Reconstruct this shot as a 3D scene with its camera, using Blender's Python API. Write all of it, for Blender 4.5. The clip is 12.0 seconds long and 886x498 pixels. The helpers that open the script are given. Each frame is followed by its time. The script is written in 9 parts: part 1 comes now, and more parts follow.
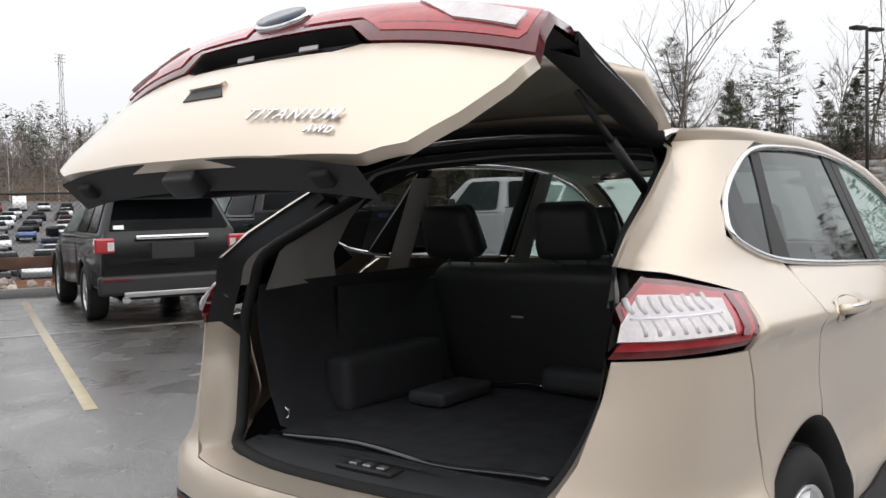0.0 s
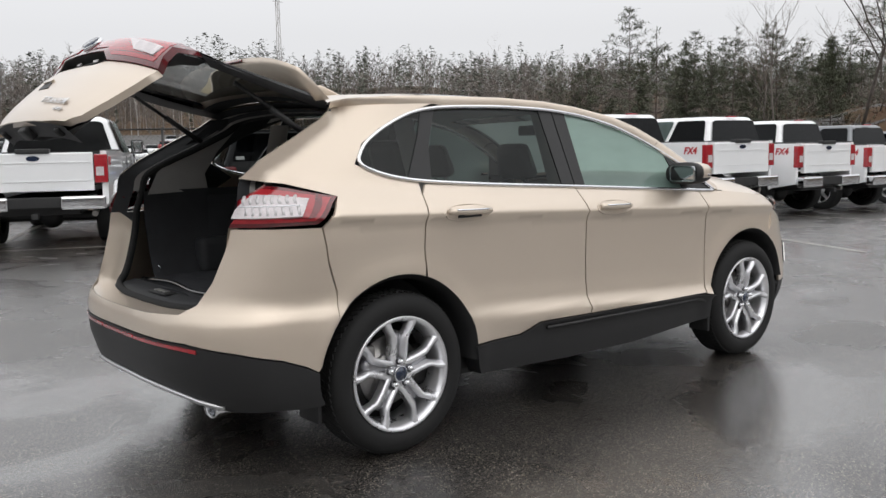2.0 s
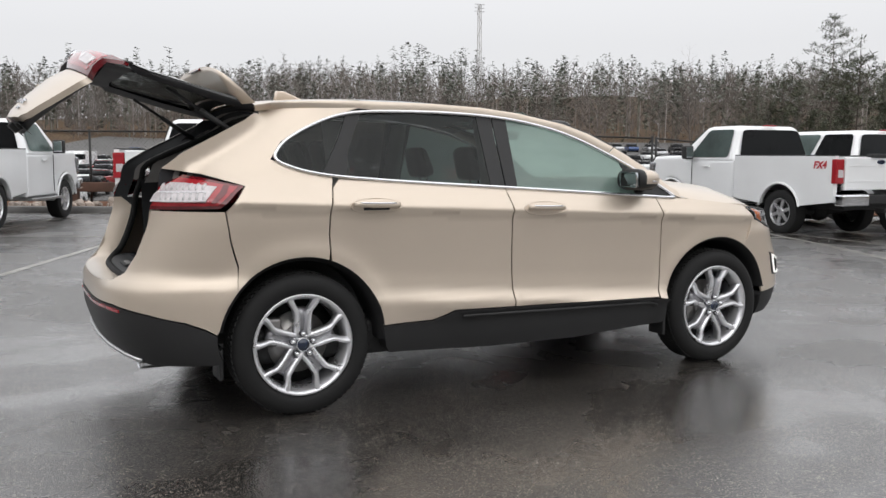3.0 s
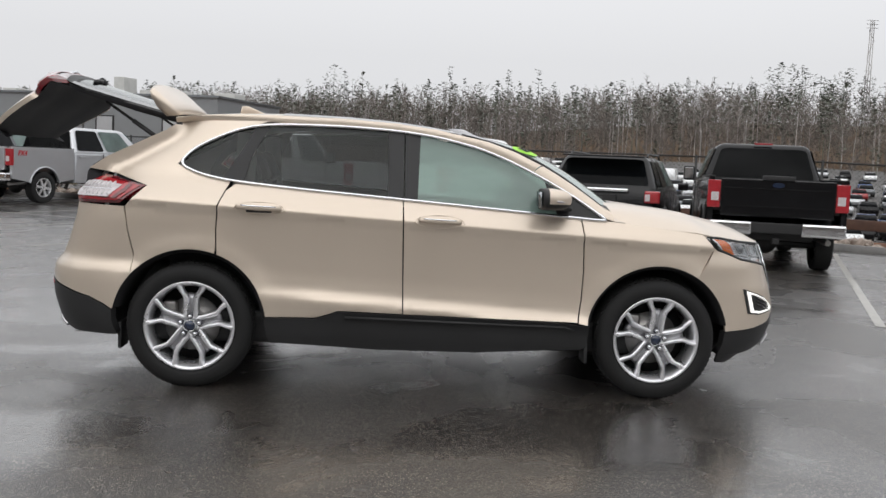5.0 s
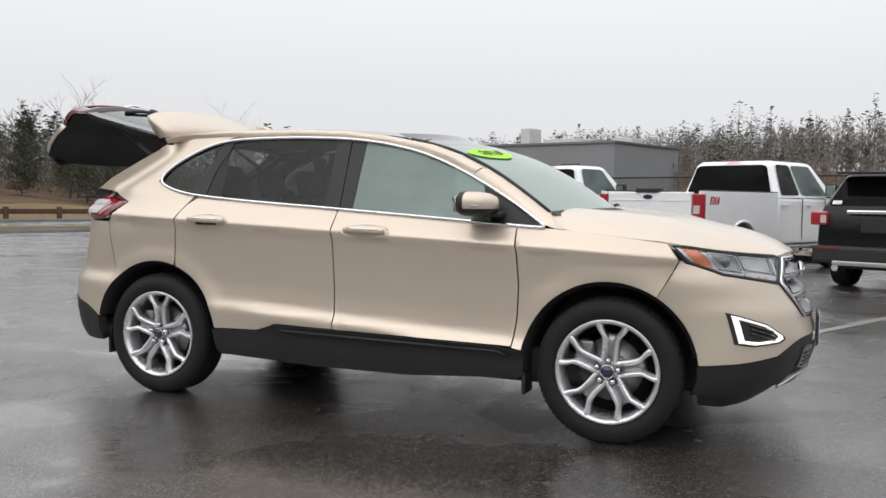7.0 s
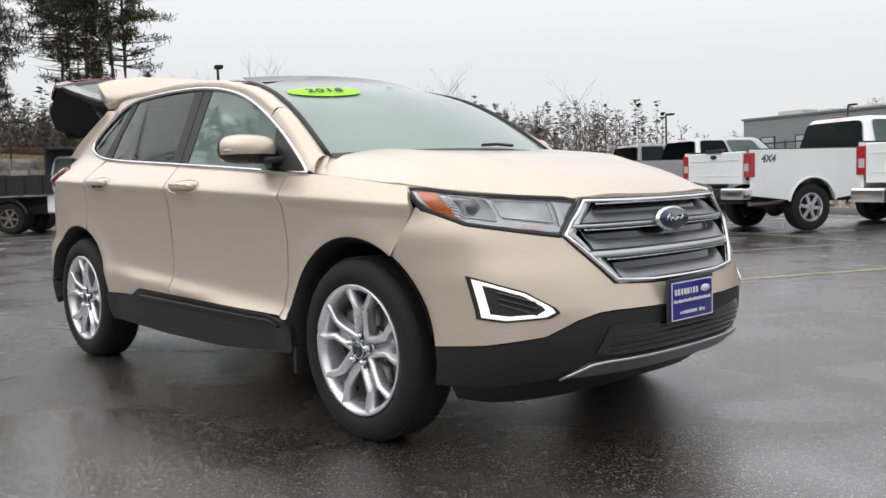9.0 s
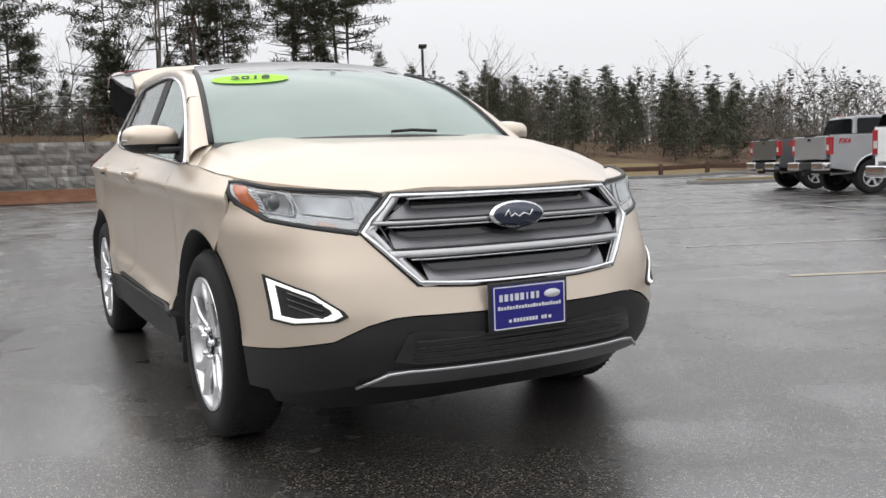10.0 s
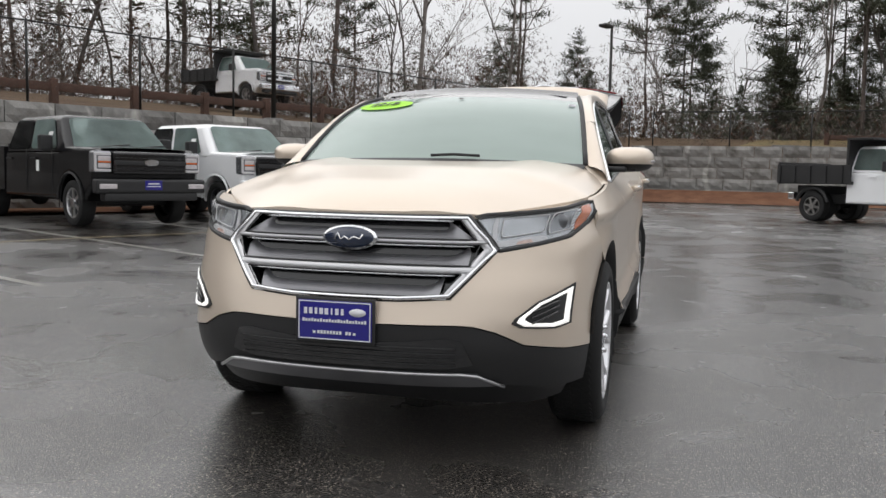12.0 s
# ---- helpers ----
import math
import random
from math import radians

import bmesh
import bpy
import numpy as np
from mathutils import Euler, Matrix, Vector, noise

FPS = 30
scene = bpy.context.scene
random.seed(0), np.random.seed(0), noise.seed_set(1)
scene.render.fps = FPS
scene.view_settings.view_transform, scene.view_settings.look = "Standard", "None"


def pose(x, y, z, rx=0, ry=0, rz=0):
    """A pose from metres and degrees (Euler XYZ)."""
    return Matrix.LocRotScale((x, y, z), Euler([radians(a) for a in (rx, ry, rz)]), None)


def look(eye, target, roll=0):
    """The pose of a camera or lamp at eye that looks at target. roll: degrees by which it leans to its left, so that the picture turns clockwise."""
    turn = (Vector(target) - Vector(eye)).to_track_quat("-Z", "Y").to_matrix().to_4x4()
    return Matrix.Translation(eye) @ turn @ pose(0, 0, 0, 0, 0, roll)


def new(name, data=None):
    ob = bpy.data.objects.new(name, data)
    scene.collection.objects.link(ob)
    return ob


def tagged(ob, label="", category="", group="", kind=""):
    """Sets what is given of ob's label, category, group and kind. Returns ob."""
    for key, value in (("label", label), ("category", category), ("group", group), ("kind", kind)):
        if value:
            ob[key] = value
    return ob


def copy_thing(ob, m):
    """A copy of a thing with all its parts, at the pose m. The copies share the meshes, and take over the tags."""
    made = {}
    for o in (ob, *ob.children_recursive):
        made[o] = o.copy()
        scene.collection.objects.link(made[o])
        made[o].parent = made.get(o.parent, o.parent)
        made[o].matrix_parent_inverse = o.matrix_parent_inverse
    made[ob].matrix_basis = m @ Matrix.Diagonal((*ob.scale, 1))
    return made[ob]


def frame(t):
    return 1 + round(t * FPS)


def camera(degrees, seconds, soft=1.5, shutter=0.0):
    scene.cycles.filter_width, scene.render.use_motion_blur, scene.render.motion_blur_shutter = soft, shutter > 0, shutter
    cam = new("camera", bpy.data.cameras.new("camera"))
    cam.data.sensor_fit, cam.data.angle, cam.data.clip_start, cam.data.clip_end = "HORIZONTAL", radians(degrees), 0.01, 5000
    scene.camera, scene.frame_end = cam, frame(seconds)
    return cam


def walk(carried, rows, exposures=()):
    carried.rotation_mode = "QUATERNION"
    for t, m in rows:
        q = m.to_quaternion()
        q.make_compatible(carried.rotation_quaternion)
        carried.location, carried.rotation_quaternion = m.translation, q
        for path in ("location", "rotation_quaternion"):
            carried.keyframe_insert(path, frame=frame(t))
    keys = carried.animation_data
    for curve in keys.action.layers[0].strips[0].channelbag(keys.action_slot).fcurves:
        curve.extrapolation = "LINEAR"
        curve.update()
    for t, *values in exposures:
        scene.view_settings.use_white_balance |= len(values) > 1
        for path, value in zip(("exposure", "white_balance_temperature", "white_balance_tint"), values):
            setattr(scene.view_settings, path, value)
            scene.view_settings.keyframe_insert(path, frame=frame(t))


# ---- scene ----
cam = camera(52.8, 12.0)
PATH = [
    (0, (-3.923, -1.614, 1.439), (-2.337, -0.4, 1.343), -1.5),
    (0.5, (-4.297, -2.171, 1.446), (-2.705, -0.973, 1.276), -2.1),
    (1, (-4.386, -2.815, 1.466), (-2.862, -1.539, 1.243), -1.4),
    (1.5, (-4.153, -3.468, 1.432), (-2.753, -2.056, 1.216), -2.3),
    (2, (-3.821, -4.139, 1.418), (-2.557, -2.606, 1.186), -1.1),
    (2.5, (-3.391, -4.774, 1.39), (-2.302, -3.111, 1.171), -0.2),
    (3, (-2.86, -5.332, 1.367), (-1.957, -3.56, 1.157), 0.3),
    (3.2, (-2.607, -5.487, 1.358), (-1.78, -3.677, 1.15), 0.7),
    (4.8, (-0.575, -6.283, 1.395), (-0.364, -4.304, 1.197), 2.3),
    (5, (-0.29, -6.284, 1.389), (-0.154, -4.297, 1.206), 2.5),
    (5.5, (0.418, -6.274, 1.37), (0.318, -4.281, 1.239), 2.9),
    (6, (1.102, -6.085, 1.317), (0.764, -4.116, 1.22), 2.5),
    (6.5, (1.738, -5.782, 1.262), (1.176, -3.865, 1.157), 1.4),
    (7, (2.357, -5.408, 1.244), (1.599, -3.561, 1.133), 0.7),
    (7.5, (2.892, -4.872, 1.215), (1.978, -3.097, 1.093), -0.5),
    (7.7, (3.103, -4.662, 1.196), (2.114, -2.928, 1.066), -0.8),
    (9.3, (4.549, -2.702, 1.04), (2.995, -1.453, 0.879), -1.7),
    (9.5, (4.705, -2.43, 1.048), (3.092, -1.26, 0.877), -1.7),
    (10, (5.005, -1.723, 1.063), (3.245, -0.792, 0.873), -2.0),
    (10.5, (5.274, -1.006, 1.097), (3.38, -0.393, 0.911), -1.2),
    (11, (5.452, -0.238, 1.113), (3.474, -0.004, 0.934), -0.6),
    (11.5, (5.526, 0.540, 1.095), (3.544, 0.357, 0.928), 0.1),
    (12, (5.570, 1.255, 1.135), (3.649, 0.735, 0.964), 1.1),
]
from mathutils import geometry

walk(cam, [(t, look(eye, aim, roll)) for t, eye, aim, roll in PATH],
     exposures=[(0.0, 0.50), (0.5, 0.22), (1.0, 0.20), (3.2, 0.26), (4.8, 0.20), (5.5, 0.08), (6.2, 0.20), (7.5, 0.26), (9.5, 0.34), (10.5, 0.38), (11.5, 0.21), (12.0, 0.19)])

# ---- sky and sun ----
world = bpy.data.worlds.new("overcast")
scene.world = world
world.use_nodes = True
wn, wl = world.node_tree.nodes, world.node_tree.links
sky = wn.new("ShaderNodeTexSky")
sky.sky_type = "NISHITA"
sky.sun_disc = False
sky.sun_elevation, sky.sun_rotation = radians(38), radians(200)
sky.air_density, sky.dust_density = 1.0, 6.0
grey = wn.new("ShaderNodeHueSaturation")
grey.inputs["Saturation"].default_value = 0.12
wl.new(sky.outputs["Color"], grey.inputs["Color"])
cloud = wn.new("ShaderNodeMix")
cloud.data_type = "RGBA"
cloud.inputs[0].default_value = 0.88
cloud.inputs[7].default_value = (7.3, 7.35, 7.55, 1)
wl.new(grey.outputs["Color"], cloud.inputs[6])
# an overcast sky is brighter overhead than at the horizon
wtc, wsep, wmul, wscale = wn.new("ShaderNodeTexCoord"), wn.new("ShaderNodeSeparateXYZ"), wn.new("ShaderNodeMapRange"), wn.new("ShaderNodeVectorMath")
wl.new(wtc.outputs["Generated"], wsep.inputs[0])
wl.new(wsep.outputs["Z"], wmul.inputs["Value"])
wmul.inputs["From Min"].default_value, wmul.inputs["From Max"].default_value = 0.12, 0.62
wmul.inputs["To Min"].default_value, wmul.inputs["To Max"].default_value = 1.0, 1.55
wscale.operation = "SCALE"
wl.new(cloud.outputs[2], wscale.inputs[0])
wl.new(wmul.outputs[0], wscale.inputs["Scale"])
wl.new(wscale.outputs[0], wn["Background"].inputs["Color"])
wn["Background"].inputs["Strength"].default_value = 0.1

sun = new("sun", bpy.data.lights.new("sun", "SUN"))
sun.data.energy, sun.data.angle, sun.data.color = 0.7, radians(120), (1.0, 0.97, 0.93)
sun.matrix_world = look((0, 0, 30), (8, 14, 0))


# ---- materials ----
def mat(name, color, rough=0.5, metal=0.0, coat=0.0, var=0.12, scale=3.0, fine=60.0, bump=0.0, bump_scale=80.0,
        rough_var=0.1, emit=None, strength=0.0, color2=None, spec=0.5, island=0.0, random_tint=0.0):
    """Principled surface with colour and roughness that vary at two scales."""
    m = bpy.data.materials.new(name)
    m.use_nodes = True
    n, l = m.node_tree.nodes, m.node_tree.links
    b = n["Principled BSDF"]
    tc = n.new("ShaderNodeTexCoord")
    n1, n2 = n.new("ShaderNodeTexNoise"), n.new("ShaderNodeTexNoise")
    for nd, s in ((n1, scale), (n2, fine)):
        nd.inputs["Scale"].default_value = s
        nd.inputs["Detail"].default_value = 4
        l.new(tc.outputs["Object"], nd.inputs["Vector"])
    add = n.new("ShaderNodeMath")
    add.operation = "MULTIPLY_ADD"
    add.inputs[1].default_value = 0.4
    l.new(n2.outputs["Fac"], add.inputs[0])
    l.new(n1.outputs["Fac"], add.inputs[2])
    rng = n.new("ShaderNodeMapRange")
    rng.inputs["From Min"].default_value, rng.inputs["From Max"].default_value = 0.45, 0.95
    l.new(add.outputs[0], rng.inputs["Value"])
    mix = n.new("ShaderNodeMix")
    mix.data_type = "RGBA"
    c = Vector(color)
    lo = c * (1 - var) if color2 is None else c
    hi = c * (1 + var) if color2 is None else Vector(color2)
    mix.inputs[6].default_value, mix.inputs[7].default_value = (*lo, 1), (*hi, 1)
    l.new(rng.outputs[0], mix.inputs[0])
    out = mix.outputs[2]
    if random_tint or island:
        src = n.new("ShaderNodeNewGeometry").outputs["Random Per Island"] if island else n.new("ShaderNodeObjectInfo").outputs["Random"]
        amt = island or random_tint
        r2 = n.new("ShaderNodeMapRange")
        r2.inputs["To Min"].default_value, r2.inputs["To Max"].default_value = 1 - amt, 1 + amt
        l.new(src, r2.inputs["Value"])
        hs = n.new("ShaderNodeHueSaturation")
        l.new(r2.outputs[0], hs.inputs["Value"])
        l.new(out, hs.inputs["Color"])
        out = hs.outputs["Color"]
    l.new(out, b.inputs["Base Color"])
    rr = n.new("ShaderNodeMapRange")
    rr.inputs["To Min"].default_value, rr.inputs["To Max"].default_value = max(0.02, rough * (1 - rough_var)), min(1, rough * (1 + rough_var))
    l.new(n1.outputs["Fac"], rr.inputs["Value"])
    l.new(rr.outputs[0], b.inputs["Roughness"])
    b.inputs["Metallic"].default_value = metal
    b.inputs["Coat Weight"].default_value = coat
    b.inputs["Coat Roughness"].default_value = 0.04
    b.inputs["Specular IOR Level"].default_value = spec
    if emit:
        b.inputs["Emission Color"].default_value = (*emit, 1)
        b.inputs["Emission Strength"].default_value = strength
    if bump:
        nb = n.new("ShaderNodeTexNoise")
        nb.inputs["Scale"].default_value, nb.inputs["Detail"].default_value = bump_scale, 3
        l.new(tc.outputs["Object"], nb.inputs["Vector"])
        bp = n.new("ShaderNodeBump")
        bp.inputs["Strength"].default_value, bp.inputs["Distance"].default_value = bump, 0.01
        l.new(nb.outputs["Fac"], bp.inputs["Height"])
        l.new(bp.outputs["Normal"], b.inputs["Normal"])
    return m


def glass(name, tint, gloss_rough=0.01, ior=1.6, haze=0.0, film=(0.5, 0.62, 0.57)):
    """A single pane: tinted see-through with a Fresnel mirror on it."""
    m = bpy.data.materials.new(name)
    m.use_nodes = True
    n, l = m.node_tree.nodes, m.node_tree.links
    n.remove(n["Principled BSDF"])
    tr, gl, fr, mx = n.new("ShaderNodeBsdfTransparent"), n.new("ShaderNodeBsdfGlossy"), n.new("ShaderNodeLayerWeight"), n.new("ShaderNodeMixShader")
    tr.inputs["Color"].default_value = (*tint, 1)
    gl.inputs["Roughness"].default_value = gloss_rough
    gl.inputs["Color"].default_value = (0.95, 0.98, 0.97, 1)
    # the same gloss from both sides of the pane
    pw, fm = n.new("ShaderNodeMath"), n.new("ShaderNodeMapRange")
    pw.operation = "POWER"
    pw.inputs[1].default_value = 5.0
    fr.inputs["Blend"].default_value = 0.5
    fm.inputs["To Min"].default_value, fm.inputs["To Max"].default_value = ((ior - 1) / (ior + 1)) ** 2, 1.0
    l.new(fr.outputs["Facing"], pw.inputs[0])
    l.new(pw.outputs[0], fm.inputs["Value"])
    l.new(fm.outputs[0], mx.inputs[0])
    body = tr.outputs[0]
    if haze:
        # a film of damp on the pane scatters some light
        ns, mr, df, tl, ad, hz = (n.new(k) for k in ("ShaderNodeTexNoise", "ShaderNodeMapRange", "ShaderNodeBsdfDiffuse", "ShaderNodeBsdfTranslucent", "ShaderNodeMixShader", "ShaderNodeMixShader"))
        ns.inputs["Scale"].default_value = 3.0
        mr.inputs["To Min"].default_value, mr.inputs["To Max"].default_value = haze * 0.85, min(1.0, haze * 1.15)
        l.new(ns.outputs["Fac"], mr.inputs["Value"])
        df.inputs["Color"].default_value = tl.inputs["Color"].default_value = (*film, 1)
        l.new(df.outputs[0], ad.inputs[1])
        l.new(tl.outputs[0], ad.inputs[2])
        l.new(mr.outputs[0], hz.inputs[0])
        l.new(body, hz.inputs[1])
        l.new(ad.outputs[0], hz.inputs[2])
        body = hz.outputs[0]
    l.new(body, mx.inputs[1])
    l.new(gl.outputs[0], mx.inputs[2])
    l.new(mx.outputs[0], n["Material Output"].inputs["Surface"])
    return m


M_PAINT = mat("champagne_paint", (0.66, 0.565, 0.465), 0.40, 0.52, coat=0.75, var=0.02, scale=1.5, fine=900, rough_var=0.08, bump=0.01, bump_scale=700)
M_PAINT.node_tree.nodes["Principled BSDF"].inputs["Coat Roughness"].default_value = 0.15
M_WHITE = mat("white_paint", (0.84, 0.85, 0.86), 0.35, 0.0, coat=1.0, var=0.03, scale=2, fine=200, rough_var=0.15)
M_BLACKP = mat("black_paint", (0.006, 0.006, 0.007), 0.22, 0.0, coat=0.16, spec=0.25, var=0.2, scale=2, fine=200, rough_var=0.3)
M_GREYP = mat("grey_paint", (0.13, 0.14, 0.15), 0.35, 0.6, coat=1.0, var=0.05, scale=2, fine=300)
M_SILVERP = mat("silver_paint", (0.50, 0.51, 0.53), 0.35, 0.7, coat=1.0, var=0.04, scale=2, fine=300)
M_REDP = mat("red_paint", (0.30, 0.02, 0.02), 0.35, 0.2, coat=1.0, var=0.1)
M_BLUEP = mat("blue_paint", (0.03, 0.07, 0.20), 0.35, 0.3, coat=1.0, var=0.1)
M_PLASTIC = mat("black_grained_plastic", (0.0154, 0.0154, 0.0161), 0.55, var=0.15, scale=4, fine=150, bump=0.08, bump_scale=500)
M_GLOSSBLACK = mat("gloss_black", (0.01, 0.01, 0.011), 0.12, coat=0.6, var=0.1)
M_RUBBER = mat("tyre_rubber", (0.0070, 0.0070, 0.0072), 0.80, var=0.2, scale=8, fine=120, bump=0.06, bump_scale=250)
M_CHROME = mat("chrome", (0.80, 0.81, 0.83), 0.09, 1.0, var=0.03, scale=6)
M_SATIN = mat("satin_silver", (0.55, 0.55, 0.56), 0.33, 1.0, var=0.05, scale=8, fine=200)
M_ALLOY = mat("alloy", (0.78, 0.78, 0.80), 0.28, 0.75, var=0.05, scale=10, fine=200)
M_DARKALLOY = mat("dark_alloy", (0.10, 0.10, 0.11), 0.4, 0.8, var=0.1)
# Same alloy as the spokes, with the groove's shade put into its colour.
M_WEB = mat("shaded_alloy", (0.42, 0.42, 0.44), 0.35, 0.75, var=0.05, scale=10, fine=200)
M_SKID = mat("dark_satin", (0.17, 0.17, 0.178), 0.35, 0.8, var=0.08, scale=8, fine=200)
M_STEEL = mat("brake_steel", (0.35, 0.34, 0.33), 0.4, 1.0, var=0.15, scale=20)
# Black carpet, trim and leather are lifted: veiling glare put into their colours.
M_CARPET = mat("black_carpet", (0.036, 0.037, 0.041), 0.95, var=0.3, scale=12, fine=300, bump=0.3, bump_scale=400, spec=0.15)
M_LINER = mat("black_trim", (0.034, 0.035, 0.038), 0.6, var=0.2, scale=6, fine=100, bump=0.1, bump_scale=300, spec=0.3)
M_HEADLINER = mat("grey_headliner", (0.52, 0.50, 0.47), 0.9, var=0.06, scale=10, fine=300)
M_PILLAR = mat("grey_pillar_trim", (0.34, 0.33, 0.32), 0.8, var=0.06, scale=10, fine=200)
M_SEAT = mat("black_leather", (0.036, 0.037, 0.040), 0.5, var=0.2, scale=6, fine=90, bump=0.12, bump_scale=220)
M_SEATF = mat("grey_leather", (0.10, 0.105, 0.11), 0.5, var=0.1, scale=6, fine=90, bump=0.12, bump_scale=220)
M_REDLENS = mat("red_lens", (0.36, 0.022, 0.030), 0.10, coat=0.9, var=0.15, scale=30, rough_var=0.3)
M_DARKRED = mat("dark_red_lens", (0.12, 0.006, 0.01), 0.10, coat=0.9, var=0.15, scale=30)
M_CLEARLENS = mat("clear_lens", (0.56, 0.52, 0.53), 0.25, 0.0, coat=0.8, var=0.12, scale=25, fine=100, rough_var=0.4)
M_LENSRIB = mat("lens_rib", (0.56, 0.54, 0.55), 0.3, 0.0, coat=0.6, var=0.10, scale=25, fine=100)
M_LAMPDEEP = mat("lamp_reflector", (0.44, 0.445, 0.46), 0.24, 0.6, coat=0.8, var=0.3, scale=18)
M_AMBER = mat("amber_lens", (0.62, 0.13, 0.02), 0.15, coat=0.8, var=0.1, scale=30)
M_DRL = mat("led_strip", (0.9, 0.9, 0.9), 0.3, emit=(1, 0.97, 0.90), strength=0.5)
# Darkened metal: a reflection of dark trees is put into the mirror's colour.
M_MIRROR = mat("darkened_mirror", (0.34, 0.36, 0.37), 0.04, 1.0, var=0.03, scale=6)
M_BRUSHED = mat("brushed_silver", (0.27, 0.27, 0.285), 0.40, 0.65, coat=0.2, var=0.05, scale=8, fine=200)
M_BOWL = mat("lamp_bowl", (0.26, 0.265, 0.28), 0.25, 0.7, coat=0.6, var=0.3, scale=18)
M_SMOKE = mat("smoked_projector", (0.10, 0.105, 0.115), 0.08, 0.3, coat=1.0, var=0.2, scale=18)
M_PALEAMBER = mat("pale_amber", (0.62, 0.42, 0.36), 0.25, coat=0.8, var=0.2, scale=40)
M_BLUEPLATE = mat("blue_enamel", (0.012, 0.010, 0.22), 0.3, coat=0.5, var=0.08)
M_OVAL = mat("navy_oval", (0.012, 0.022, 0.05), 0.2, coat=0.6, var=0.1)
M_WHITEINK = mat("white_ink", (0.75, 0.75, 0.78), 0.5, var=0.04)
M_LIME = mat("lime_sticker", (0.36, 0.80, 0.03), 0.55, var=0.04, emit=(0.36, 0.8, 0.03), strength=0.0)
M_BLACKINK = mat("black_ink", (0.01, 0.012, 0.01), 0.5, var=0.1)
M_REDINK = mat("red_decal", (0.45, 0.02, 0.03), 0.4, var=0.1)
G_DARK = glass("privacy_glass", (0.24, 0.25, 0.25), gloss_rough=0.03, ior=1.38)
G_DOOR = glass("door_glass", (0.62, 0.76, 0.70), ior=1.6, haze=0.52, film=(0.44, 0.60, 0.54))
G_GREEN = glass("green_glass", (0.72, 0.84, 0.78), ior=1.8, haze=0.46, film=(0.56, 0.69, 0.63))
G_WS = glass("windscreen_glass", (0.60, 0.74, 0.68), ior=1.8, haze=0.95, film=(0.54, 0.67, 0.615))
G_CLEAR = glass("lamp_cover", (0.9, 0.92, 0.93))


# ---- mesh helpers ----
CRISP = [False]


def crisp_normals(bm):
    """Corner normals weighted by face area, split at edges sharper than forty degrees."""
    out = []
    for f in bm.faces:
        for v in f.verts:
            s = Vector((0, 0, 0))
            for g in v.link_faces:
                if g.normal.dot(f.normal) > 0.766:
                    s += g.normal * g.calc_area()
            out.append(s.normalized() if s.length > 1e-12 else f.normal.copy())
    return out


def part(name, bm, material, parent=None, label="", smooth=True, m=None):
    """Link a bmesh as one mesh object under a parent."""
    me = bpy.data.meshes.new(name)
    if m is not None:
        bm.transform(m)
    bm.normal_update()
    if smooth:
        for f in bm.faces:
            f.smooth = True
    crisp = crisp_normals(bm) if smooth and CRISP[0] and len(bm.faces) < 1500 else None
    bm.to_mesh(me)
    bm.free()
    if crisp:
        me.normals_split_custom_set(crisp)
    me.materials.append(material)
    ob = new(name, me)
    if parent is not None:
        ob.parent = parent
    if label:
        ob["label"] = label
    return ob


def empty(name, m=None):
    ob = new(name)
    ob.empty_display_size = 0.2
    if m is not None:
        ob.matrix_world = m
    return ob


def box(bm, c, s, bevel=0.0, rot=None, seg=2, taper=None):
    """A box with centre c and size s; taper scales its top in x and y."""
    r = bmesh.ops.create_cube(bm, size=1.0)
    vs = r["verts"]
    for v in vs:
        if taper and v.co.z > 0:
            v.co.x *= taper[0]
            v.co.y *= taper[1]
        v.co = Vector((v.co.x * s[0], v.co.y * s[1], v.co.z * s[2]))
    if bevel:
        es = list({e for v in vs for e in v.link_edges})
        out = bmesh.ops.bevel(bm, geom=es, offset=bevel, segments=seg, affect="EDGES", profile=0.6)
        vs = list({v for f in out["faces"] for v in f.verts} | {v for v in vs if v.is_valid})
    mm = Matrix.Translation(c) @ (rot.to_4x4() if rot is not None else Matrix())
    bmesh.ops.transform(bm, matrix=mm, verts=vs)
    return vs


def cyl(bm, c, r, depth, axis="z", seg=24, r2=None, caps=True):
    rot = {"z": Matrix(), "y": Matrix.Rotation(radians(90), 4, "X"), "x": Matrix.Rotation(radians(90), 4, "Y")}[axis]
    bmesh.ops.create_cone(bm, cap_ends=caps, segments=seg, radius1=r, radius2=r if r2 is None else r2, depth=depth, matrix=Matrix.Translation(c) @ rot)


def tube(bm, pts, r, seg=8, closed=False, r_end=None):
    """A round bar along points."""
    pts = [Vector(p) for p in pts]
    rings = []
    k = len(pts)
    for i, p in enumerate(pts):
        a = pts[(i - 1) % k] if closed else pts[max(i - 1, 0)]
        b = pts[(i + 1) % k] if closed else pts[min(i + 1, k - 1)]
        q = (b - a).normalized().to_track_quat("Z", "Y")
        rad = r if r_end is None else r + (r_end - r) * i / (k - 1)
        rings.append([bm.verts.new(p + q @ Vector((rad * math.cos(t), rad * math.sin(t), 0))) for t in [2 * math.pi * j / seg for j in range(seg)]])
    for i in range(k if closed else k - 1):
        ra, rb = rings[i], rings[(i + 1) % k]
        for j in range(seg):
            bm.faces.new((ra[j], ra[(j + 1) % seg], rb[(j + 1) % seg], rb[j]))
    if not closed:
        bm.faces.new(list(reversed(rings[0])))
        bm.faces.new(rings[-1])


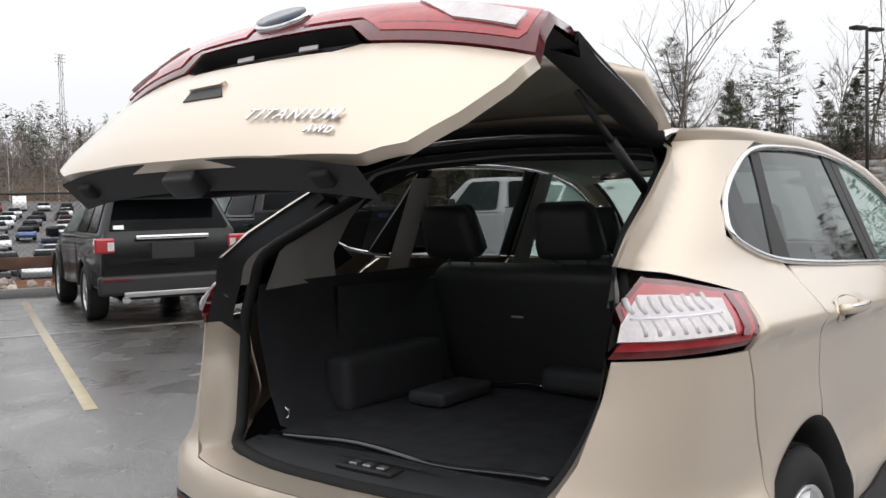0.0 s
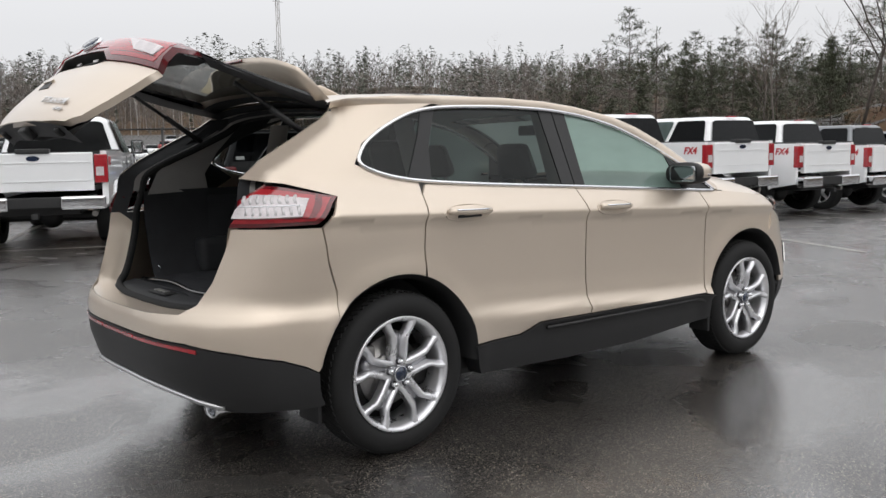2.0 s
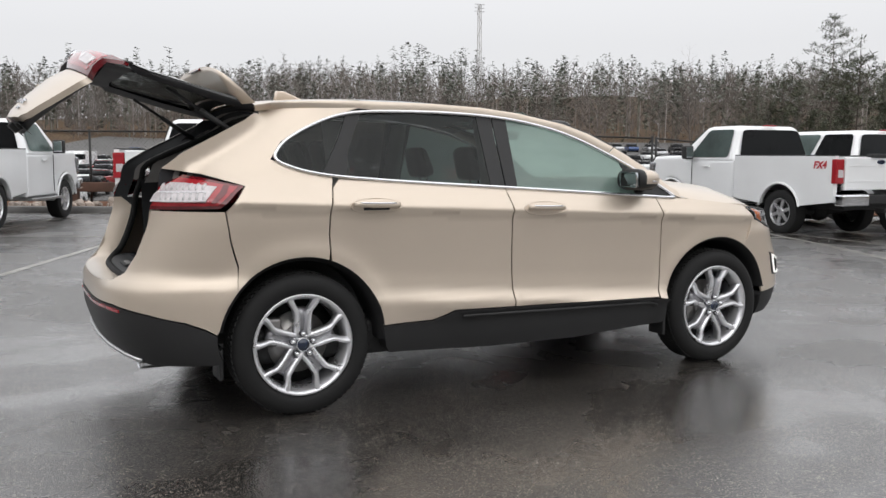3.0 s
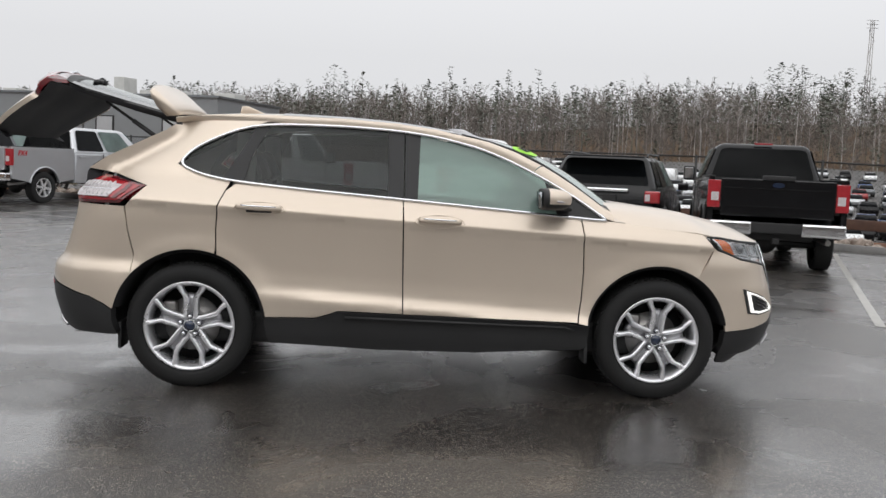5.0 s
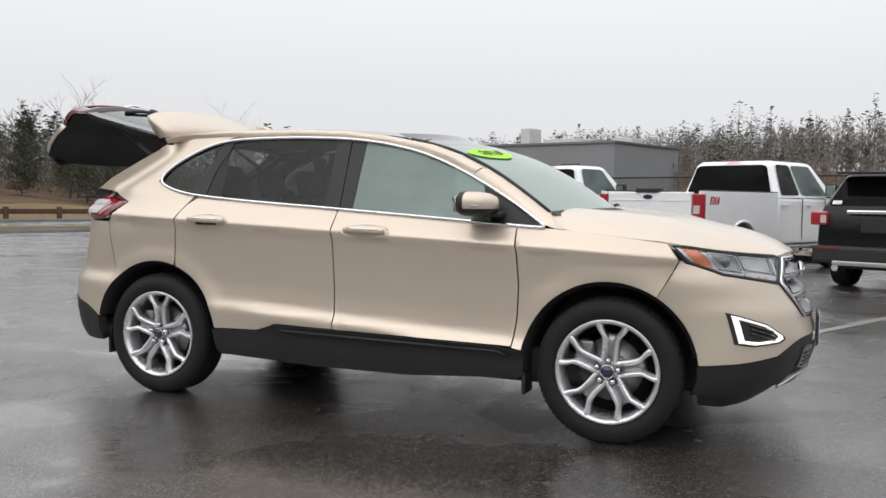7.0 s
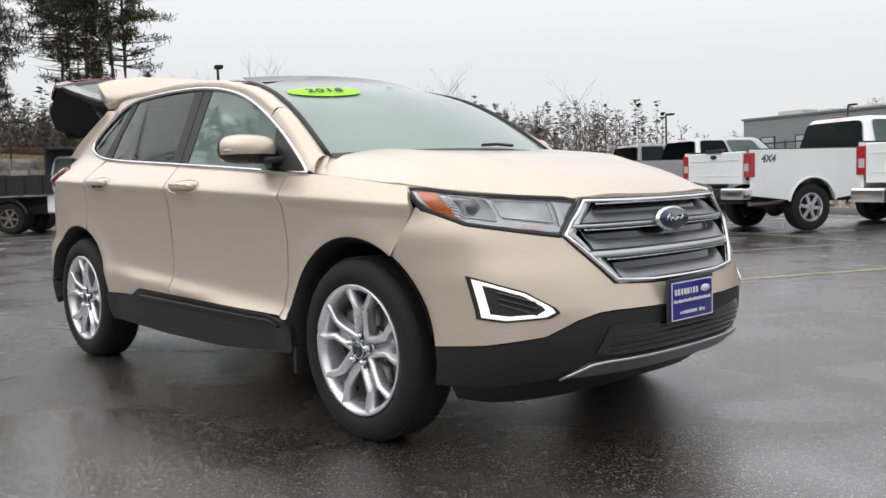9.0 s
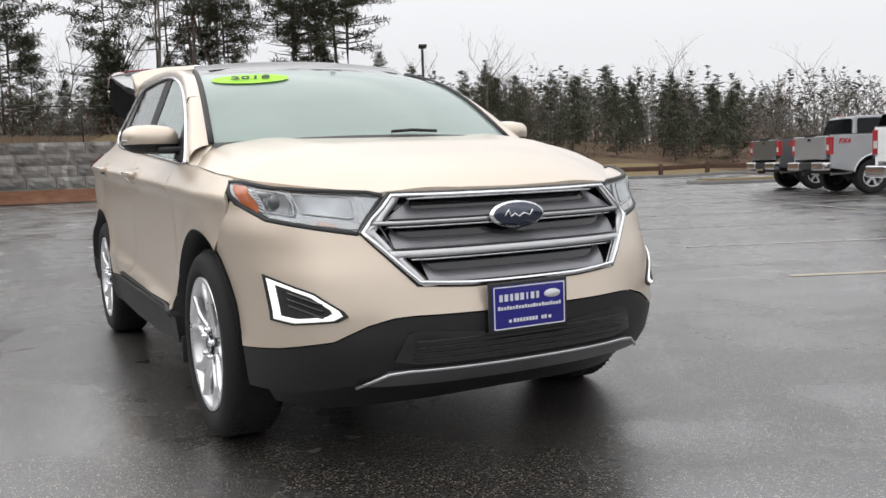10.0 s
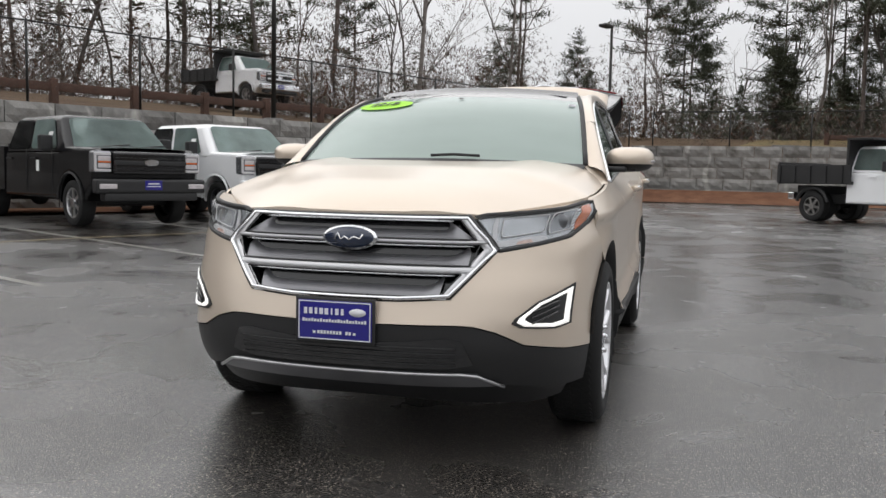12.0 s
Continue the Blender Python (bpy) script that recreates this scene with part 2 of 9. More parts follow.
def loft(bm, loops, closed=False, caps=False):
    rows = [[bm.verts.new(p) for p in lp] for lp in loops]
    for a, b in zip(rows, rows[1:]):
        k = len(a)
        for j in range(k if closed else k - 1):
            bm.faces.new((a[j], a[(j + 1) % k], b[(j + 1) % k], b[j]))
    if caps:
        bm.faces.new(list(reversed(rows[0])))
        bm.faces.new(rows[-1])
    return rows


def prism(bm, outline, lo, hi, axis="y", bevel=0.0, seg=2):
    """A flat outline pushed out between lo and hi along an axis."""
    def put(p, q):
        return {"y": (p[0], q, p[1]), "x": (q, p[0], p[1]), "z": (p[0], p[1], q)}[axis]
    a = [bm.verts.new(put(p, lo)) for p in outline]
    b = [bm.verts.new(put(p, hi)) for p in outline]
    k = len(outline)
    fs = [bm.faces.new(a), bm.faces.new(list(reversed(b)))]
    for j in range(k):
        fs.append(bm.faces.new((a[j], b[j], b[(j + 1) % k], a[(j + 1) % k])))
    bmesh.ops.recalc_face_normals(bm, faces=fs)
    if bevel:
        es = list({e for f in fs[:2] for e in f.edges})
        bmesh.ops.bevel(bm, geom=es, offset=bevel, segments=seg, affect="EDGES", profile=0.6)


def arc(cx, cz, r, a0, a1, n=14):
    return [(cx + r * math.cos(radians(a0 + (a1 - a0) * i / n)), cz + r * math.sin(radians(a0 + (a1 - a0) * i / n))) for i in range(n + 1)]


def densify(pts, step):
    out = []
    for a, b in zip(pts, pts[1:] + pts[:1]):
        k = max(1, int(math.dist(a, b) / step))
        out += [(a[0] + (b[0] - a[0]) * i / k, a[1] + (b[1] - a[1]) * i / k) for i in range(k)]
    return out


def inside(p, poly):
    x, y, hit = p[0], p[1], False
    for (x0, y0), (x1, y1) in zip(poly, poly[1:] + poly[:1]):
        if (y0 > y) != (y1 > y) and x < (x1 - x0) * (y - y0) / (y1 - y0) + x0:
            hit = not hit
    return hit


def panel(outline, place, step=0.04, lip=0.014, inward=None, flip=False, creases=()):
    """A sheet over an outline in two coordinates, laid on the surface that place() gives, with a turned-in rim."""
    edge = densify(outline, step)
    arr = np.array(edge)
    lo, hi = arr.min(0), arr.max(0)
    pts = list(edge)
    # rows of points along the pressed creases keep them crisp
    for line in creases:
        for x in np.arange(lo[0] + 0.4 * step, hi[0], step):
            p = (float(x), line(float(x)))
            if inside(p, edge) and ((arr - p) ** 2).sum(1).min() > (0.4 * step) ** 2:
                pts.append(p)
    nx, ny = int((hi[0] - lo[0]) / step) + 2, int((hi[1] - lo[1]) / step) + 2
    for i in range(nx):
        for j in range(ny):
            p = (lo[0] + (i + 0.5 * (j % 2)) * step, lo[1] + j * step)
            if inside(p, edge) and ((arr - p) ** 2).sum(1).min() > (0.55 * step) ** 2 and all(abs(line(p[0]) - p[1]) > 0.42 * step for line in creases):
                pts.append(p)
    from_cdt = geometry.delaunay_2d_cdt([Vector(p) for p in pts], [], [list(range(len(edge)))], 1, 1e-6)
    co, faces = from_cdt[0], from_cdt[2]
    bm = bmesh.new()
    vs = [bm.verts.new(place(p[0], p[1])) for p in co]
    for f in faces:
        try:
            bm.faces.new([vs[i] for i in f])
        except ValueError:
            pass
    loose = [v for v in bm.verts if not v.link_faces]
    bmesh.ops.delete(bm, geom=loose, context="VERTS")
    bm.normal_update()
    if flip:
        bmesh.ops.reverse_faces(bm, faces=bm.faces[:])
        bm.normal_update()
    if lip:
        rim = [e for e in bm.edges if e.is_boundary]
        made = {}
        for e in rim:
            for v in e.verts:
                if v not in made:
                    d = inward(v.co) if inward else -v.normal
                    made[v] = (bm.verts.new(v.co), bm.verts.new(v.co + Vector(d) * lip))
        for e in rim:
            lp = e.link_loops[0]
            a, b = lp.vert, lp.link_loop_next.vert
            bm.faces.new((made[b][0], made[a][0], made[a][1], made[b][1]))
    return bm


def letters(text, size, m, material, parent, depth=0.002, name="lettering", shear=0.0, spacing=1.0, bold=0.0):
    """Raised letters as a mesh, centred."""
    cu = bpy.data.curves.new(name, "FONT")
    cu.body, cu.size, cu.extrude, cu.align_x, cu.align_y, cu.shear, cu.space_character, cu.offset = text, size, depth, "CENTER", "CENTER", shear, spacing, bold
    cu.resolution_u = 3
    tmp = bpy.data.objects.new("tmp", cu)
    scene.collection.objects.link(tmp)
    me = bpy.data.meshes.new_from_object(tmp.evaluated_get(bpy.context.evaluated_depsgraph_get()))
    bpy.data.objects.remove(tmp)
    me.materials.clear()
    me.materials.append(material)
    me.transform(m)
    ob = new(name, me)
    ob.parent = parent
    return ob


def mirror_y(bm):
    bmesh.ops.scale(bm, vec=(1, -1, 1), verts=bm.verts[:])
    bmesh.ops.reverse_faces(bm, faces=bm.faces[:])
    return bm


# ---- the champagne SUV: surface functions (x forward, half-width y, z up) ----
def lerp(z, zz, vv):
    return float(np.interp(z, zz, vv))


def smooth01(a, b, x):
    t = min(1.0, max(0.0, (x - a) / (b - a)))
    return t * t * (3 - 2 * t)


def z_shoulder(x):
    return 1.046 - 0.045 * x


def z_ledge(x):
    return 0.573 - 0.06 * x


def z_belt(x):
    return 1.165 - 0.062 * x


def half_width(x, z):
    zs, zl, zb = z_shoulder(x), z_ledge(x), z_belt(x)
    wb = 0.885 - 0.45 * (zb - 1.10)
    fade = min(1.0, max(0.0, (x + 1.15) / 0.5)) * min(1.0, max(0.0, (1.35 - x) / 0.4))
    out = 0.036 * fade
    zz = [0.18, 0.34, 0.43, zl - 0.062, zl - 0.005, zl + 0.10, 0.82, zs - 0.042, zs - 0.008, zs + 0.014, zb, 1.62]
    vv = [0.875, 0.915, 0.925, 0.926 + out, 0.922 + out * 0.05, 0.914, 0.918, 0.931, 0.957, 0.949, wb, 0.665]
    w = lerp(z, zz, vv) - 0.03 * min(1.0, max(0.0, (-x - 0.9))) * min(1.0, max(0.0, (z - 1.0) / 0.25))
    if x < -1.5:
        w += 0.018 * smooth01(-1.60, -1.85, x) * smooth01(0.745, 0.70, z)
    for cx in (-1.4245, 1.4245):
        r = math.hypot(x - cx, z - 0.385)
        w += 0.016 * math.exp(-(((r - 0.46) / 0.07) ** 2))
    return w


N_F, N_R = 2.75, 3.4
ZF = [0.15, 0.24, 0.30, 0.36, 0.46, 0.56, 0.65, 0.70, 0.80, 0.88, 0.94, 0.98, 1.03, 1.12]
XF = [2.10, 2.24, 2.31, 2.36, 2.395, 2.40, 2.375, 2.36, 2.325, 2.30, 2.28, 2.26, 2.18, 2.05]
ZR = [0.15, 0.28, 0.36, 0.50, 0.60, 0.66, 0.70, 0.76, 0.85, 1.00, 1.10, 1.20, 1.28, 1.36, 1.54, 1.64]
XR = [-2.10, -2.26, -2.33, -2.375, -2.385, -2.385, -2.375, -2.33, -2.30, -2.26, -2.25, -2.22, -2.17, -2.02, -1.70, -1.58]


def nose(z):
    return lerp(z, [0.7, 1.03], [1.5, 1.2]), lerp(z, ZF, XF)


def tail(z):
    return lerp(z, [1.2, 1.5], [-1.5, -1.1]), lerp(z, ZR, XR)


def widen(w, x, z):
    """The rear pillar stays wide up to the edge of the tailgate opening."""
    if x > -1.48 or z < 1.16:
        return w
    e = lerp(x, [-2.12, -2.085, -1.98, -1.80, -1.64, -1.57], [0.70, 0.703, 0.690, 0.668, 0.640, 0.625])
    return max(w, w + (e - w) * smooth01(1.16, 1.23, z) * smooth01(lerp(z, [1.36, 1.46], [-1.61, -1.48]), lerp(z, [1.36, 1.46], [-1.75, -1.60]), x))


def side_y(x, z):
    """Half-width of the body at x, z."""
    w = half_width(x, z)
    xc, xe = nose(z)
    if x > xc:
        w *= max(0.0, 1 - ((x - xc) / (xe - xc)) ** N_F) ** (1 / N_F) if x < xe else 0.0
    xc, xe = tail(z)
    if x < xc:
        w *= max(0.0, 1 - ((xc - x) / (xc - xe)) ** N_R) ** (1 / N_R) if x > xe else 0.0
    return widen(w, x, z)


def front_at(th, z):
    """Nose surface by wrap angle (degrees, 0 at the centre, 90 at the flank) and height."""
    xc, xe = nose(z)
    a = radians(abs(th))
    return Vector((xc + (xe - xc) * math.cos(a) ** (2 / N_F), math.copysign(half_width(xc, z) * math.sin(a) ** (2 / N_F), th), z))


def rear_at(th, z):
    xc, xe = tail(z)
    a = radians(abs(th))
    x = xc + (xe - xc) * math.cos(a) ** (2 / N_R)
    return Vector((x, math.copysign(widen(half_width(x, z) * math.sin(a) ** (2 / N_R), x, z), th), z))


def th_y(y, z, end, n):
    xc, xe = end(z)
    s = min(1.0, abs(y) / half_width(xc, z)) ** (n / 2)
    if end is tail:
        for _ in range(4):
            x = xc + (xe - xc) * math.sqrt(max(0.0, 1 - s * s)) ** (2 / n)
            s = min(1.0, abs(y) / half_width(x, z)) ** (n / 2)
    return math.degrees(math.asin(s))


def th_x(x, z, end, n):
    xc, xe = end(z)
    c = min(1.0, max(0.0, (x - xc) / (xe - xc))) ** (n / 2)
    return math.degrees(math.acos(c))


# wrap coordinates are scaled so that one unit is about a metre
K = 0.0125


def fy(y, z):
    return (th_y(y, z, nose, N_F) * K, z)


def fx(x, z):
    return (th_x(x, z, nose, N_F) * K, z)


def ry_(y, z):
    return (th_y(y, z, tail, N_R) * K, z)


def rx_(x, z):
    return (th_x(x, z, tail, N_R) * K, z)


def both(half):
    """A half outline that starts and ends on the centre line, made whole."""
    return half + [(-a, b) for a, b in reversed(half) if abs(a) > 1e-6]


def side_place(sign, off=0.0):
    return lambda x, z: Vector((x, sign * (side_y(x, z) + off), z))


def front_place(off=0.0):
    def put(s, z):
        p = front_at(s / K, z)
        return p + Vector((p.x - 1.2, p.y * 0.8, 0)).normalized() * off
    return put


def rear_place(off=0.0):
    def put(s, z):
        p = rear_at(s / K, z)
        return p + Vector((p.x + 1.4, p.y * 0.8, 0)).normalized() * off
    return put


CREASES = (lambda x: z_shoulder(x) + 0.014, lambda x: z_shoulder(x) - 0.008, lambda x: z_shoulder(x) - 0.042)


def side_panel(name, outline, material, parent, sign, step=0.03, off=0.0, lip=0.014, label=""):
    # the outline runs counter-clockwise or clockwise alike; faces are turned outwards
    bm = panel(outline, side_place(sign, off), step, 0, creases=CREASES if material is M_PAINT else ())
    bm.normal_update()
    if sum(f.normal.y * f.calc_area() for f in bm.faces) * sign < 0:
        bmesh.ops.reverse_faces(bm, faces=bm.faces[:])
    add_lip(bm, lip, Vector((0, -sign, 0)))
    return part(name, bm, material, parent, label)


def add_lip(bm, lip, way):
    if not lip:
        return
    bm.normal_update()
    rim = [e for e in bm.edges if e.is_boundary]
    made = {}
    for e in rim:
        for v in e.verts:
            if v not in made:
                d = way if way is not None else -v.normal
                made[v] = (bm.verts.new(v.co), bm.verts.new(v.co + d * lip))
    for e in rim:
        lp = e.link_loops[0]
        a, b = lp.vert, lp.link_loop_next.vert
        bm.faces.new((made[b][0], made[a][0], made[a][1], made[b][1]))


def wrap_panel(name, outline, place, material, parent, ahead, step=0.04, lip=0.014, label=""):
    bm = panel(outline, place, step, 0)
    bm.normal_update()
    if sum(f.normal.x * f.calc_area() for f in bm.faces) * ahead < 0:
        bmesh.ops.reverse_faces(bm, faces=bm.faces[:])
    add_lip(bm, lip, None)
    return part(name, bm, material, parent, label)


R_ARCH, ARCH_Z = 0.452, 0.385
XW = 1.4245


def arch(cx, a0, a1, n=18, r=None):
    return arc(cx, ARCH_Z, r or R_ARCH, a0, a1, n)


suv = tagged(empty("suv", pose(0, 0, 0)), "champagne gold mid-size suv with its tailgate raised, wet asphalt below", "car")

# chrome window line, from its rear corner over the top to the front tip
TRIM_TOP = [(-1.535, 1.338), (-1.47, 1.425), (-1.36, 1.492), (-1.22, 1.556), (-1.10, 1.590), (-0.94, 1.607), (-0.55, 1.612), (-0.23, 1.600), (0.02, 1.573),
            (0.27, 1.520), (0.45, 1.456), (0.63, 1.374), (0.85, 1.258), (1.075, 1.112)]
TRIM_LOW = [(1.075, 1.100), (0.66, 1.128), (-0.19, 1.182), (-0.80, 1.217), (-1.22, 1.250), (-1.40, 1.283)]
TRIM = TRIM_TOP + TRIM_LOW


def rounded(pts, times=2):
    """Corner cutting on a closed outline."""
    for _ in range(times):
        out = []
        for a, b in zip(pts, pts[1:] + pts[:1]):
            out += [(a[0] * 0.78 + b[0] * 0.22, a[1] * 0.78 + b[1] * 0.22), (a[0] * 0.22 + b[0] * 0.78, a[1] * 0.22 + b[1] * 0.78)]
        pts = out
    return pts


def clipped(pts, f):
    """Closed outline with each corner cut and rounded over a share f of its sides."""
    out = []
    for a, b, c in zip(pts[-1:] + pts[:-1], pts, pts[1:] + pts[:1]):
        for q in (0.0, 0.33, 0.67, 1.0):
            wa, wb, wc = f * (1 - q) ** 2, 1 - f * (1 - q) ** 2 - f * q ** 2, f * q ** 2
            out.append(tuple(wa * i + wb * j + wc * k for i, j, k in zip(a, b, c)))
    return out


def trim_inset(d):
    """The window line moved inwards by d."""
    c = []
    k = len(TRIM)
    for i, p in enumerate(TRIM):
        a, b = Vector(TRIM[i - 1]), Vector(TRIM[(i + 1) % k])
        t = (b - a).normalized()
        c.append((p[0] + t.y * d, p[1] - t.x * d))
    return c


def suv_side(sg):
    """One flank of the car; sg is -1 for the right-hand side."""
    belt_f = [(x, z_belt(x) - 0.004) for x in (0.92, 0.6, 0.3, 0.0, -0.168)]
    belt_r = [(x, z_belt(x) - 0.004) for x in (-0.176, -0.5, -0.9, -1.185)]
    fd = side_panel("front_door", [(-0.148, 0.492), (0.3, 0.487), (0.918, 0.476), (0.938, 0.62), (0.943, 0.80), (0.930, 1.0), (0.918, 1.106)] + belt_f[1:] + [(-0.160, 0.9)],
                    M_PAINT, suv, sg)
    rd = side_panel("rear_door", [(-0.156, 0.494), (-0.168, 0.9)] + belt_r +
                    [(-1.235, 1.19), (-1.268, 1.10), (-1.276, 0.95), (-1.272, 0.86)] + arch(-XW, 70, 8, 14) + [(-0.68, 0.452), (-0.60, 0.478), (-0.545, 0.500)],
                    M_PAINT, suv, sg)
    for door, x0, x1, zc in ((rd, -1.165, -0.885, 1.100), (fd, -0.085, 0.185, 1.062)):
        y = side_y((x0 + x1) / 2, zc) * sg
        bm = bmesh.new()
        cup = [(x0 + 0.02, zc - 0.035), (x1 - 0.02, zc - 0.035), (x1, zc - 0.005), (x1 - 0.02, zc + 0.030), (x0 + 0.02, zc + 0.030), (x0, zc - 0.005)]
        bm2 = panel(cup, side_place(sg, 0.004), 0.02, 0)
        if sum(f.normal.y for f in bm2.faces) * sg < 0:
            bmesh.ops.reverse_faces(bm2, faces=bm2.faces[:])
        cupob = part("handle_cup", bm2, M_PAINT, door)
        rim_bm = bmesh.new()
        tube(rim_bm, [side_place(sg, 0.001)((x0 + x1) / 2 + 0.148 * math.cos(a), zc - 0.004 + 0.038 * math.sin(a)) for a in np.linspace(0, 2 * math.pi, 29)[:-1]], 0.0045, 6, closed=True)
        part("cup_rim", rim_bm, M_PAINT, cupob)
        xm, hw = (x0 + x1) / 2, (x1 - x0) / 2 - 0.012
        bow = lambda q, o: (xm + hw * q, y + sg * (o + 0.028 * (1 - abs(q) ** 3)), zc + 0.003 - 0.003 * q)
        tube(bm, [bow(q, 0.006) for q in np.linspace(-1, 1, 15)], 0.0155, 10)
        part("door_handle", bm, M_PAINT, door)
        bm = bmesh.new()
        tube(bm, [Vector(bow(q, 0.019)) + Vector((0, 0, 0.009)) for q in np.linspace(-0.8, 0.8, 11)], 0.0045, 6)
        part("handle_strip", bm, M_CHROME, door, "thin chrome strip")
        # black strip added to stand for the shade behind the handle
        bm = bmesh.new()
        box(bm, ((x0 + x1) / 2, y + sg * 0.006, zc - 0.016), (0.15, 0.006, 0.022), 0.004)
        part("handle_shade_strip", bm, M_PLASTIC, door)

    # front wing
    fender = [(0.926, 0.470), (0.975, 0.462)] + arch(XW, 170, 58, 18) + [(1.715, 0.86), (1.765, 0.955), (1.722, 1.012), (1.70, 1.036)] + \
             [(1.40, 1.072), (1.20, 1.092), (1.09, 1.098)] + [(0.926, 1.106), (0.938, 1.0), (0.951, 0.80), (0.946, 0.62)]
    side_panel("front_wing", fender, M_PAINT, suv, sg)
    # quarter panel with the rear pillar
    quarter = arch(-XW, 72, 140, 12) + [(-1.755, 0.80), (-1.790, 0.93), (-1.812, 1.078), (-1.70, 1.205), (-1.90, 1.265), (-2.035, 1.285), (-2.085, 1.292)] + \
        [(-1.98, 1.368), (-1.80, 1.462), (-1.64, 1.545), (-1.565, 1.600)] + [(-1.40, 1.612), (-1.22, 1.617), (-1.00, 1.625)] + \
        [(-1.10, 1.596), (-1.22, 1.562), (-1.36, 1.499), (-1.474, 1.431), (-1.543, 1.338), (-1.405, 1.277), (-1.22, 1.243)] + \
        [(-1.243, 1.19), (-1.276, 1.10), (-1.284, 0.95), (-1.280, 0.86)]
    side_panel("quarter_panel", quarter, M_PAINT, suv, sg)

    side_panel("pillar_lining", [(-1.56, 1.10), (-1.62, 1.14), (-1.90, 1.18), (-1.93, 1.28), (-1.88, 1.345), (-1.75, 1.435), (-1.63, 1.535), (-1.56, 1.585), (-1.22, 1.60), (-1.10, 1.585), (-1.36, 1.487), (-1.48, 1.415), (-1.55, 1.338), (-1.40, 1.25)], M_LINER, suv, sg, step=0.05, off=-0.045, lip=0)
    # roof rail strip between window line and roof
    bm = bmesh.new()
    lows = [(-1.585, 1.592), (-1.50, 1.604), (-1.40, 1.612), (-1.22, 1.617), (-1.00, 1.620)] + [(x, z + 0.008) for x, z in TRIM_TOP[5:12]]
    rows = []
    for k in range(5):
        f = k / 4
        row = []
        for (x, z) in lows:
            y0 = side_y(x, z)
            if x <= 0.05:
                top = Vector((x, sg * 0.60, roof_z(x, 0.60)))
            else:
                s = (x - 0.05) / 0.60
                top = ws_edge(min(1.0, s * 0.62), sg)
            p = Vector((x, sg * y0, z)).lerp(top, f)
            bulge = 0.028 * math.sin(f * math.pi)
            row.append(p + Vector((0, sg * bulge, bulge * 0.8)))
        rows.append(row)
    loft(bm, rows)
    bm.normal_update()
    if sum(f.normal.z for f in bm.faces) < 0:
        bmesh.ops.reverse_faces(bm, faces=bm.faces[:])
    part("roof_side", bm, M_PAINT, suv)
    # front pillar down to the scuttle
    bm = bmesh.new()
    rows = []
    seq = [(0.63, 1.382), (0.74, 1.326), (0.85, 1.266), (0.96, 1.196), (1.075, 1.118), (1.13, 1.098)]
    for k in range(5):
        f = k / 4
        row = []
        for i, (x, z) in enumerate(seq):
            top = ws_edge(0.599 + (1.0 - 0.599) * min(1.0, i / 4.3), sg)
            p = Vector((x, sg * side_y(x, z), z)).lerp(top, f)
            bulge = 0.024 * math.sin(f * math.pi)
            row.append(p + Vector((bulge * 0.4, sg * bulge, bulge * 0.8)))
        rows.append(row)
    loft(bm, rows)
    bm.normal_update()
    if sum(f.normal.z for f in bm.faces) < 0:
        bmesh.ops.reverse_faces(bm, faces=bm.faces[:])
    part("front_pillar", bm, M_PAINT, suv)

    # painted corner between pillar foot, bonnet and wing
    bm = bmesh.new()
    low_row = [Vector((x, sg * (side_y(x, z) - 0.002), z)) for x, z in ((1.05, 1.135), (1.09, 1.112), (1.13, 1.100), (1.20, 1.094))]
    top_row = [ws_edge(0.97, sg), ws_edge(1.0, sg) + Vector((0.02, 0, -0.010)), Vector((1.12, sg * 0.815, hood_z(1.12, 0.815) - 0.004)), Vector((1.20, sg * 0.855, hood_z(1.20, 0.855) - 0.004))]
    loft(bm, [low_row, [a.lerp(b, 0.5) + Vector((0, sg * 0.006, 0.003)) for a, b in zip(low_row, top_row)], top_row])
    bm.normal_update()
    if sum(f.normal.z for f in bm.faces) < 0:
        bmesh.ops.reverse_faces(bm, faces=bm.faces[:])
    part("cowl_corner", bm, M_PAINT, suv)

    # glass and its bright line
    bm = bmesh.new()
    tube(bm, [(x, sg * (side_y(x, z) + 0.004), z) for x, z in densify(rounded(TRIM), 0.05)], 0.010, 8, closed=True)
    part("window_chrome", bm, M_CHROME, suv, "chrome strip round the side windows")
    ins = trim_inset(0.006)
    low = lambda x: z_belt(x) + 0.006
    side_panel("quarter_glass", [(-1.515, 1.338), (-1.46, 1.415), (-1.36, 1.480), (-1.22, 1.545), (-1.095, 1.580), (-1.155, 1.46), (-1.27, 1.268), (-1.40, 1.290)], G_DARK, suv, sg, off=-0.006, lip=0)
    side_panel("rear_door_glass", [(-1.005, 1.585), (-0.55, 1.600), (-0.275, 1.592), (-0.262, low(-0.262)), (-0.80, low(-0.80)), (-1.14, low(-1.14)), (-1.10, 1.40)], G_DARK, rd, sg, off=-0.006, lip=0)
    side_panel("front_door_glass", [(-0.075, 1.580), (0.02, 1.560), (0.27, 1.507), (0.45, 1.442), (0.63, 1.358), (0.70, 1.318), (0.775, low(0.775)), (0.3, low(0.3)), (-0.085, low(-0.085))], G_DOOR, fd, sg, off=-0.006, lip=0)
    side_panel("rear_window_divider", [(-1.09, 1.585), (-1.005, 1.590), (-1.10, 1.41), (-1.14, low(-1.14)), (-1.27, low(-1.2) + 0.02), (-1.15, 1.46)], M_PLASTIC, rd, sg, off=-0.002, lip=0.01)
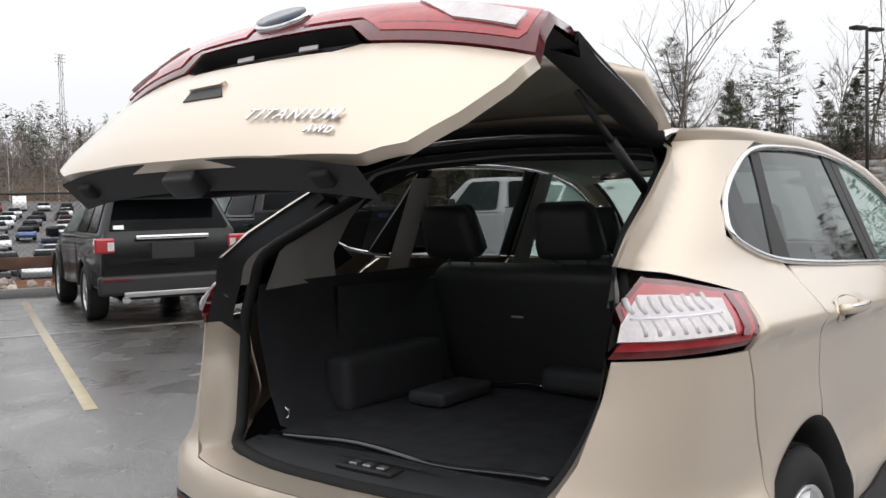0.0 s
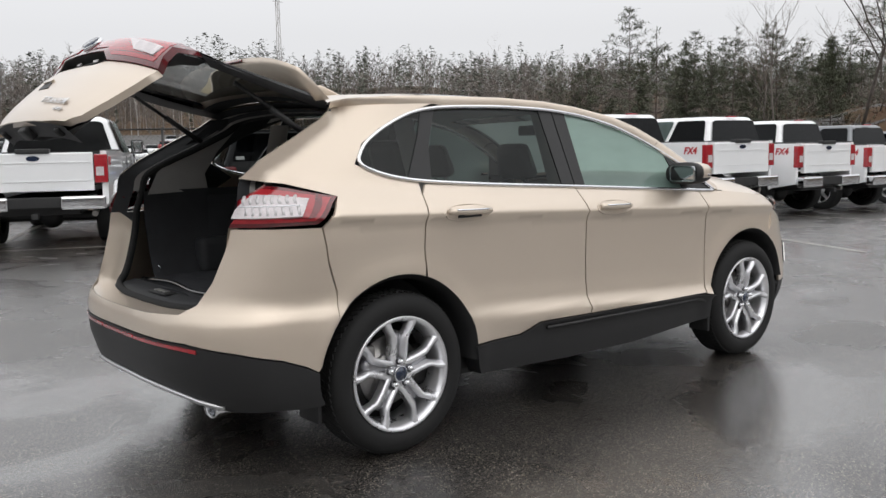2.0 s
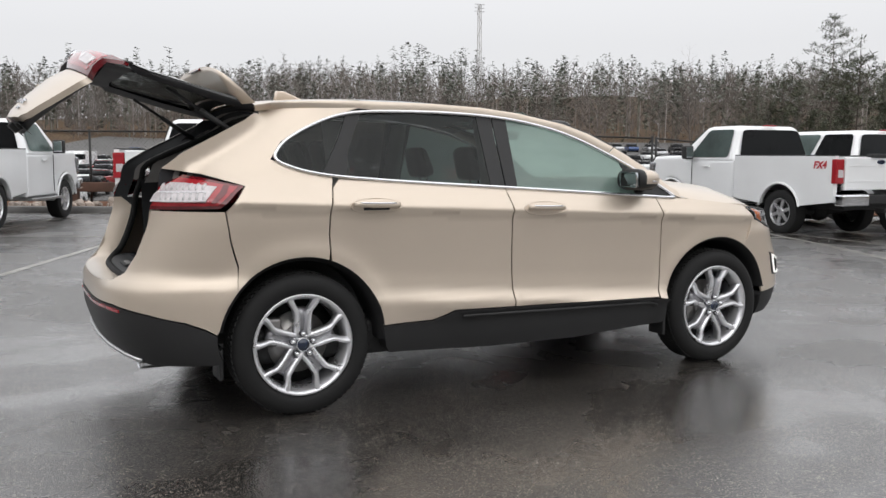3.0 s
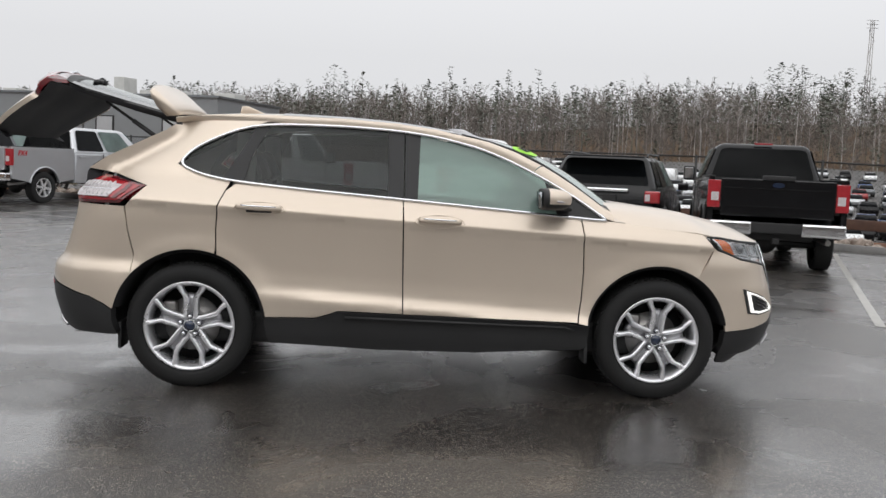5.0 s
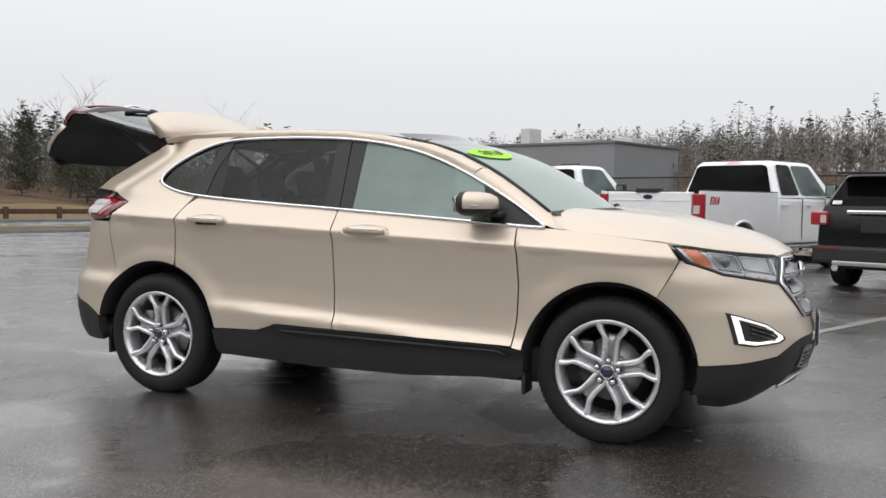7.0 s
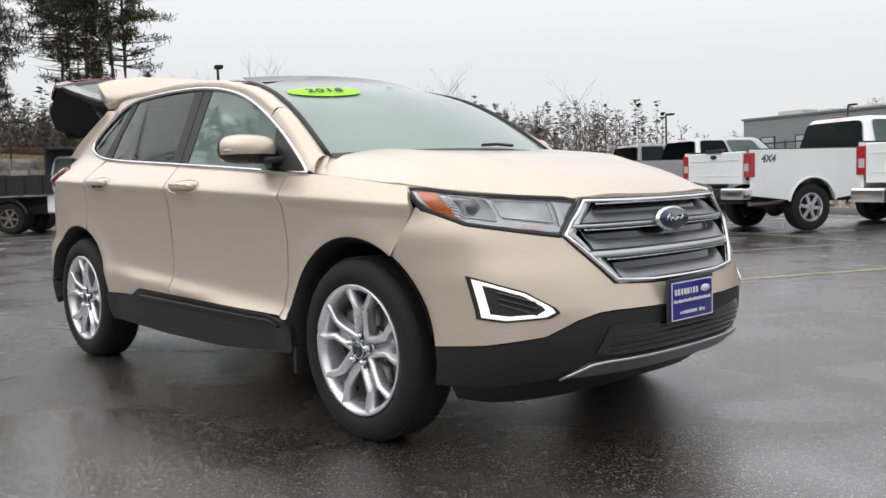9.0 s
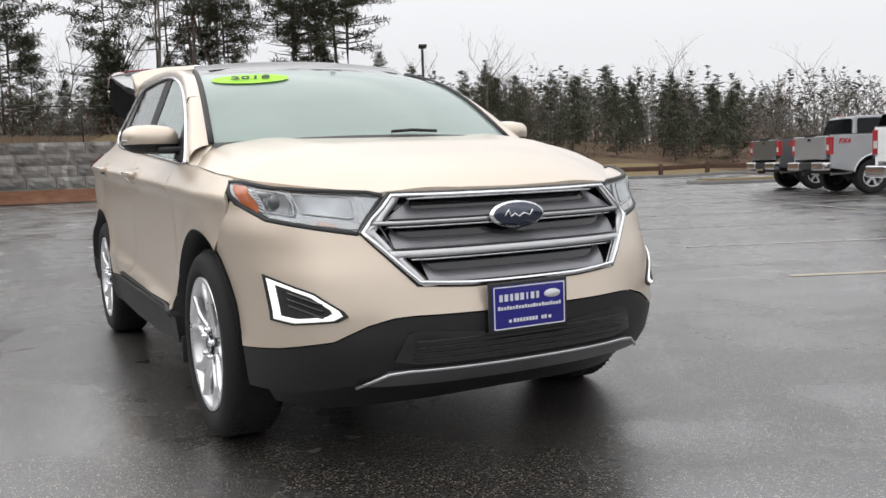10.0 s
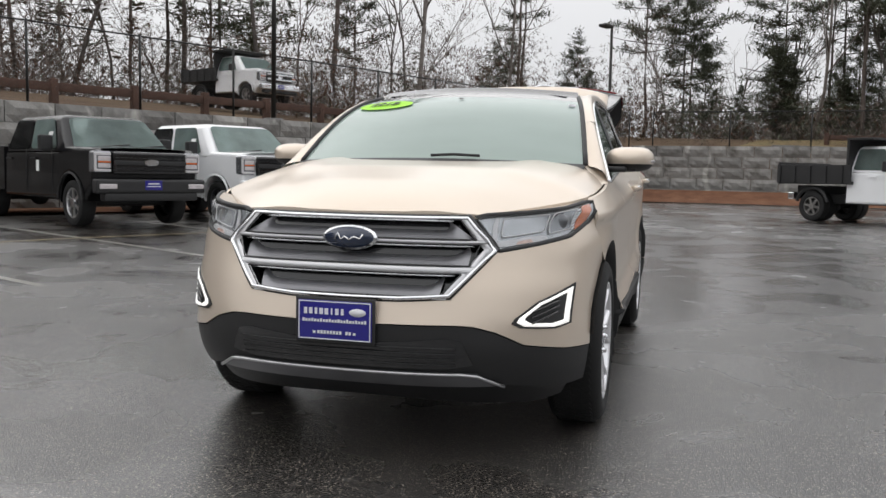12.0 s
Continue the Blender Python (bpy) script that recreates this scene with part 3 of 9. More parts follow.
    side_panel("centre_pillar_cover", [(-0.275, 1.598), (-0.178, 1.596), (-0.170, low(-0.17)), (-0.262, low(-0.262))], M_PLASTIC, rd, sg, off=-0.002, lip=0.01)
    side_panel("front_pillar_cover", [(-0.170, 1.596), (-0.075, 1.584), (-0.085, low(-0.085)), (-0.162, low(-0.162))], M_PLASTIC, fd, sg, off=-0.002, lip=0.01)
    side_panel("mirror_base", [(0.70, 1.322), (0.85, 1.245), (1.05, 1.115), (0.92, low(0.92)), (0.775, low(0.775))], M_PLASTIC, fd, sg, off=0.0, lip=0.01)

    # black sill cladding
    clad = [(-0.985, 0.440), (-0.68, 0.446), (-0.60, 0.472), (-0.545, 0.494), (0.3, 0.481), (0.80, 0.472), (0.99, 0.456), (0.985, 0.33), (0.955, 0.305), (0.30, 0.262), (-0.30, 0.262), (-0.94, 0.290), (-0.965, 0.33)]
    side_panel("sill_cladding", clad, M_PLASTIC, suv, sg, off=0.012, lip=0.10)
    bm = bmesh.new()
    tube(bm, [(-0.5, sg * 0.958, 0.462), (0.2, sg * 0.958, 0.452), (0.84, sg * 0.955, 0.444), (0.90, sg * 0.955, 0.425)], 0.010, 6)
    part("sill_rib", bm, M_PLASTIC, suv)
    # wheel arch edges and liners
    for cx, a0, a1 in ((-XW, 168, -2), (XW, 185, 12)):
        bm = bmesh.new()
        outer = [(x, sg * (side_y(x, z) + 0.003), z) for x, z in arch(cx, a0, a1, 30, R_ARCH + 0.002)]
        inner = [(x, sg * (side_y(x, z) - 0.03), z) for x, z in arch(cx, a0, a1, 30, R_ARCH - 0.022)]
        deep = [(x, sg * 0.55, z) for x, z in arch(cx, a0, a1, 30, R_ARCH - 0.020)]
        loft(bm, [outer, inner, deep])
        part("wheel_arch_liner", bm, M_PLASTIC, suv)

    # door mirror
    mir = bmesh.new()
    rings = []
    for k, (dx, sc) in enumerate(((0.11, 0.25), (0.095, 0.62), (0.06, 0.88), (0.0, 1.0), (-0.055, 1.0), (-0.075, 0.94))):
        ring = []
        for j in range(24):
            a = 2 * math.pi * j / 24
            yy = 0.125 * abs(math.cos(a)) ** 0.7 * math.copysign(1, math.cos(a)) * sc
            zz = 0.066 * abs(math.sin(a)) ** 0.75 * math.copysign(1, math.sin(a)) * sc
            ring.append((0.725 + dx, sg * (0.958 + yy), 1.222 + zz + yy * 0.02))
        rings.append(ring)
    loft(mir, rings, closed=True, caps=True)
    bmesh.ops.recalc_face_normals(mir, faces=mir.faces[:])
    top, low_ = mir, mir.copy()
    bmesh.ops.bisect_plane(top, geom=top.verts[:] + top.edges[:] + top.faces[:], plane_co=(0, 0, 1.197), plane_no=(0, 0, -1), clear_outer=True)
    back = top.copy()
    bmesh.ops.bisect_plane(top, geom=top.verts[:] + top.edges[:] + top.faces[:], plane_co=(0.685, 0, 0), plane_no=(-1, 0, 0), clear_outer=True)
    bmesh.ops.bisect_plane(back, geom=back.verts[:] + back.edges[:] + back.faces[:], plane_co=(0.685, 0, 0), plane_no=(1, 0, 0), clear_outer=True)
    bmesh.ops.bisect_plane(low_, geom=low_.verts[:] + low_.edges[:] + low_.faces[:], plane_co=(0, 0, 1.197), plane_no=(0, 0, 1), clear_outer=True)
    mr = part("door_mirror", low_, M_PLASTIC, suv, "door mirror with champagne cap and black base")
    part("mirror_cap", top, M_PAINT, mr)
    part("mirror_rim", back, M_PLASTIC, mr)
    bm = bmesh.new()
    box(bm, (0.80, sg * 0.885, 1.168), (0.10, 0.13, 0.030), 0.012)
    box(bm, (0.735, sg * 0.93, 1.172), (0.14, 0.14, 0.022), 0.010)
    part("mirror_arm", bm, M_PLASTIC, mr)
    bm = bmesh.new()
    box(bm, (0.6475, sg * 0.965, 1.222), (0.004, 0.185, 0.092), 0.018, rot=Matrix.Rotation(radians(-5), 3, "Y") @ Matrix.Rotation(radians(sg * 6), 3, "Z"))
    part("mirror_glass", bm, M_MIRROR, mr)
    bm = bmesh.new()
    tube(bm, [(0.815, sg * 0.90, 1.206), (0.822, sg * 0.98, 1.208), (0.79, sg * 1.055, 1.211), (0.73, sg * 1.085, 1.214)], 0.007, 6)
    part("mirror_indicator", bm, M_CLEARLENS, mr)


ROOF_X = [-1.60, -1.50, -1.25, -0.94, -0.57, -0.24, 0.02, 0.25, 0.32]
ROOF_Z = [1.648, 1.668, 1.688, 1.698, 1.694, 1.678, 1.650, 1.620, 1.606]


def roof_z(x, y):
    return lerp(x, ROOF_X, ROOF_Z) - 0.042 * (abs(y) / 0.62) ** 2.4


def ws_edge(s, sg):
    """Edge of the windscreen, from the roof (0) to the scuttle (1)."""
    return Vector((0.18 + 0.88 * s, sg * (0.615 + 0.150 * s), 1.590 - 0.408 * s + 0.072 * math.sin(math.pi * max(0.0, s))))


def ws_at(u, s):
    """Windscreen surface: u from -1 to 1 across, s from roof to scuttle."""
    e = ws_edge(s, 1)
    cx = 0.19 * (1 - u * u)
    return Vector((e.x + cx * (0.85 + 0.15 * s), u * e.y, e.z + 0.018 * (1 - u * u)))



HX = [1.02, 1.20, 1.32, 1.67, 2.00, 2.13, 2.20, 2.24, 2.275]
HC = [1.200, 1.196, 1.190, 1.163, 1.100, 1.058, 1.025, 1.000, 0.972]
HE = [1.098, 1.088, 1.080, 1.042, 0.998, 0.982, 0.975, 0.970, 0.968]


def hood_z(x, y):
    c, e = lerp(x, HX, HC), lerp(x, HX, HE)
    f = min(1.0, abs(y) / lerp(x, [1.70, 1.80, 1.95, 2.10, 2.20, 2.235, 2.262], [0.86, 0.795, 0.69, 0.575, 0.485, 0.45, 0.44]))
    ridge = 0.010 * math.exp(-(((abs(y) - (0.52 - 0.05 * (x - 1.2))) / 0.06) ** 2)) * min(1.0, max(0.0, (2.2 - x) / 0.4))
    return c - (c - e) * f ** lerp(x, [1.08, 1.3, 1.8], [10.0, 6.5, 2.8]) + ridge


for sgn in (-1, 1):
    suv_side(sgn)

# roof, glass roof, windscreen
bm = bmesh.new()
loft(bm, [[(x, y, roof_z(x, y)) for y in np.linspace(-0.605, 0.605, 15)] for x in np.linspace(-1.58, 0.10, 22)])
part("roof", bm, M_PAINT, suv)
bm = bmesh.new()
loft(bm, [[ws_at(u, s) for u in np.linspace(-1, 1, 17)] for s in np.linspace(-0.10, 0.20, 8)])
bm.normal_update()
if sum(f.normal.z for f in bm.faces) < 0:
    bmesh.ops.reverse_faces(bm, faces=bm.faces[:])
part("roof_header", bm, M_GLOSSBLACK, suv)
bm = bmesh.new()
loft(bm, [[ws_at(u, s) for u in np.linspace(-1, 1, 21)] for s in np.linspace(0.19, 1.0, 14)])
bm.normal_update()
if sum(f.normal.z for f in bm.faces) < 0:
    bmesh.ops.reverse_faces(bm, faces=bm.faces[:])
wsg = part("windscreen", bm, G_WS, suv)
wsg.visible_shadow = False
for sgn in (-1, 1):
    bm = bmesh.new()
    tube(bm, [ws_edge(s, sgn) + Vector((0.004, 0, 0.002)) for s in np.linspace(0, 1, 12)], 0.013, 6)
    part("windscreen_seal", bm, M_PLASTIC, suv)
bm = bmesh.new()
ov = [ws_at(-0.66 + 0.265 * math.cos(a), 0.385 + 0.085 * math.sin(a)) + Vector((0.006, 0, 0.006)) for a in np.linspace(0, 2 * math.pi, 33)[:-1]]
vv = [bm.verts.new(p) for p in ov]
bm.faces.new(vv)
bmesh.ops.solidify(bm, geom=bm.faces[:], thickness=-0.0015)
stk = part("price_sticker", bm, M_LIME, suv, "lime green oval year sticker on the windscreen", smooth=False)
e0, e1, e2 = ws_at(-0.76, 0.385), ws_at(-0.56, 0.385), ws_at(-0.66, 0.325)
ex = (e1 - e0).normalized()
ez = ex.cross((e2 - ws_at(-0.66, 0.385)).normalized()).normalized()
ey = ez.cross(ex)
mm = Matrix((ex, ey, ez)).transposed().to_4x4()
mm.translation = ws_at(-0.66, 0.385) + ez * 0.0115
letters("2018", 0.085, mm, M_BLACKINK, stk, 0.001, spacing=1.15, bold=0.002)
for name, mt, uc, sc, du, ds in (("mirror_sensor", M_LINER, 0.0, 0.27, 0.020, 0.016), ("inspection_label", M_WHITEINK, 0.93, 0.34, 0.026, 0.030)):
    bm = bmesh.new()
    bm.faces.new([bm.verts.new(ws_at(uc + a, sc + b) + Vector((0.004, 0, 0.005))) for a, b in ((-du, -ds), (du, -ds), (du, ds), (-du, ds))])
    bmesh.ops.solidify(bm, geom=bm.faces[:], thickness=-0.002)
    part(name, bm, mt, suv, smooth=False)
bm = bmesh.new()
loft(bm, [[ws_at(u, 0.995) + Vector((d, 0, h)) for u in np.linspace(-1, 1, 15)] for d, h in ((-0.01, 0.004), (0.03, -0.004), (0.10, -0.035))])
part("scuttle", bm, M_PLASTIC, suv)
for pts in ([(0.02, 0.995), (0.17, 0.984), (0.34, 0.990)],):
    bm = bmesh.new()
    tube(bm, [ws_at(u, s) + Vector((0.012, 0, 0.016)) for u, s in pts], 0.008, 6)
    part("wiper", bm, M_PLASTIC, suv)

# bonnet
hood = [(2.268, 0.0), (2.262, 0.2), (2.235, 0.40), (2.205, 0.485), (2.10, 0.575), (1.95, 0.69), (1.80, 0.795), (1.71, 0.845), (1.55, 0.862), (1.30, 0.868), (1.12, 0.862), (1.045, 0.80), (1.07, 0.70), (1.15, 0.5), (1.20, 0.25), (1.215, 0.0)]
hood = hood + [(x, -y) for x, y in reversed(hood) if y > 0]
bm = panel(hood, lambda x, y: Vector((x, y, hood_z(x, y))), 0.05, 0)
bm.normal_update()
if sum(f.normal.z for f in bm.faces) < 0:
    bmesh.ops.reverse_faces(bm, faces=bm.faces[:])
add_lip(bm, 0.018, Vector((0, 0, -1)))
part("bonnet", bm, M_PAINT, suv)

# dark glass roof panel
bm = bmesh.new()
loft(bm, [[(x, y, roof_z(x, y) + 0.004) for y in np.linspace(-0.55, 0.55, 13)] for x in np.linspace(-0.95, 0.24, 12)])
bm.normal_update()
if sum(f.normal.z for f in bm.faces) < 0:
    bmesh.ops.reverse_faces(bm, faces=bm.faces[:])
part("roof_glass", bm, M_GLOSSBLACK, suv, "black glass roof panel")

# ---- nose ----
GR = [fy(0.0, 0.962), fy(0.25, 0.963), fy(0.455, 0.966), fy(0.565, 0.842), fy(0.41, 0.664), fy(0.22, 0.650), fy(0.0, 0.648)]
cover = [fy(0.0, 0.558), fy(0.20, 0.559), fy(0.43, 0.562), fy(0.50, 0.558), fy(0.58, 0.535), fy(0.68, 0.482), fx(2.06, 0.452), fx(1.885, 0.440)] + \
        [fx(x, z) for x, z in arch(XW, 7, 58, 8)] + [fx(1.723, 0.86), fx(1.772, 0.955)] + \
        [fx(1.80, 0.944), fx(1.97, 0.884), fy(0.66, 0.848), fy(0.575, 0.830)] + [fy(0.568, 0.834), fy(0.414, 0.655), fy(0.22, 0.641), fy(0.0, 0.639)]
wrap_panel("front_bumper", both(cover), front_place(), M_PAINT, suv, 1, step=0.035)
# black lower bumper with an air intake
low = [fy(0.0, 0.36), fy(0.45, 0.362), fy(0.56, 0.325), fy(0.70, 0.30), fx(2.05, 0.285), fx(1.84, 0.285), fx(1.868, 0.36), fx(1.873, 0.434), fx(2.06, 0.446), fy(0.68, 0.476), fy(0.58, 0.529), fy(0.50, 0.552), fy(0.43, 0.556), fy(0.20, 0.553), fy(0.0, 0.552)]
wrap_panel("lower_bumper", both(low), front_place(-0.004), M_PLASTIC, suv, 1, step=0.035, lip=0.05)
intake = [fy(0.0, 0.385), fy(0.40, 0.388), fy(0.50, 0.405), fy(0.46, 0.50), fy(0.40, 0.51), fy(0.0, 0.478)]
wrap_panel("lower_intake", both(intake), front_place(0.004), M_GLOSSBLACK, suv, 1, step=0.04, lip=0.03)
for row in range(4):
    bm = bmesh.new()
    zz = 0.405 + row * 0.022
    tube(bm, [front_at(th_y(y, zz, nose, N_F) * (1 if y >= 0 else -1), zz) + Vector((0.006, 0, 0)) for y in np.linspace(-0.44, 0.44, 15)], 0.004, 5)
    part("intake_slat", bm, M_PLASTIC, suv)
skid = [fy(0.0, 0.364), fy(0.45, 0.366), fy(0.51, 0.360), fy(0.59, 0.315), fy(0.50, 0.312), fy(0.0, 0.308)]
wrap_panel("skid_strip", both(skid), front_place(0.010), M_SKID, suv, 1, step=0.035, lip=0.03, label="dark satin strip under the bumper")
bm = bmesh.new()
line = [(y, lerp(abs(y), [0.0, 0.45, 0.51, 0.60], [0.366, 0.368, 0.362, 0.312])) for y in np.linspace(-0.60, 0.60, 41)]
tube(bm, [front_place(0.014)(math.copysign(fy(abs(y), z)[0], y), z) for y, z in line], 0.0065, 6)
part("skid_edge", bm, M_SATIN, suv, "thin bright edge of the lower strip")
valance = [fy(0.0, 0.315), fy(0.7, 0.315), fx(2.0, 0.30), fx(1.9, 0.29), fx(1.9, 0.22), fx(2.0, 0.20), fy(0.6, 0.20), fy(0.0, 0.22)]
wrap_panel("valance", both(valance), front_place(-0.05), M_PLASTIC, suv, 1, step=0.05)

# grille: a bright plate with three scooped pockets
gr_in = both(GR)
grille = wrap_panel("grille", gr_in, front_place(-0.070), M_GLOSSBLACK, suv, 1, step=0.05, lip=0, label="chrome-framed grille with three dark scooped openings")
bm = bmesh.new()
loft(bm, [[front_place(-0.072)(s, z) for s, z in densify(gr_in, 0.05)], [front_place(0.002)(s, z) for s, z in densify(gr_in, 0.05)]], closed=True)
part("grille_recess", bm, M_PLASTIC, grille)
bm = bmesh.new()
tube(bm, [front_place(-0.001)(s, z) for s, z in densify(gr_in, 0.05)], 0.010, 8, closed=True)
part("grille_gap", bm, M_GLOSSBLACK, grille)


def gr_half(z):
    return lerp(z, [0.648, 0.664, 0.842, 0.966], [0.400, 0.412, 0.560, 0.452])


def gr_pt(y, z, o):
    return front_place(o)(math.copysign(fy(abs(y), z)[0], y), z)


POCKETS = ((0.879, 0.955), (0.781, 0.861), (0.664, 0.751))
bands = [0.6535] + [z for p in reversed(POCKETS) for z in p] + [0.9635]
for z0, z1 in zip(bands[0::2], bands[1::2]):
    bm = bmesh.new()
    loft(bm, [[gr_pt(y, z0 + (z1 - z0) * f, o) for y in np.linspace(-1, 1, 31) * (gr_half(z0 + (z1 - z0) * f) - 0.012)] for f, o in ((0, 0.003), (0.3, 0.007), (0.7, 0.007), (1, 0.003))])
    bmesh.ops.recalc_face_normals(bm, faces=bm.faces[:])
    part("grille_band", bm, M_SATIN, grille)
for z0, z1 in POCKETS:
    zm = z0 + 0.42 * (z1 - z0)
    for sgn in (-1, 1):
        bm = bmesh.new()
        loft(bm, [[gr_pt(sgn * (gr_half(z) - d), z, o) for z in np.linspace(z0 - 0.002, z1 + 0.002, 5)] for d, o in ((0.010, 0.003), (0.018, 0.008), (0.038, 0.008), (0.044, 0.001))])
        bmesh.ops.recalc_face_normals(bm, faces=bm.faces[:])
        part("grille_side", bm, M_SATIN, grille)
    # scoop rising from the lower lip to the back of the pocket, sweeping up at both ends
    bm = bmesh.new()
    rows = []
    for f, o in ((0.0, 0.001), (0.06, -0.003), (0.3, -0.010), (0.6, -0.020), (0.85, -0.032), (1.0, -0.046)):
        row = []
        for q in np.linspace(-1, 1, 41):
            rise = max(0.0, (abs(q) - 0.80) / 0.20) ** 1.6
            z = z0 + (zm - z0) * f + (z1 - zm) * rise * f
            row.append(gr_pt(q * (gr_half(z) - 0.044 - 0.05 * f * rise), z, o))
        rows.append(row)
    loft(bm, rows)
    bmesh.ops.recalc_face_normals(bm, faces=bm.faces[:])
    part("grille_scoop", bm, M_BRUSHED, grille)
    bm = bmesh.new()
    loft(bm, [[gr_pt(y, z, o) for y in np.linspace(-1, 1, 31) * (gr_half(z0) - 0.04)] for z, o in ((zm - 0.004, -0.044), (z1 + 0.004, -0.040))])
    bmesh.ops.recalc_face_normals(bm, faces=bm.faces[:])
    part("pocket_back", bm, M_GLOSSBLACK, grille)
    ring_ = [gr_pt(y, z1, 0.008) for y in np.linspace(-1, 1, 25) * (gr_half(z1) - 0.042)] + [gr_pt(y, z0, 0.008) for y in np.linspace(1, -1, 25) * (gr_half(z0) - 0.042)]
    bm = bmesh.new()
    tube(bm, ring_, 0.0038, 6, closed=True)
    part("pocket_edge", bm, M_GLOSSBLACK, grille)
    bm = bmesh.new()
    tube(bm, [gr_pt(y, z1 - 0.007, 0.004) for y in np.linspace(-1, 1, 25) * (gr_half(z1) - 0.065)], 0.0032, 6)
    part("pocket_line", bm, M_CHROME, grille)
bm = bmesh.new()
tube(bm, [front_place(0.006)(s * 0.978, 0.805 + (z - 0.805) * 0.962) for s, z in densify(gr_in, 0.05)], 0.0085, 8, closed=True)
part("grille_frame", bm, M_CHROME, grille)
# oval badge
bm = bmesh.new()
cyl(bm, (0, 0, 0), 0.088, 0.022, "x", 40)
bmesh.ops.scale(bm, vec=(1, 1.28, 0.55), verts=bm.verts[:])
bmesh.ops.bevel(bm, geom=[e for e in bm.edges if e.calc_face_angle(0) > 1], offset=0.006, segments=2, affect="EDGES")
badge = part("oval_badge", bm, M_CHROME, grille, "chrome-rimmed dark blue oval badge", m=Matrix.Translation((2.318, 0, 0.876)) @ Matrix.Rotation(radians(-8), 4, "Y"))
bm = bmesh.new()
cyl(bm, (0, 0, 0), 0.079, 0.026, "x", 40)
bmesh.ops.scale(bm, vec=(1, 1.28, 0.52), verts=bm.verts[:])
part("badge_face", bm, M_OVAL, badge, m=Matrix.Translation((2.319, 0, 0.876)) @ Matrix.Rotation(radians(-8), 4, "Y"))
bm = bmesh.new()
tube(bm, [(2.334, -0.06, 0.870), (2.336, -0.045, 0.893), (2.334, -0.035, 0.868), (2.334, -0.018, 0.880), (2.334, 0.0, 0.868), (2.334, 0.02, 0.880), (2.334, 0.045, 0.872), (2.334, 0.058, 0.890)], 0.004, 5)
part("badge_swirl", bm, M_CHROME, badge)

# headlamps
for sgn in (-1, 1):
    HL = [(s * sgn, z) for s, z in (fx(1.735, 1.022), fx(1.80, 0.948), fx(1.97, 0.888), fy(0.66, 0.852), fy(0.572, 0.836), fy(0.475, 0.962), fy(0.52, 0.972), fx(2.08, 0.985), fx(1.95, 0.998), fx(1.80, 1.020))]
    hl = wrap_panel("headlamp", HL, front_place(-0.012), M_LAMPDEEP, suv, 1, step=0.035, lip=0.03, label="clear headlamp with amber corner and projector")
    bm = bmesh.new()
    tube(bm, [front_place(-0.006)(s, z) for s, z in densify(HL, 0.03)], 0.011, 6, closed=True)
    part("headlamp_bezel", bm, M_PLASTIC, hl)
    s0, s1 = fx(1.735, 1.0)[0], fy(0.515, 0.92)[0]
    lo_ = [fx(1.735, 1.015), fx(1.80, 0.948), fx(1.97, 0.888), fy(0.66, 0.852), fy(0.572, 0.836)]
    hi_ = [fx(1.735, 1.024), fx(1.80, 1.020), fx(1.95, 0.998), fx(2.08, 0.985), fy(0.52, 0.972), fy(0.475, 0.962)]

    def at(f, h):
        """Place in the lamp: f from outer to inner end, h from lower to upper edge."""
        q = s0 + (s1 - s0) * f
        zl = lerp(-q, [-p[0] for p in lo_], [p[1] for p in lo_])
        zh = lerp(-q, [-p[0] for p in hi_], [p[1] for p in hi_])
        return (q * sgn, zl + (zh - zl) * h)

    wrap_panel("outer_guide", [at(0.03, 0.15), at(0.085, 0.13), at(0.085, 0.88), at(0.03, 0.80)], front_place(-0.004), M_WHITEINK, hl, 1, step=0.02, lip=0.004)
    wrap_panel("indicator", [at(0.088, 0.12), at(0.225, 0.10), at(0.215, 0.93), at(0.088, 0.92)], front_place(-0.004), M_AMBER, hl, 1, step=0.02, lip=0.004)
    for k in range(7):
        h = 0.18 + 0.105 * k
        wrap_panel("lens_rib", [at(0.228, h), at(0.262, h), at(0.262, h + 0.05), at(0.228, h + 0.05)], front_place(-0.004), M_WHITEINK, hl, 1, step=0.02, lip=0.003)
    # smoked projector bay, then a pale reflector bay with rounded corners
    for f0, f1, h0, h1, m_ in ((0.275, 0.50, 0.24, 0.90, M_BOWL), (0.535, 0.885, 0.36, 0.88, M_LAMPDEEP)):
        bay = clipped([at(f0, h0), at(f1, h0), at(f1, h1), at(f0, h1)], 0.10)
        wrap_panel("reflector_bowl", bay, front_place(-0.007), m_, hl, 1, step=0.025, lip=0.004)
        bm = bmesh.new()
        tube(bm, [front_place(-0.004)(p, z) for p, z in densify(bay, 0.03)], 0.0026, 6, closed=True)
        part("bowl_rim", bm, M_LENSRIB, hl)
    c = front_place(-0.024)(*at(0.385, 0.56))
    bm = bmesh.new()
    bmesh.ops.create_uvsphere(bm, u_segments=20, v_segments=12, radius=0.038, matrix=Matrix.Translation(c) @ Matrix.Diagonal((0.7, 1, 1, 1)))
    part("projector", bm, M_SMOKE, hl)
    wrap_panel("light_guide", rounded([at(0.50, 0.07), at(0.94, 0.08), at(0.955, 0.24), at(0.62, 0.27), at(0.53, 0.22)], 1), front_place(-0.004), M_LENSRIB, hl, 1, step=0.025, lip=0.004)
    wrap_panel("inner_guide", [at(0.915, 0.27), at(0.955, 0.25), at(0.945, 0.90), at(0.915, 0.90)], front_place(-0.004), M_LENSRIB, hl, 1, step=0.02, lip=0.004)
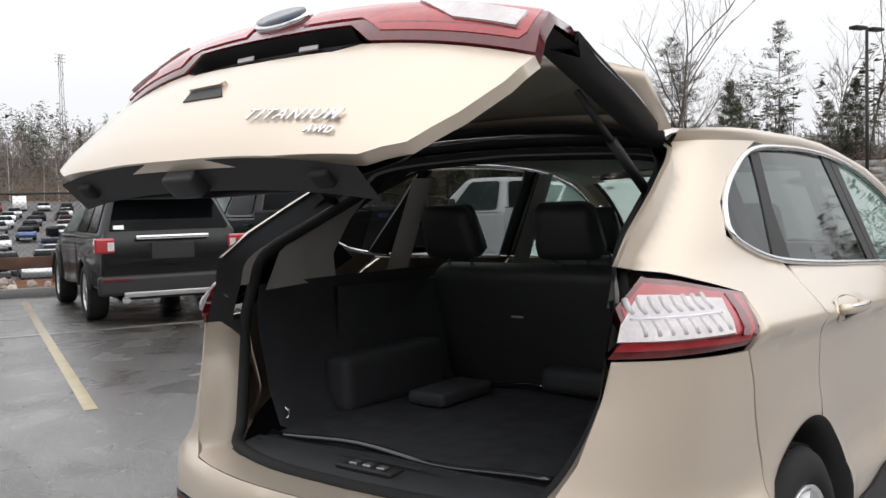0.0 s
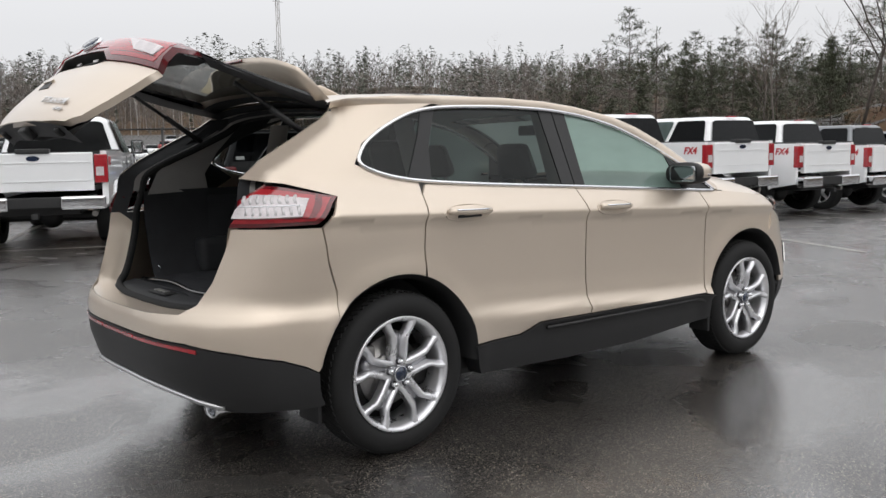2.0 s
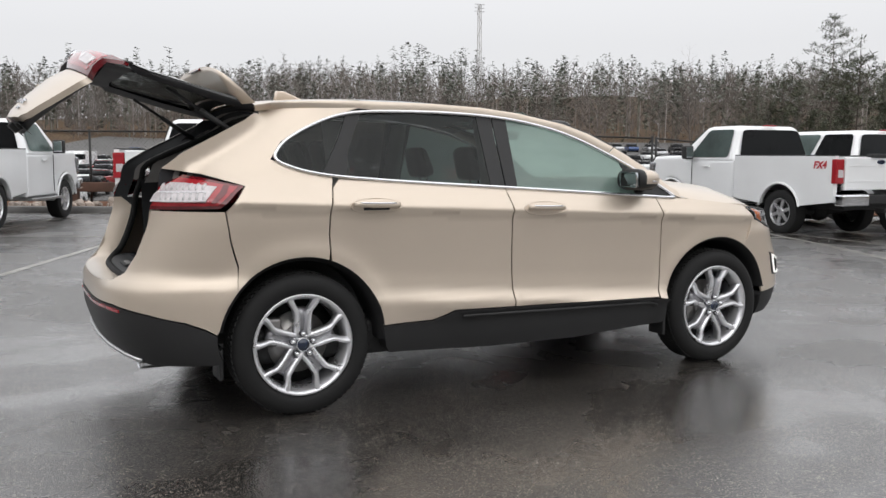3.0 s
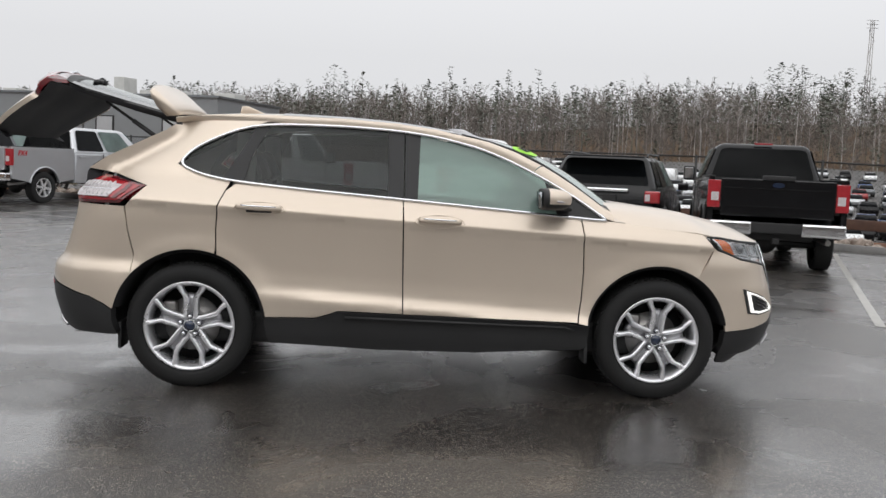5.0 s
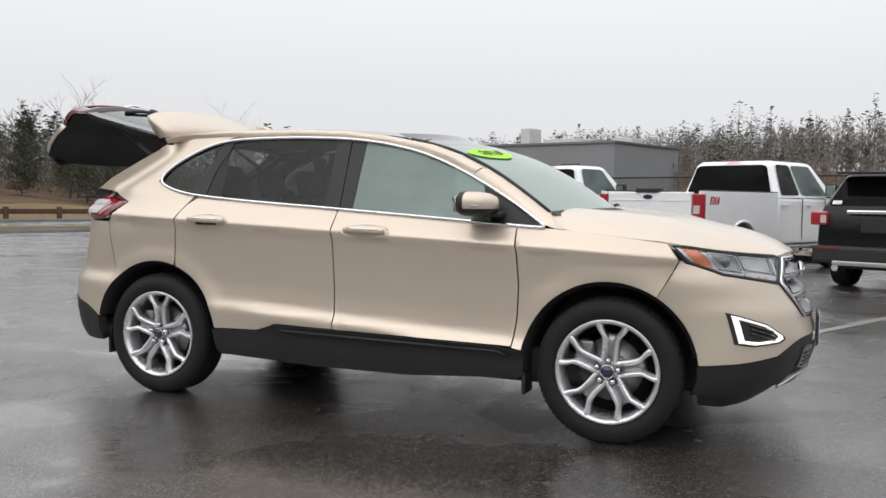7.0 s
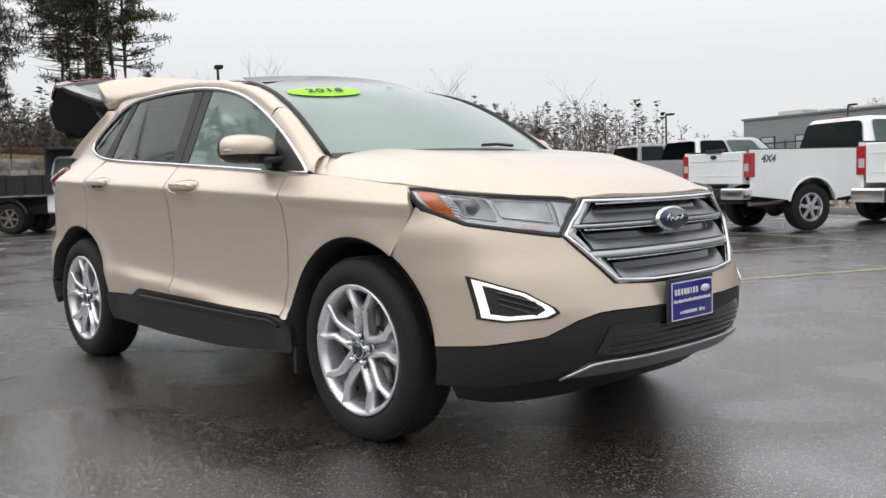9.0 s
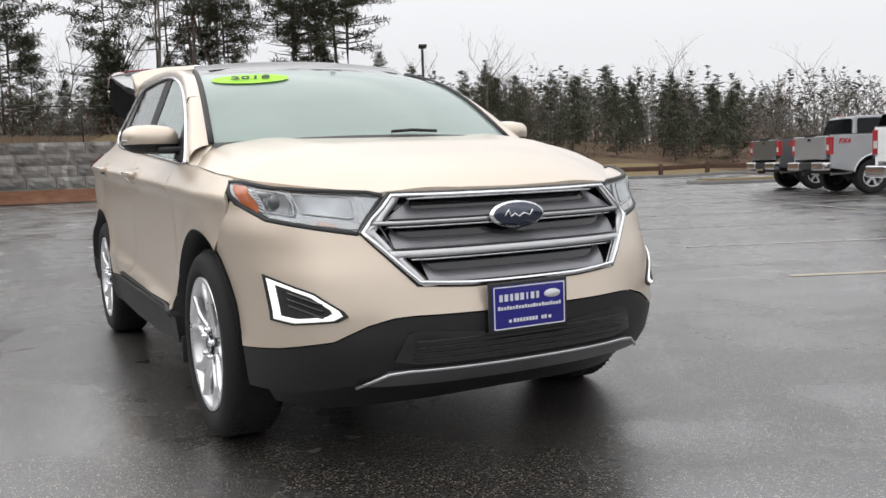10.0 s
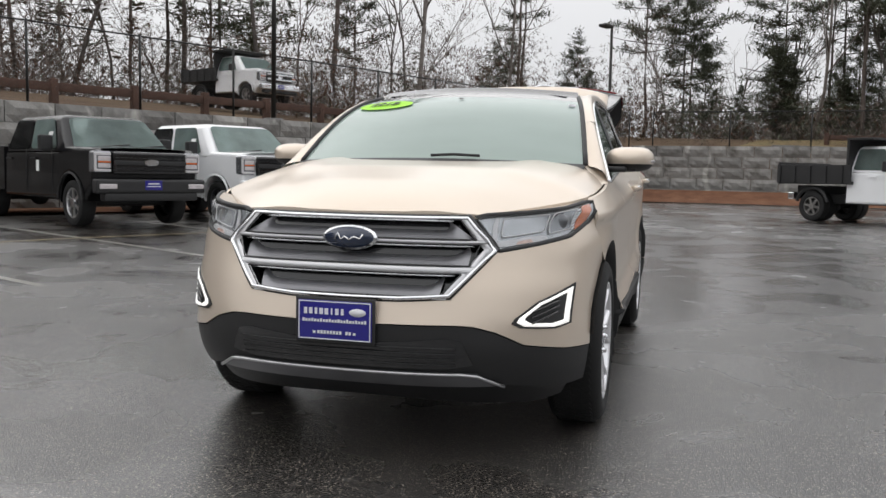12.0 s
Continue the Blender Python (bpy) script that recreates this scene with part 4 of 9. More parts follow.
    wrap_panel("amber_spot", [at(0.64, 0.10), at(0.78, 0.11), at(0.76, 0.20), at(0.66, 0.20)], front_place(-0.001), M_PALEAMBER, hl, 1, step=0.02, lip=0.003)
    # painted shoulder between bonnet edge and lamp
    bm = bmesh.new()
    edge = [(2.205, 0.485), (2.10, 0.575), (1.95, 0.69), (1.80, 0.795)]
    loft(bm, [[Vector((x, sgn * y, hood_z(x, y) - 0.012)) for x, y in edge], [front_place(-0.004)(s * sgn, z + 0.004) for s, z in (fy(0.50, 0.966), fx(2.08, 0.985), fx(1.95, 0.998), fx(1.80, 1.020))]])
    part("lamp_shoulder", bm, M_PAINT, suv)
    wrap_panel("lamp_cover", HL, front_place(0.002), G_CLEAR, hl, 1, step=0.05, lip=0).visible_shadow = False
    # fog lamp pocket with a light frame
    FO = [(s * sgn, z) for s, z in (fx(1.985, 0.705), fx(2.05, 0.688), fy(0.72, 0.645), fy(0.645, 0.585), fy(0.635, 0.566), fy(0.665, 0.548), fx(2.12, 0.535), fx(2.03, 0.548))]
    fog = wrap_panel("fog_lamp", FO, front_place(0.005), M_PLASTIC, suv, 1, step=0.03, lip=0.012, label="black fog lamp pocket with bright light frame")
    cs, cz = np.mean([p[0] for p in FO]), np.mean([p[1] for p in FO])
    ring = lambda f: [(cs + (s - cs) * f, cz + (z - cz) * f) for s, z in densify(FO, 0.03)]
    bm = bmesh.new()
    loft(bm, [[front_place(0.008)(*p) for p in ring(0.88)], [front_place(0.012)(*p) for p in ring(0.84)], [front_place(0.012)(*p) for p in ring(0.70)], [front_place(0.006)(*p) for p in ring(0.66)]], closed=True)
    bmesh.ops.recalc_face_normals(bm, faces=bm.faces[:])
    part("light_frame", bm, M_DRL, fog, "lit white daytime light frame")
    for f in (-0.25, 0.05, 0.35):
        bm = bmesh.new()
        zz = cz + f * 0.07
        tube(bm, [front_place(0.010)(cs + d * sgn, zz + d * 0.3) for d in np.linspace(-0.07, 0.06, 5)], 0.005, 5)
        part("fog_slat", bm, M_GLOSSBLACK, fog)

# dealer plate (words of the trade name stay plain bars)
plate = bmesh.new()
box(plate, (0, 0, 0), (0.012, 0.325, 0.178), 0.006)
plate = part("front_plate", plate, M_PLASTIC, suv, "blue and white dealer plate in a black frame", m=Matrix.Translation((2.412, -0.022, 0.562)))
bm = bmesh.new()
box(bm, (0, 0, 0), (0.010, 0.302, 0.152), 0.004)
face = part("plate_face", bm, M_BLUEPLATE, plate, m=Matrix.Translation((2.417, -0.022, 0.562)))


def ink(parent, y, z, w, h, material, x=2.4235, name="plate_bar"):
    bm = bmesh.new()
    box(bm, (x, y, z), (0.0025, w, h))
    return part(name, bm, material, parent, smooth=False)


for y, z, w, h in ((0, 0.072, 0.290, 0.0035), (0, -0.072, 0.290, 0.0035), (0.145, 0, 0.0035, 0.142), (-0.145, 0, 0.0035, 0.142)):
    ink(face, -0.022 + y, 0.562 + z, w, h, M_WHITEINK, name="plate_border")
for i, w in enumerate((0.016, 0.017, 0.013, 0.019, 0.018, 0.007, 0.017, 0.013)):
    ink(face, -0.022 - 0.118 + i * 0.0215, 0.597, w * 0.80, 0.024, M_WHITEINK)
for i in range(22):
    ink(face, -0.022 - 0.126 + i * 0.012, 0.5605 + (0.0015 if i % 3 == 0 else 0.0), 0.0075 if i % 4 else 0.0095, 0.010 + (0.003 if i % 3 == 0 else 0.0), M_WHITEINK)
for i in range(11):
    if i != 8:
        ink(face, -0.022 - 0.064 + i * 0.0128, 0.516, 0.0085, 0.0125, M_WHITEINK)
for sgn in (-1, 1):
    ink(face, -0.022 + sgn * 0.082, 0.515, 0.010, 0.010, M_WHITEINK)
bm = bmesh.new()
cyl(bm, (2.4225, 0.072, 0.597), 0.034, 0.003, "x", 28)
bmesh.ops.scale(bm, vec=(1, 1, 0.45), verts=bm.verts[:], space=Matrix.Translation((0, 0, -0.597)))
part("plate_oval", bm, M_WHITEINK, face)

# ---- tail ----
R_ARC = [rx_(x, z) for x, z in arch(-XW, 172, 140, 6)]
rb = [ry_(0.0, 0.610), ry_(0.60, 0.608), ry_(0.80, 0.575), rx_(-2.02, 0.535), rx_(-1.93, 0.500), rx_(-1.878, 0.470)] + R_ARC[1:] + \
     [rx_(-1.763, 0.80), rx_(-1.798, 0.93), rx_(-1.820, 1.078), ry_(0.80, 1.082), ry_(0.712, 1.083), ry_(0.692, 0.98), ry_(0.660, 0.86), ry_(0.610, 0.765), ry_(0.54, 0.722), ry_(0.30, 0.708), ry_(0.0, 0.704)]
wrap_panel("rear_bumper", both(rb), rear_place(), M_PAINT, suv, -1, step=0.026)
rlow = [ry_(0.0, 0.36), ry_(0.45, 0.350), ry_(0.62, 0.315), ry_(0.75, 0.305), rx_(-1.98, 0.31), rx_(-1.84, 0.315), rx_(-1.872, 0.40), rx_(-1.874, 0.462), rx_(-1.93, 0.493), rx_(-2.02, 0.527), ry_(0.80, 0.567), ry_(0.60, 0.600), ry_(0.0, 0.602)]
wrap_panel("rear_lower_bumper", both(rlow), rear_place(0.006), M_PLASTIC, suv, -1, step=0.04, lip=0.06)
for a, b in ((-0.66, -0.20), (-0.19, 0.19), (0.20, 0.66)):
    st = [((math.copysign(ry_(abs(y), 0.588 + dz)[0], y)), 0.586 + dz - 0.022 * max(0, abs(y) - 0.55) / 0.25) for y, dz in [(y, 0.0075) for y in np.linspace(a, b, 7)] + [(y, -0.0075) for y in np.linspace(b, a, 7)]]
    wrap_panel("rear_reflector", st, rear_place(0.011), M_REDLENS, suv, -1, step=0.03, lip=0.008, label="thin red reflector strip")
bm = bmesh.new()
tube(bm, [rear_place(0.012)(math.copysign(ry_(abs(y), z)[0], y), z) for y, z in [(-0.70, 0.325), (-0.60, 0.345), (-0.45, 0.372), (-0.2, 0.380), (0.0, 0.382), (0.2, 0.380), (0.45, 0.372), (0.60, 0.345), (0.70, 0.325)]], 0.011, 8)
part("rear_trim_strip", bm, M_SATIN, suv)
for sgn in (-1, 1):
    bm = bmesh.new()
    for r0, r1 in ((0.047, 0.042),):
        loft(bm, [[(x, sgn * 0.545 + r * math.cos(a) * 1.25, 0.288 + r * math.sin(a) * 0.85) for a in np.linspace(0, 2 * math.pi, 25)[:-1]] for x, r in ((-1.95, r0), (-2.185, r0), (-2.20, (r0 + r1) / 2 + 0.002), (-2.185, r1), (-2.02, r1))], closed=True)
    bmesh.ops.recalc_face_normals(bm, faces=bm.faces[:])
    part("exhaust_tip", bm, M_CHROME, suv, "chrome oval exhaust tip")
    # tail lamp on the body
    TL = [(s * sgn, z) for s, z in (rx_(-1.705, 1.206), rx_(-1.84, 1.095), ry_(0.80, 1.090), ry_(0.704, 1.090), ry_(0.700, 1.20), ry_(0.706, 1.262), rx_(-1.97, 1.258), rx_(-1.90, 1.248))]
    lamp = wrap_panel("tail_lamp", TL, rear_place(0.004), M_DARKRED, suv, -1, step=0.035, lip=0.05, label="red and clear wrap-round tail lamp")
    red = [(s * sgn, z) for s, z in (rx_(-1.735, 1.203), rx_(-1.852, 1.110), ry_(0.80, 1.107), ry_(0.714, 1.107), ry_(0.711, 1.20), ry_(0.716, 1.248), rx_(-1.97, 1.245), rx_(-1.90, 1.234))]
    wrap_panel("red_lens", red, rear_place(0.009), M_REDLENS, lamp, -1, step=0.03, lip=0.01)
    clr = [(s * sgn, z) for s, z in (rx_(-1.835, 1.204), rx_(-1.905, 1.134), ry_(0.80, 1.130), ry_(0.720, 1.130), ry_(0.720, 1.165), ry_(0.722, 1.225), rx_(-1.97, 1.222), rx_(-1.93, 1.216))]
    cl = wrap_panel("clear_lens", clr, rear_place(0.015), M_CLEARLENS, lamp, -1, step=0.025, lip=0.01, label="clear ribbed lamp section")
    sa, sb = rx_(-1.895, 1.16)[0], ry_(0.748, 1.16)[0]
    for i in range(8):
        s0 = sa + (sb - sa) * (i + 0.5) / 8
        for zz in (1.138, 1.183):
            bm = bmesh.new()
            tube(bm, [rear_place(0.0072)(s0 * sgn, zz), rear_place(0.0084)((s0 + 0.002) * sgn, zz + 0.016), rear_place(0.0072)((s0 + 0.006) * sgn, zz + 0.032)], 0.0085, 8)
            part("lens_rib", bm, M_LENSRIB, cl)
    bm = bmesh.new()
    tube(bm, [rear_place(0.014)((sa + (sb - sa) * q / 8) * sgn, 1.1765) for q in range(9)], 0.004, 6)
    part("lens_divider", bm, M_WHITEINK, cl)
    mid = [(s * sgn, z) for s, z in (rx_(-1.775, 1.208), rx_(-1.80, 1.172), rx_(-1.862, 1.124), rx_(-1.885, 1.126), rx_(-1.83, 1.178), rx_(-1.80, 1.213))]
    wrap_panel("dark_lens", mid, rear_place(0.014), M_DARKRED, lamp, -1, step=0.02, lip=0.004)

# load sill, jamb and seal round the tailgate opening
def on_tail(y, z):
    p = rear_at(th_y(y, z, tail, N_R), z)
    return (p.x + 0.004, p.y - 0.004, z)


def on_pillar(x, z):
    return (x + 0.003, side_y(x, z) - 0.004, z)


SINK1 = [(0, 0.002), (0, 0.002), (0.022, 0.004), (0.034, 0.008), (0.036, 0.004), (0.032, 0), (0.030, 0), (0.032, 0), (0.045, -0.01), (0.06, -0.02), (0.07, -0.03), (0.07, -0.035), (0.06, -0.04), (0.03, -0.045), (0, -0.045)]


def curve_through(pts, k=4):
    """A smooth run through the given points (Catmull-Rom)."""
    p = [np.array(q, float) for q in pts]
    p = [2 * p[0] - p[1]] + p + [2 * p[-1] - p[-2]]
    out = []
    for i in range(1, len(p) - 2):
        for j in range(k):
            t = j / k
            out.append(0.5 * (2 * p[i] + (p[i + 1] - p[i - 1]) * t + (2 * p[i - 1] - 5 * p[i] + 4 * p[i + 1] - p[i + 2]) * t ** 2 + (3 * p[i] - p[i - 1] - 3 * p[i + 1] + p[i + 2]) * t ** 3))
    return [tuple(float(c) for c in q) for q in out + [p[-2]]]


LOOP = [on_tail(y, z) for y, z in ((0.0, 0.704), (0.30, 0.708), (0.54, 0.722), (0.610, 0.765), (0.660, 0.86), (0.692, 0.98), (0.700, 1.09))] + \
       [(0.5 * on_tail(0.700, 1.20)[0] + 0.25 * (on_tail(0.700, 1.09)[0] - 2.085), 0.700, 1.20)] + [on_pillar(x, z) for x, z in ((-2.085, 1.292), (-1.98, 1.368), (-1.80, 1.462), (-1.64, 1.545))] + [(-1.57, 0.600, 1.605), (-1.56, 0.40, 1.632), (-1.555, 0.0, 1.645)]
SMOOTH = curve_through([(*a, *b) for a, b in zip(LOOP, SINK1)])
LOOP, SINK1 = [q[:3] for q in SMOOTH], [q[3:] for q in SMOOTH]


def whole(half, back=0.0, sink=None):
    """Both halves of the opening, pulled forward by back and inward by sink."""
    sink = sink or [(0, 0)] * len(half)
    right = [Vector((x + back, -(y - dy), z + dz)) for (x, y, z), (dy, dz) in zip(half, sink)]
    return right + [Vector((p.x, -p.y, p.z)) for p in reversed(right[1:-1])]


SINK2 = [(a * 1.35, b * 1.2) for a, b in SINK1]
l0, l1, l2 = whole(LOOP, 0.0), whole(LOOP, 0.075, SINK1), whole(LOOP, 0.14, SINK2)
kk = len(l0)
lowset = [j % kk for j in range(-14, 15)]
topset = list(range(14, kk - 13))
def seat_at(j, b):
    """Point of the opening's seat at b from the outer edge (0) to the inner lip (2)."""
    return l0[j].lerp(l1[j], b) if b <= 1 else l1[j].lerp(l2[j], b - 1)


def paint_to(j):
    """How far in the body colour reaches: the whole sill below, a narrow flank above."""
    d = min(j, kk - j)
    if d <= 6:
        return 2.0
    if d <= 16:
        s = (d - 6) / 10
        return 2.0 - 0.45 * s * s * (3 - 2 * s)
    return 1.55 * max(0.02, min(1.0, (25 - d) / 3))


def seat_rows(idx, lo, hi):
    return [[seat_at(j, lo(j) + (hi(j) - lo(j)) * s / 5) for j in idx] for s in range(6)]


sill_idx = [j % kk for j in range(-24, 25)]
side_r, side_l = list(range(6, 25)), list(range(kk - 24, kk - 5))
none_, full_, one_ = (lambda j: 0.0), (lambda j: 2.0), (lambda j: 1.0)
for nm, rows_, mt_ in (("load_sill", seat_rows(sill_idx, none_, paint_to), M_PAINT),
                       ("jamb_seat", seat_rows(side_r, paint_to, full_), M_LINER), ("jamb_seat", seat_rows(side_l, paint_to, full_), M_LINER),
                       ("tailgate_jamb", seat_rows(list(range(24, kk - 23)), none_, one_), M_LINER), ("jamb_trim", seat_rows(topset[14:-14], one_, full_), M_PILLAR)):
    bm = bmesh.new()
    loft(bm, rows_)
    bm.normal_update()
    if sum((f.calc_center_median() - Vector((-1.9, 0, 1.15))).dot(f.normal) for f in bm.faces) > 0:
        bmesh.ops.reverse_faces(bm, faces=bm.faces[:])
    part(nm, bm, mt_, suv)
bm = bmesh.new()
tube(bm, [p + Vector((0.0, 0, 0)) for p in whole(LOOP, 0.125, [(a * 1.22, b * 1.1 + 0.004) for a, b in SINK1])], 0.019, 8, closed=True)
part("tailgate_seal", bm, M_RUBBER, suv, "black rubber seal round the opening")


def inner_section(x):
    """Right half of the cargo space at x: from floor centre round to roof centre."""
    f = min(1.0, max(0.0, (x + 2.2) / 0.6))
    return [(x, 0.0, 0.735), (x, 0.45, 0.735), (x, 0.55 + 0.0 * f, 0.745), (x, 0.59 + 0.02 * f, 0.86), (x, 0.63 + 0.03 * f, 1.05), (x, 0.63 + 0.03 * f, 1.14), (x, 0.62 + 0.02 * f, 1.20)]


# lower cargo liner
lip2 = whole(LOOP, 0.14, SINK2)
bm = bmesh.new()
secs = []
for x in (-1.985, -1.9, -1.6, -1.3, -1.05):
    h = inner_section(x)
    secs.append([(a, -b, c) for a, b, c in reversed(h)] + [(a, b, c) for a, b, c in h[1:]])
loft(bm, secs)
part("cargo_liner", bm, M_LINER, suv, "black cargo side trim")
bm = bmesh.new()
secs = [[(x, y, 0.742 + 0.004 * math.sin(y * 9 + x * 5)) for y in np.linspace(-0.50, 0.50, 21)] for x in np.linspace(-2.13, -1.06, 18)]
loft(bm, secs)
part("cargo_mat", bm, M_CARPET, suv, "black carpeted load floor")
bm = bmesh.new()
loft(bm, [[(-2.235, y, 0.713) for y in np.linspace(-0.50, 0.50, 9)], [(-2.21, y, 0.728) for y in np.linspace(-0.52, 0.52, 9)], [(-2.10, y, 0.746) for y in np.linspace(-0.52, 0.52, 9)], [(-2.09, y, 0.738) for y in np.linspace(-0.52, 0.52, 9)]])
scuff = part("scuff_plate", bm, M_LINER, suv)
bm = bmesh.new()
box(bm, (-2.165, 0, 0.739), (0.06, 0.20, 0.012), 0.004)
catch = part("latch_cover", bm, M_PLASTIC, scuff)
for i in range(3):
    bm = bmesh.new()
    box(bm, (-2.165, -0.05 + i * 0.05, 0.747), (0.03, 0.028, 0.008), 0.003)
    part("latch_slot", bm, M_STEEL, catch)
bm = bmesh.new()
tube(bm, [(-1.06 - 0.06 * math.sin(y * 3 + 1.2), y, 0.755 + 0.012 * math.sin(y * 14)) for y in np.linspace(-0.52, 0.52, 15)], 0.012, 6)
part("mat_fold", bm, M_GLOSSBLACK, suv)
bm = bmesh.new()
tube(bm, [(-2.06 + 0.01 * math.sin(y * 11), y, 0.752 + 0.006 * math.sin(y * 9)) for y in np.linspace(-0.50, 0.50, 15)], 0.010, 6)
part("mat_edge", bm, M_GLOSSBLACK, suv, "turned-up shiny edge of the cargo mat")
bm = bmesh.new()
box(bm, (-1.12, -0.10, 0.80), (0.10, 0.34, 0.09), 0.03, seg=3)
part("net_pouch", bm, M_LINER, suv)
bm = bmesh.new()
box(bm, (-1.40, 0.30, 0.775), (0.30, 0.16, 0.05), 0.02, seg=3)
part("folded_cover", bm, M_LINER, suv, "folded black cargo cover")
for yy in (0.18, -0.33):
    bm = bmesh.new()
    box(bm, (-1.135, yy, 1.02), (0.01, 0.05, 0.008), 0.002)
    part("seat_lever", bm, M_SATIN, suv)
for sgn in (-1, 1):
    # moulded side boxes and hooks
    bm = bmesh.new()
    box(bm, (-1.45, sgn * 0.555, 0.83), (0.55, 0.13, 0.20), 0.04, seg=3)
    part("wheel_housing_trim", bm, M_LINER, suv)
    bm = bmesh.new()
    tube(bm, [(-1.95, sgn * 0.575, 0.80), (-1.95, sgn * 0.545, 0.79), (-1.95, sgn * 0.545, 0.765), (-1.95, sgn * 0.575, 0.755)], 0.005, 6)
    part("tie_hook", bm, M_CHROME, suv)
    # upper pillar trim above the belt
    bm = bmesh.new()
    loft(bm, [[(-1.97, sgn * 0.615, 1.18), (-1.91, sgn * 0.61, 1.30), (-1.74, sgn * 0.60, 1.42), (-1.57, sgn * 0.565, 1.52)],
              [(-1.60, sgn * 0.655, 1.19), (-1.62, sgn * 0.645, 1.28), (-1.55, sgn * 0.625, 1.40), (-1.45, sgn * 0.585, 1.52)]])
    part("pillar_trim", bm, M_PILLAR, suv, "grey inner pillar trim")
    bm = bmesh.new()
    loft(bm, [[(-1.62, sgn * 0.66, 1.16), (-0.3, sgn * 0.74, 1.12), (0.95, sgn * 0.80, 1.05)], [(-1.62, sgn * 0.63, 1.16), (-0.3, sgn * 0.70, 1.12), (0.95, sgn * 0.76, 1.05)], [(-1.60, sgn * 0.66, 0.5), (-0.3, sgn * 0.74, 0.45), (0.95, sgn * 0.80, 0.45)]])
    part("door_lining", bm, M_LINER, suv)
    # inner face of the roof side
    bm = bmesh.new()
    loft(bm, [[(x, sgn * (side_y(x, z) - 0.05), z + 0.005) for x, z in TRIM_TOP[3:10]], [(x, sgn * 0.52, roof_z(x, 0.52) - 0.045) for x, z in TRIM_TOP[3:10]]])
    part("roof_lining_edge", bm, M_HEADLINER, suv)
    for xb, z1 in ((-0.20, 1.58), (-1.15, 1.55)):
        bm = bmesh.new()
        loft(bm, [[(xb - 0.07, sgn * 0.77, 1.13), (xb - 0.06, sgn * 0.60, z1)], [(xb, sgn * 0.72, 1.13), (xb, sgn * 0.56, z1)], [(xb + 0.07, sgn * 0.77, 1.13), (xb + 0.06, sgn * 0.60, z1)]])
        part("inner_pillar", bm, M_HEADLINER, suv)
bm = bmesh.new()
loft(bm, [[(x, y, roof_z(x, y) - 0.045) for y in np.linspace(-0.53, 0.53, 9)] for x in np.linspace(-1.56, 0.10, 14)])
part("roof_lining", bm, M_HEADLINER, suv)
bm = bmesh.new()
box(bm, (-1.40, 0, 1.627), (0.16, 0.10, 0.012), 0.004)
part("cargo_lamp", bm, M_CLEARLENS, suv)


def seat(name, y, x, w, tilt, zb, material, back_h=0.62, squab=True):
    """Seat with cushion, backrest and headrest."""
    rot = Matrix.Rotation(radians(tilt), 3, "Y")
    root = None
    bm = bmesh.new()
    box(bm, (0, 0, back_h / 2), (0.13, w, back_h), 0.045, seg=3, taper=(0.8, 0.90))
    root = part(name, bm, material, suv, m=Matrix.Translation((x, y, zb)) @ rot.to_4x4())
    if squab:
        bm = bmesh.new()
        box(bm, (x + 0.25, y, zb - 0.02), (0.52, w, 0.15), 0.05, seg=3)
        part("cushion", bm, material, root)
    hs = (0.0,) if w < 0.8 else (-0.50, -0.05, 0.46)
    for dy in hs:
        bm = bmesh.new()
        box(bm, (0, 0, 0), (0.11, 0.27, 0.21), 0.05, seg=3, taper=(0.8, 0.86))
        part("headrest", bm, material, root, m=Matrix.Translation(Vector((x, y + dy, zb)) + rot @ Vector((-0.005, 0, back_h + 0.145))) @ rot.to_4x4())
        for e in (-0.055, 0.055):
            bm = bmesh.new()
            cyl(bm, (0, 0, 0), 0.007, 0.14, "z", 8)
            part("headrest_post", bm, M_CHROME, root, m=Matrix.Translation(Vector((x, y + dy + e, zb)) + rot @ Vector((0, 0, back_h + 0.03))) @ rot.to_4x4())


seat("rear_seat", 0.0, -0.86, 1.28, -20, 0.55, M_SEAT, 0.70)
seat("front_seat", -0.37, 0.10, 0.52, -18, 0.55, M_SEATF, 0.66)
seat("front_seat", 0.37, 0.10, 0.52, -18, 0.55, M_SEATF, 0.66)
bm = bmesh.new()
loft(bm, [[(x, y, z) for y in np.linspace(-0.74, 0.74, 9)] for x, z in ((0.62, 0.70), (0.66, 1.02), (0.72, 1.09), (0.95, 1.12), (1.18, 1.13))])
part("dashboard", bm, M_LINER, suv)
bm = bmesh.new()
rw = Matrix.Translation((0.50, 0.37, 1.02)) @ Matrix.Rotation(radians(-62), 4, "Y")
tube(bm, [rw @ Vector((0.185 * math.cos(a), 0.185 * math.sin(a), 0)) for a in np.linspace(0, 2 * math.pi, 33)[:-1]], 0.016, 8, closed=True)
sw = part("steering_wheel", bm, M_LINER, suv)
bm = bmesh.new()
box(bm, (0, 0, 0), (0.12, 0.14, 0.04), 0.02)
box(bm, (0, 0, -0.005), (0.05, 0.36, 0.02), 0.008)
part("wheel_hub", bm, M_LINER, sw, m=rw)
bm = bmesh.new()
box(bm, (0.36, 0.0, 1.50), (0.03, 0.24, 0.065), 0.02, seg=3)
part("inside_mirror", bm, M_LINER, suv)
bm = bmesh.new()
box(bm, (0.37, 0.0, 0.56), (1.2, 0.26, 0.42), 0.05, seg=3)
part("centre_console", bm, M_LINER, suv)
bm = bmesh.new()
box(bm, (-0.12, 0, 0.36), (3.2, 1.62, 0.20), 0.04)
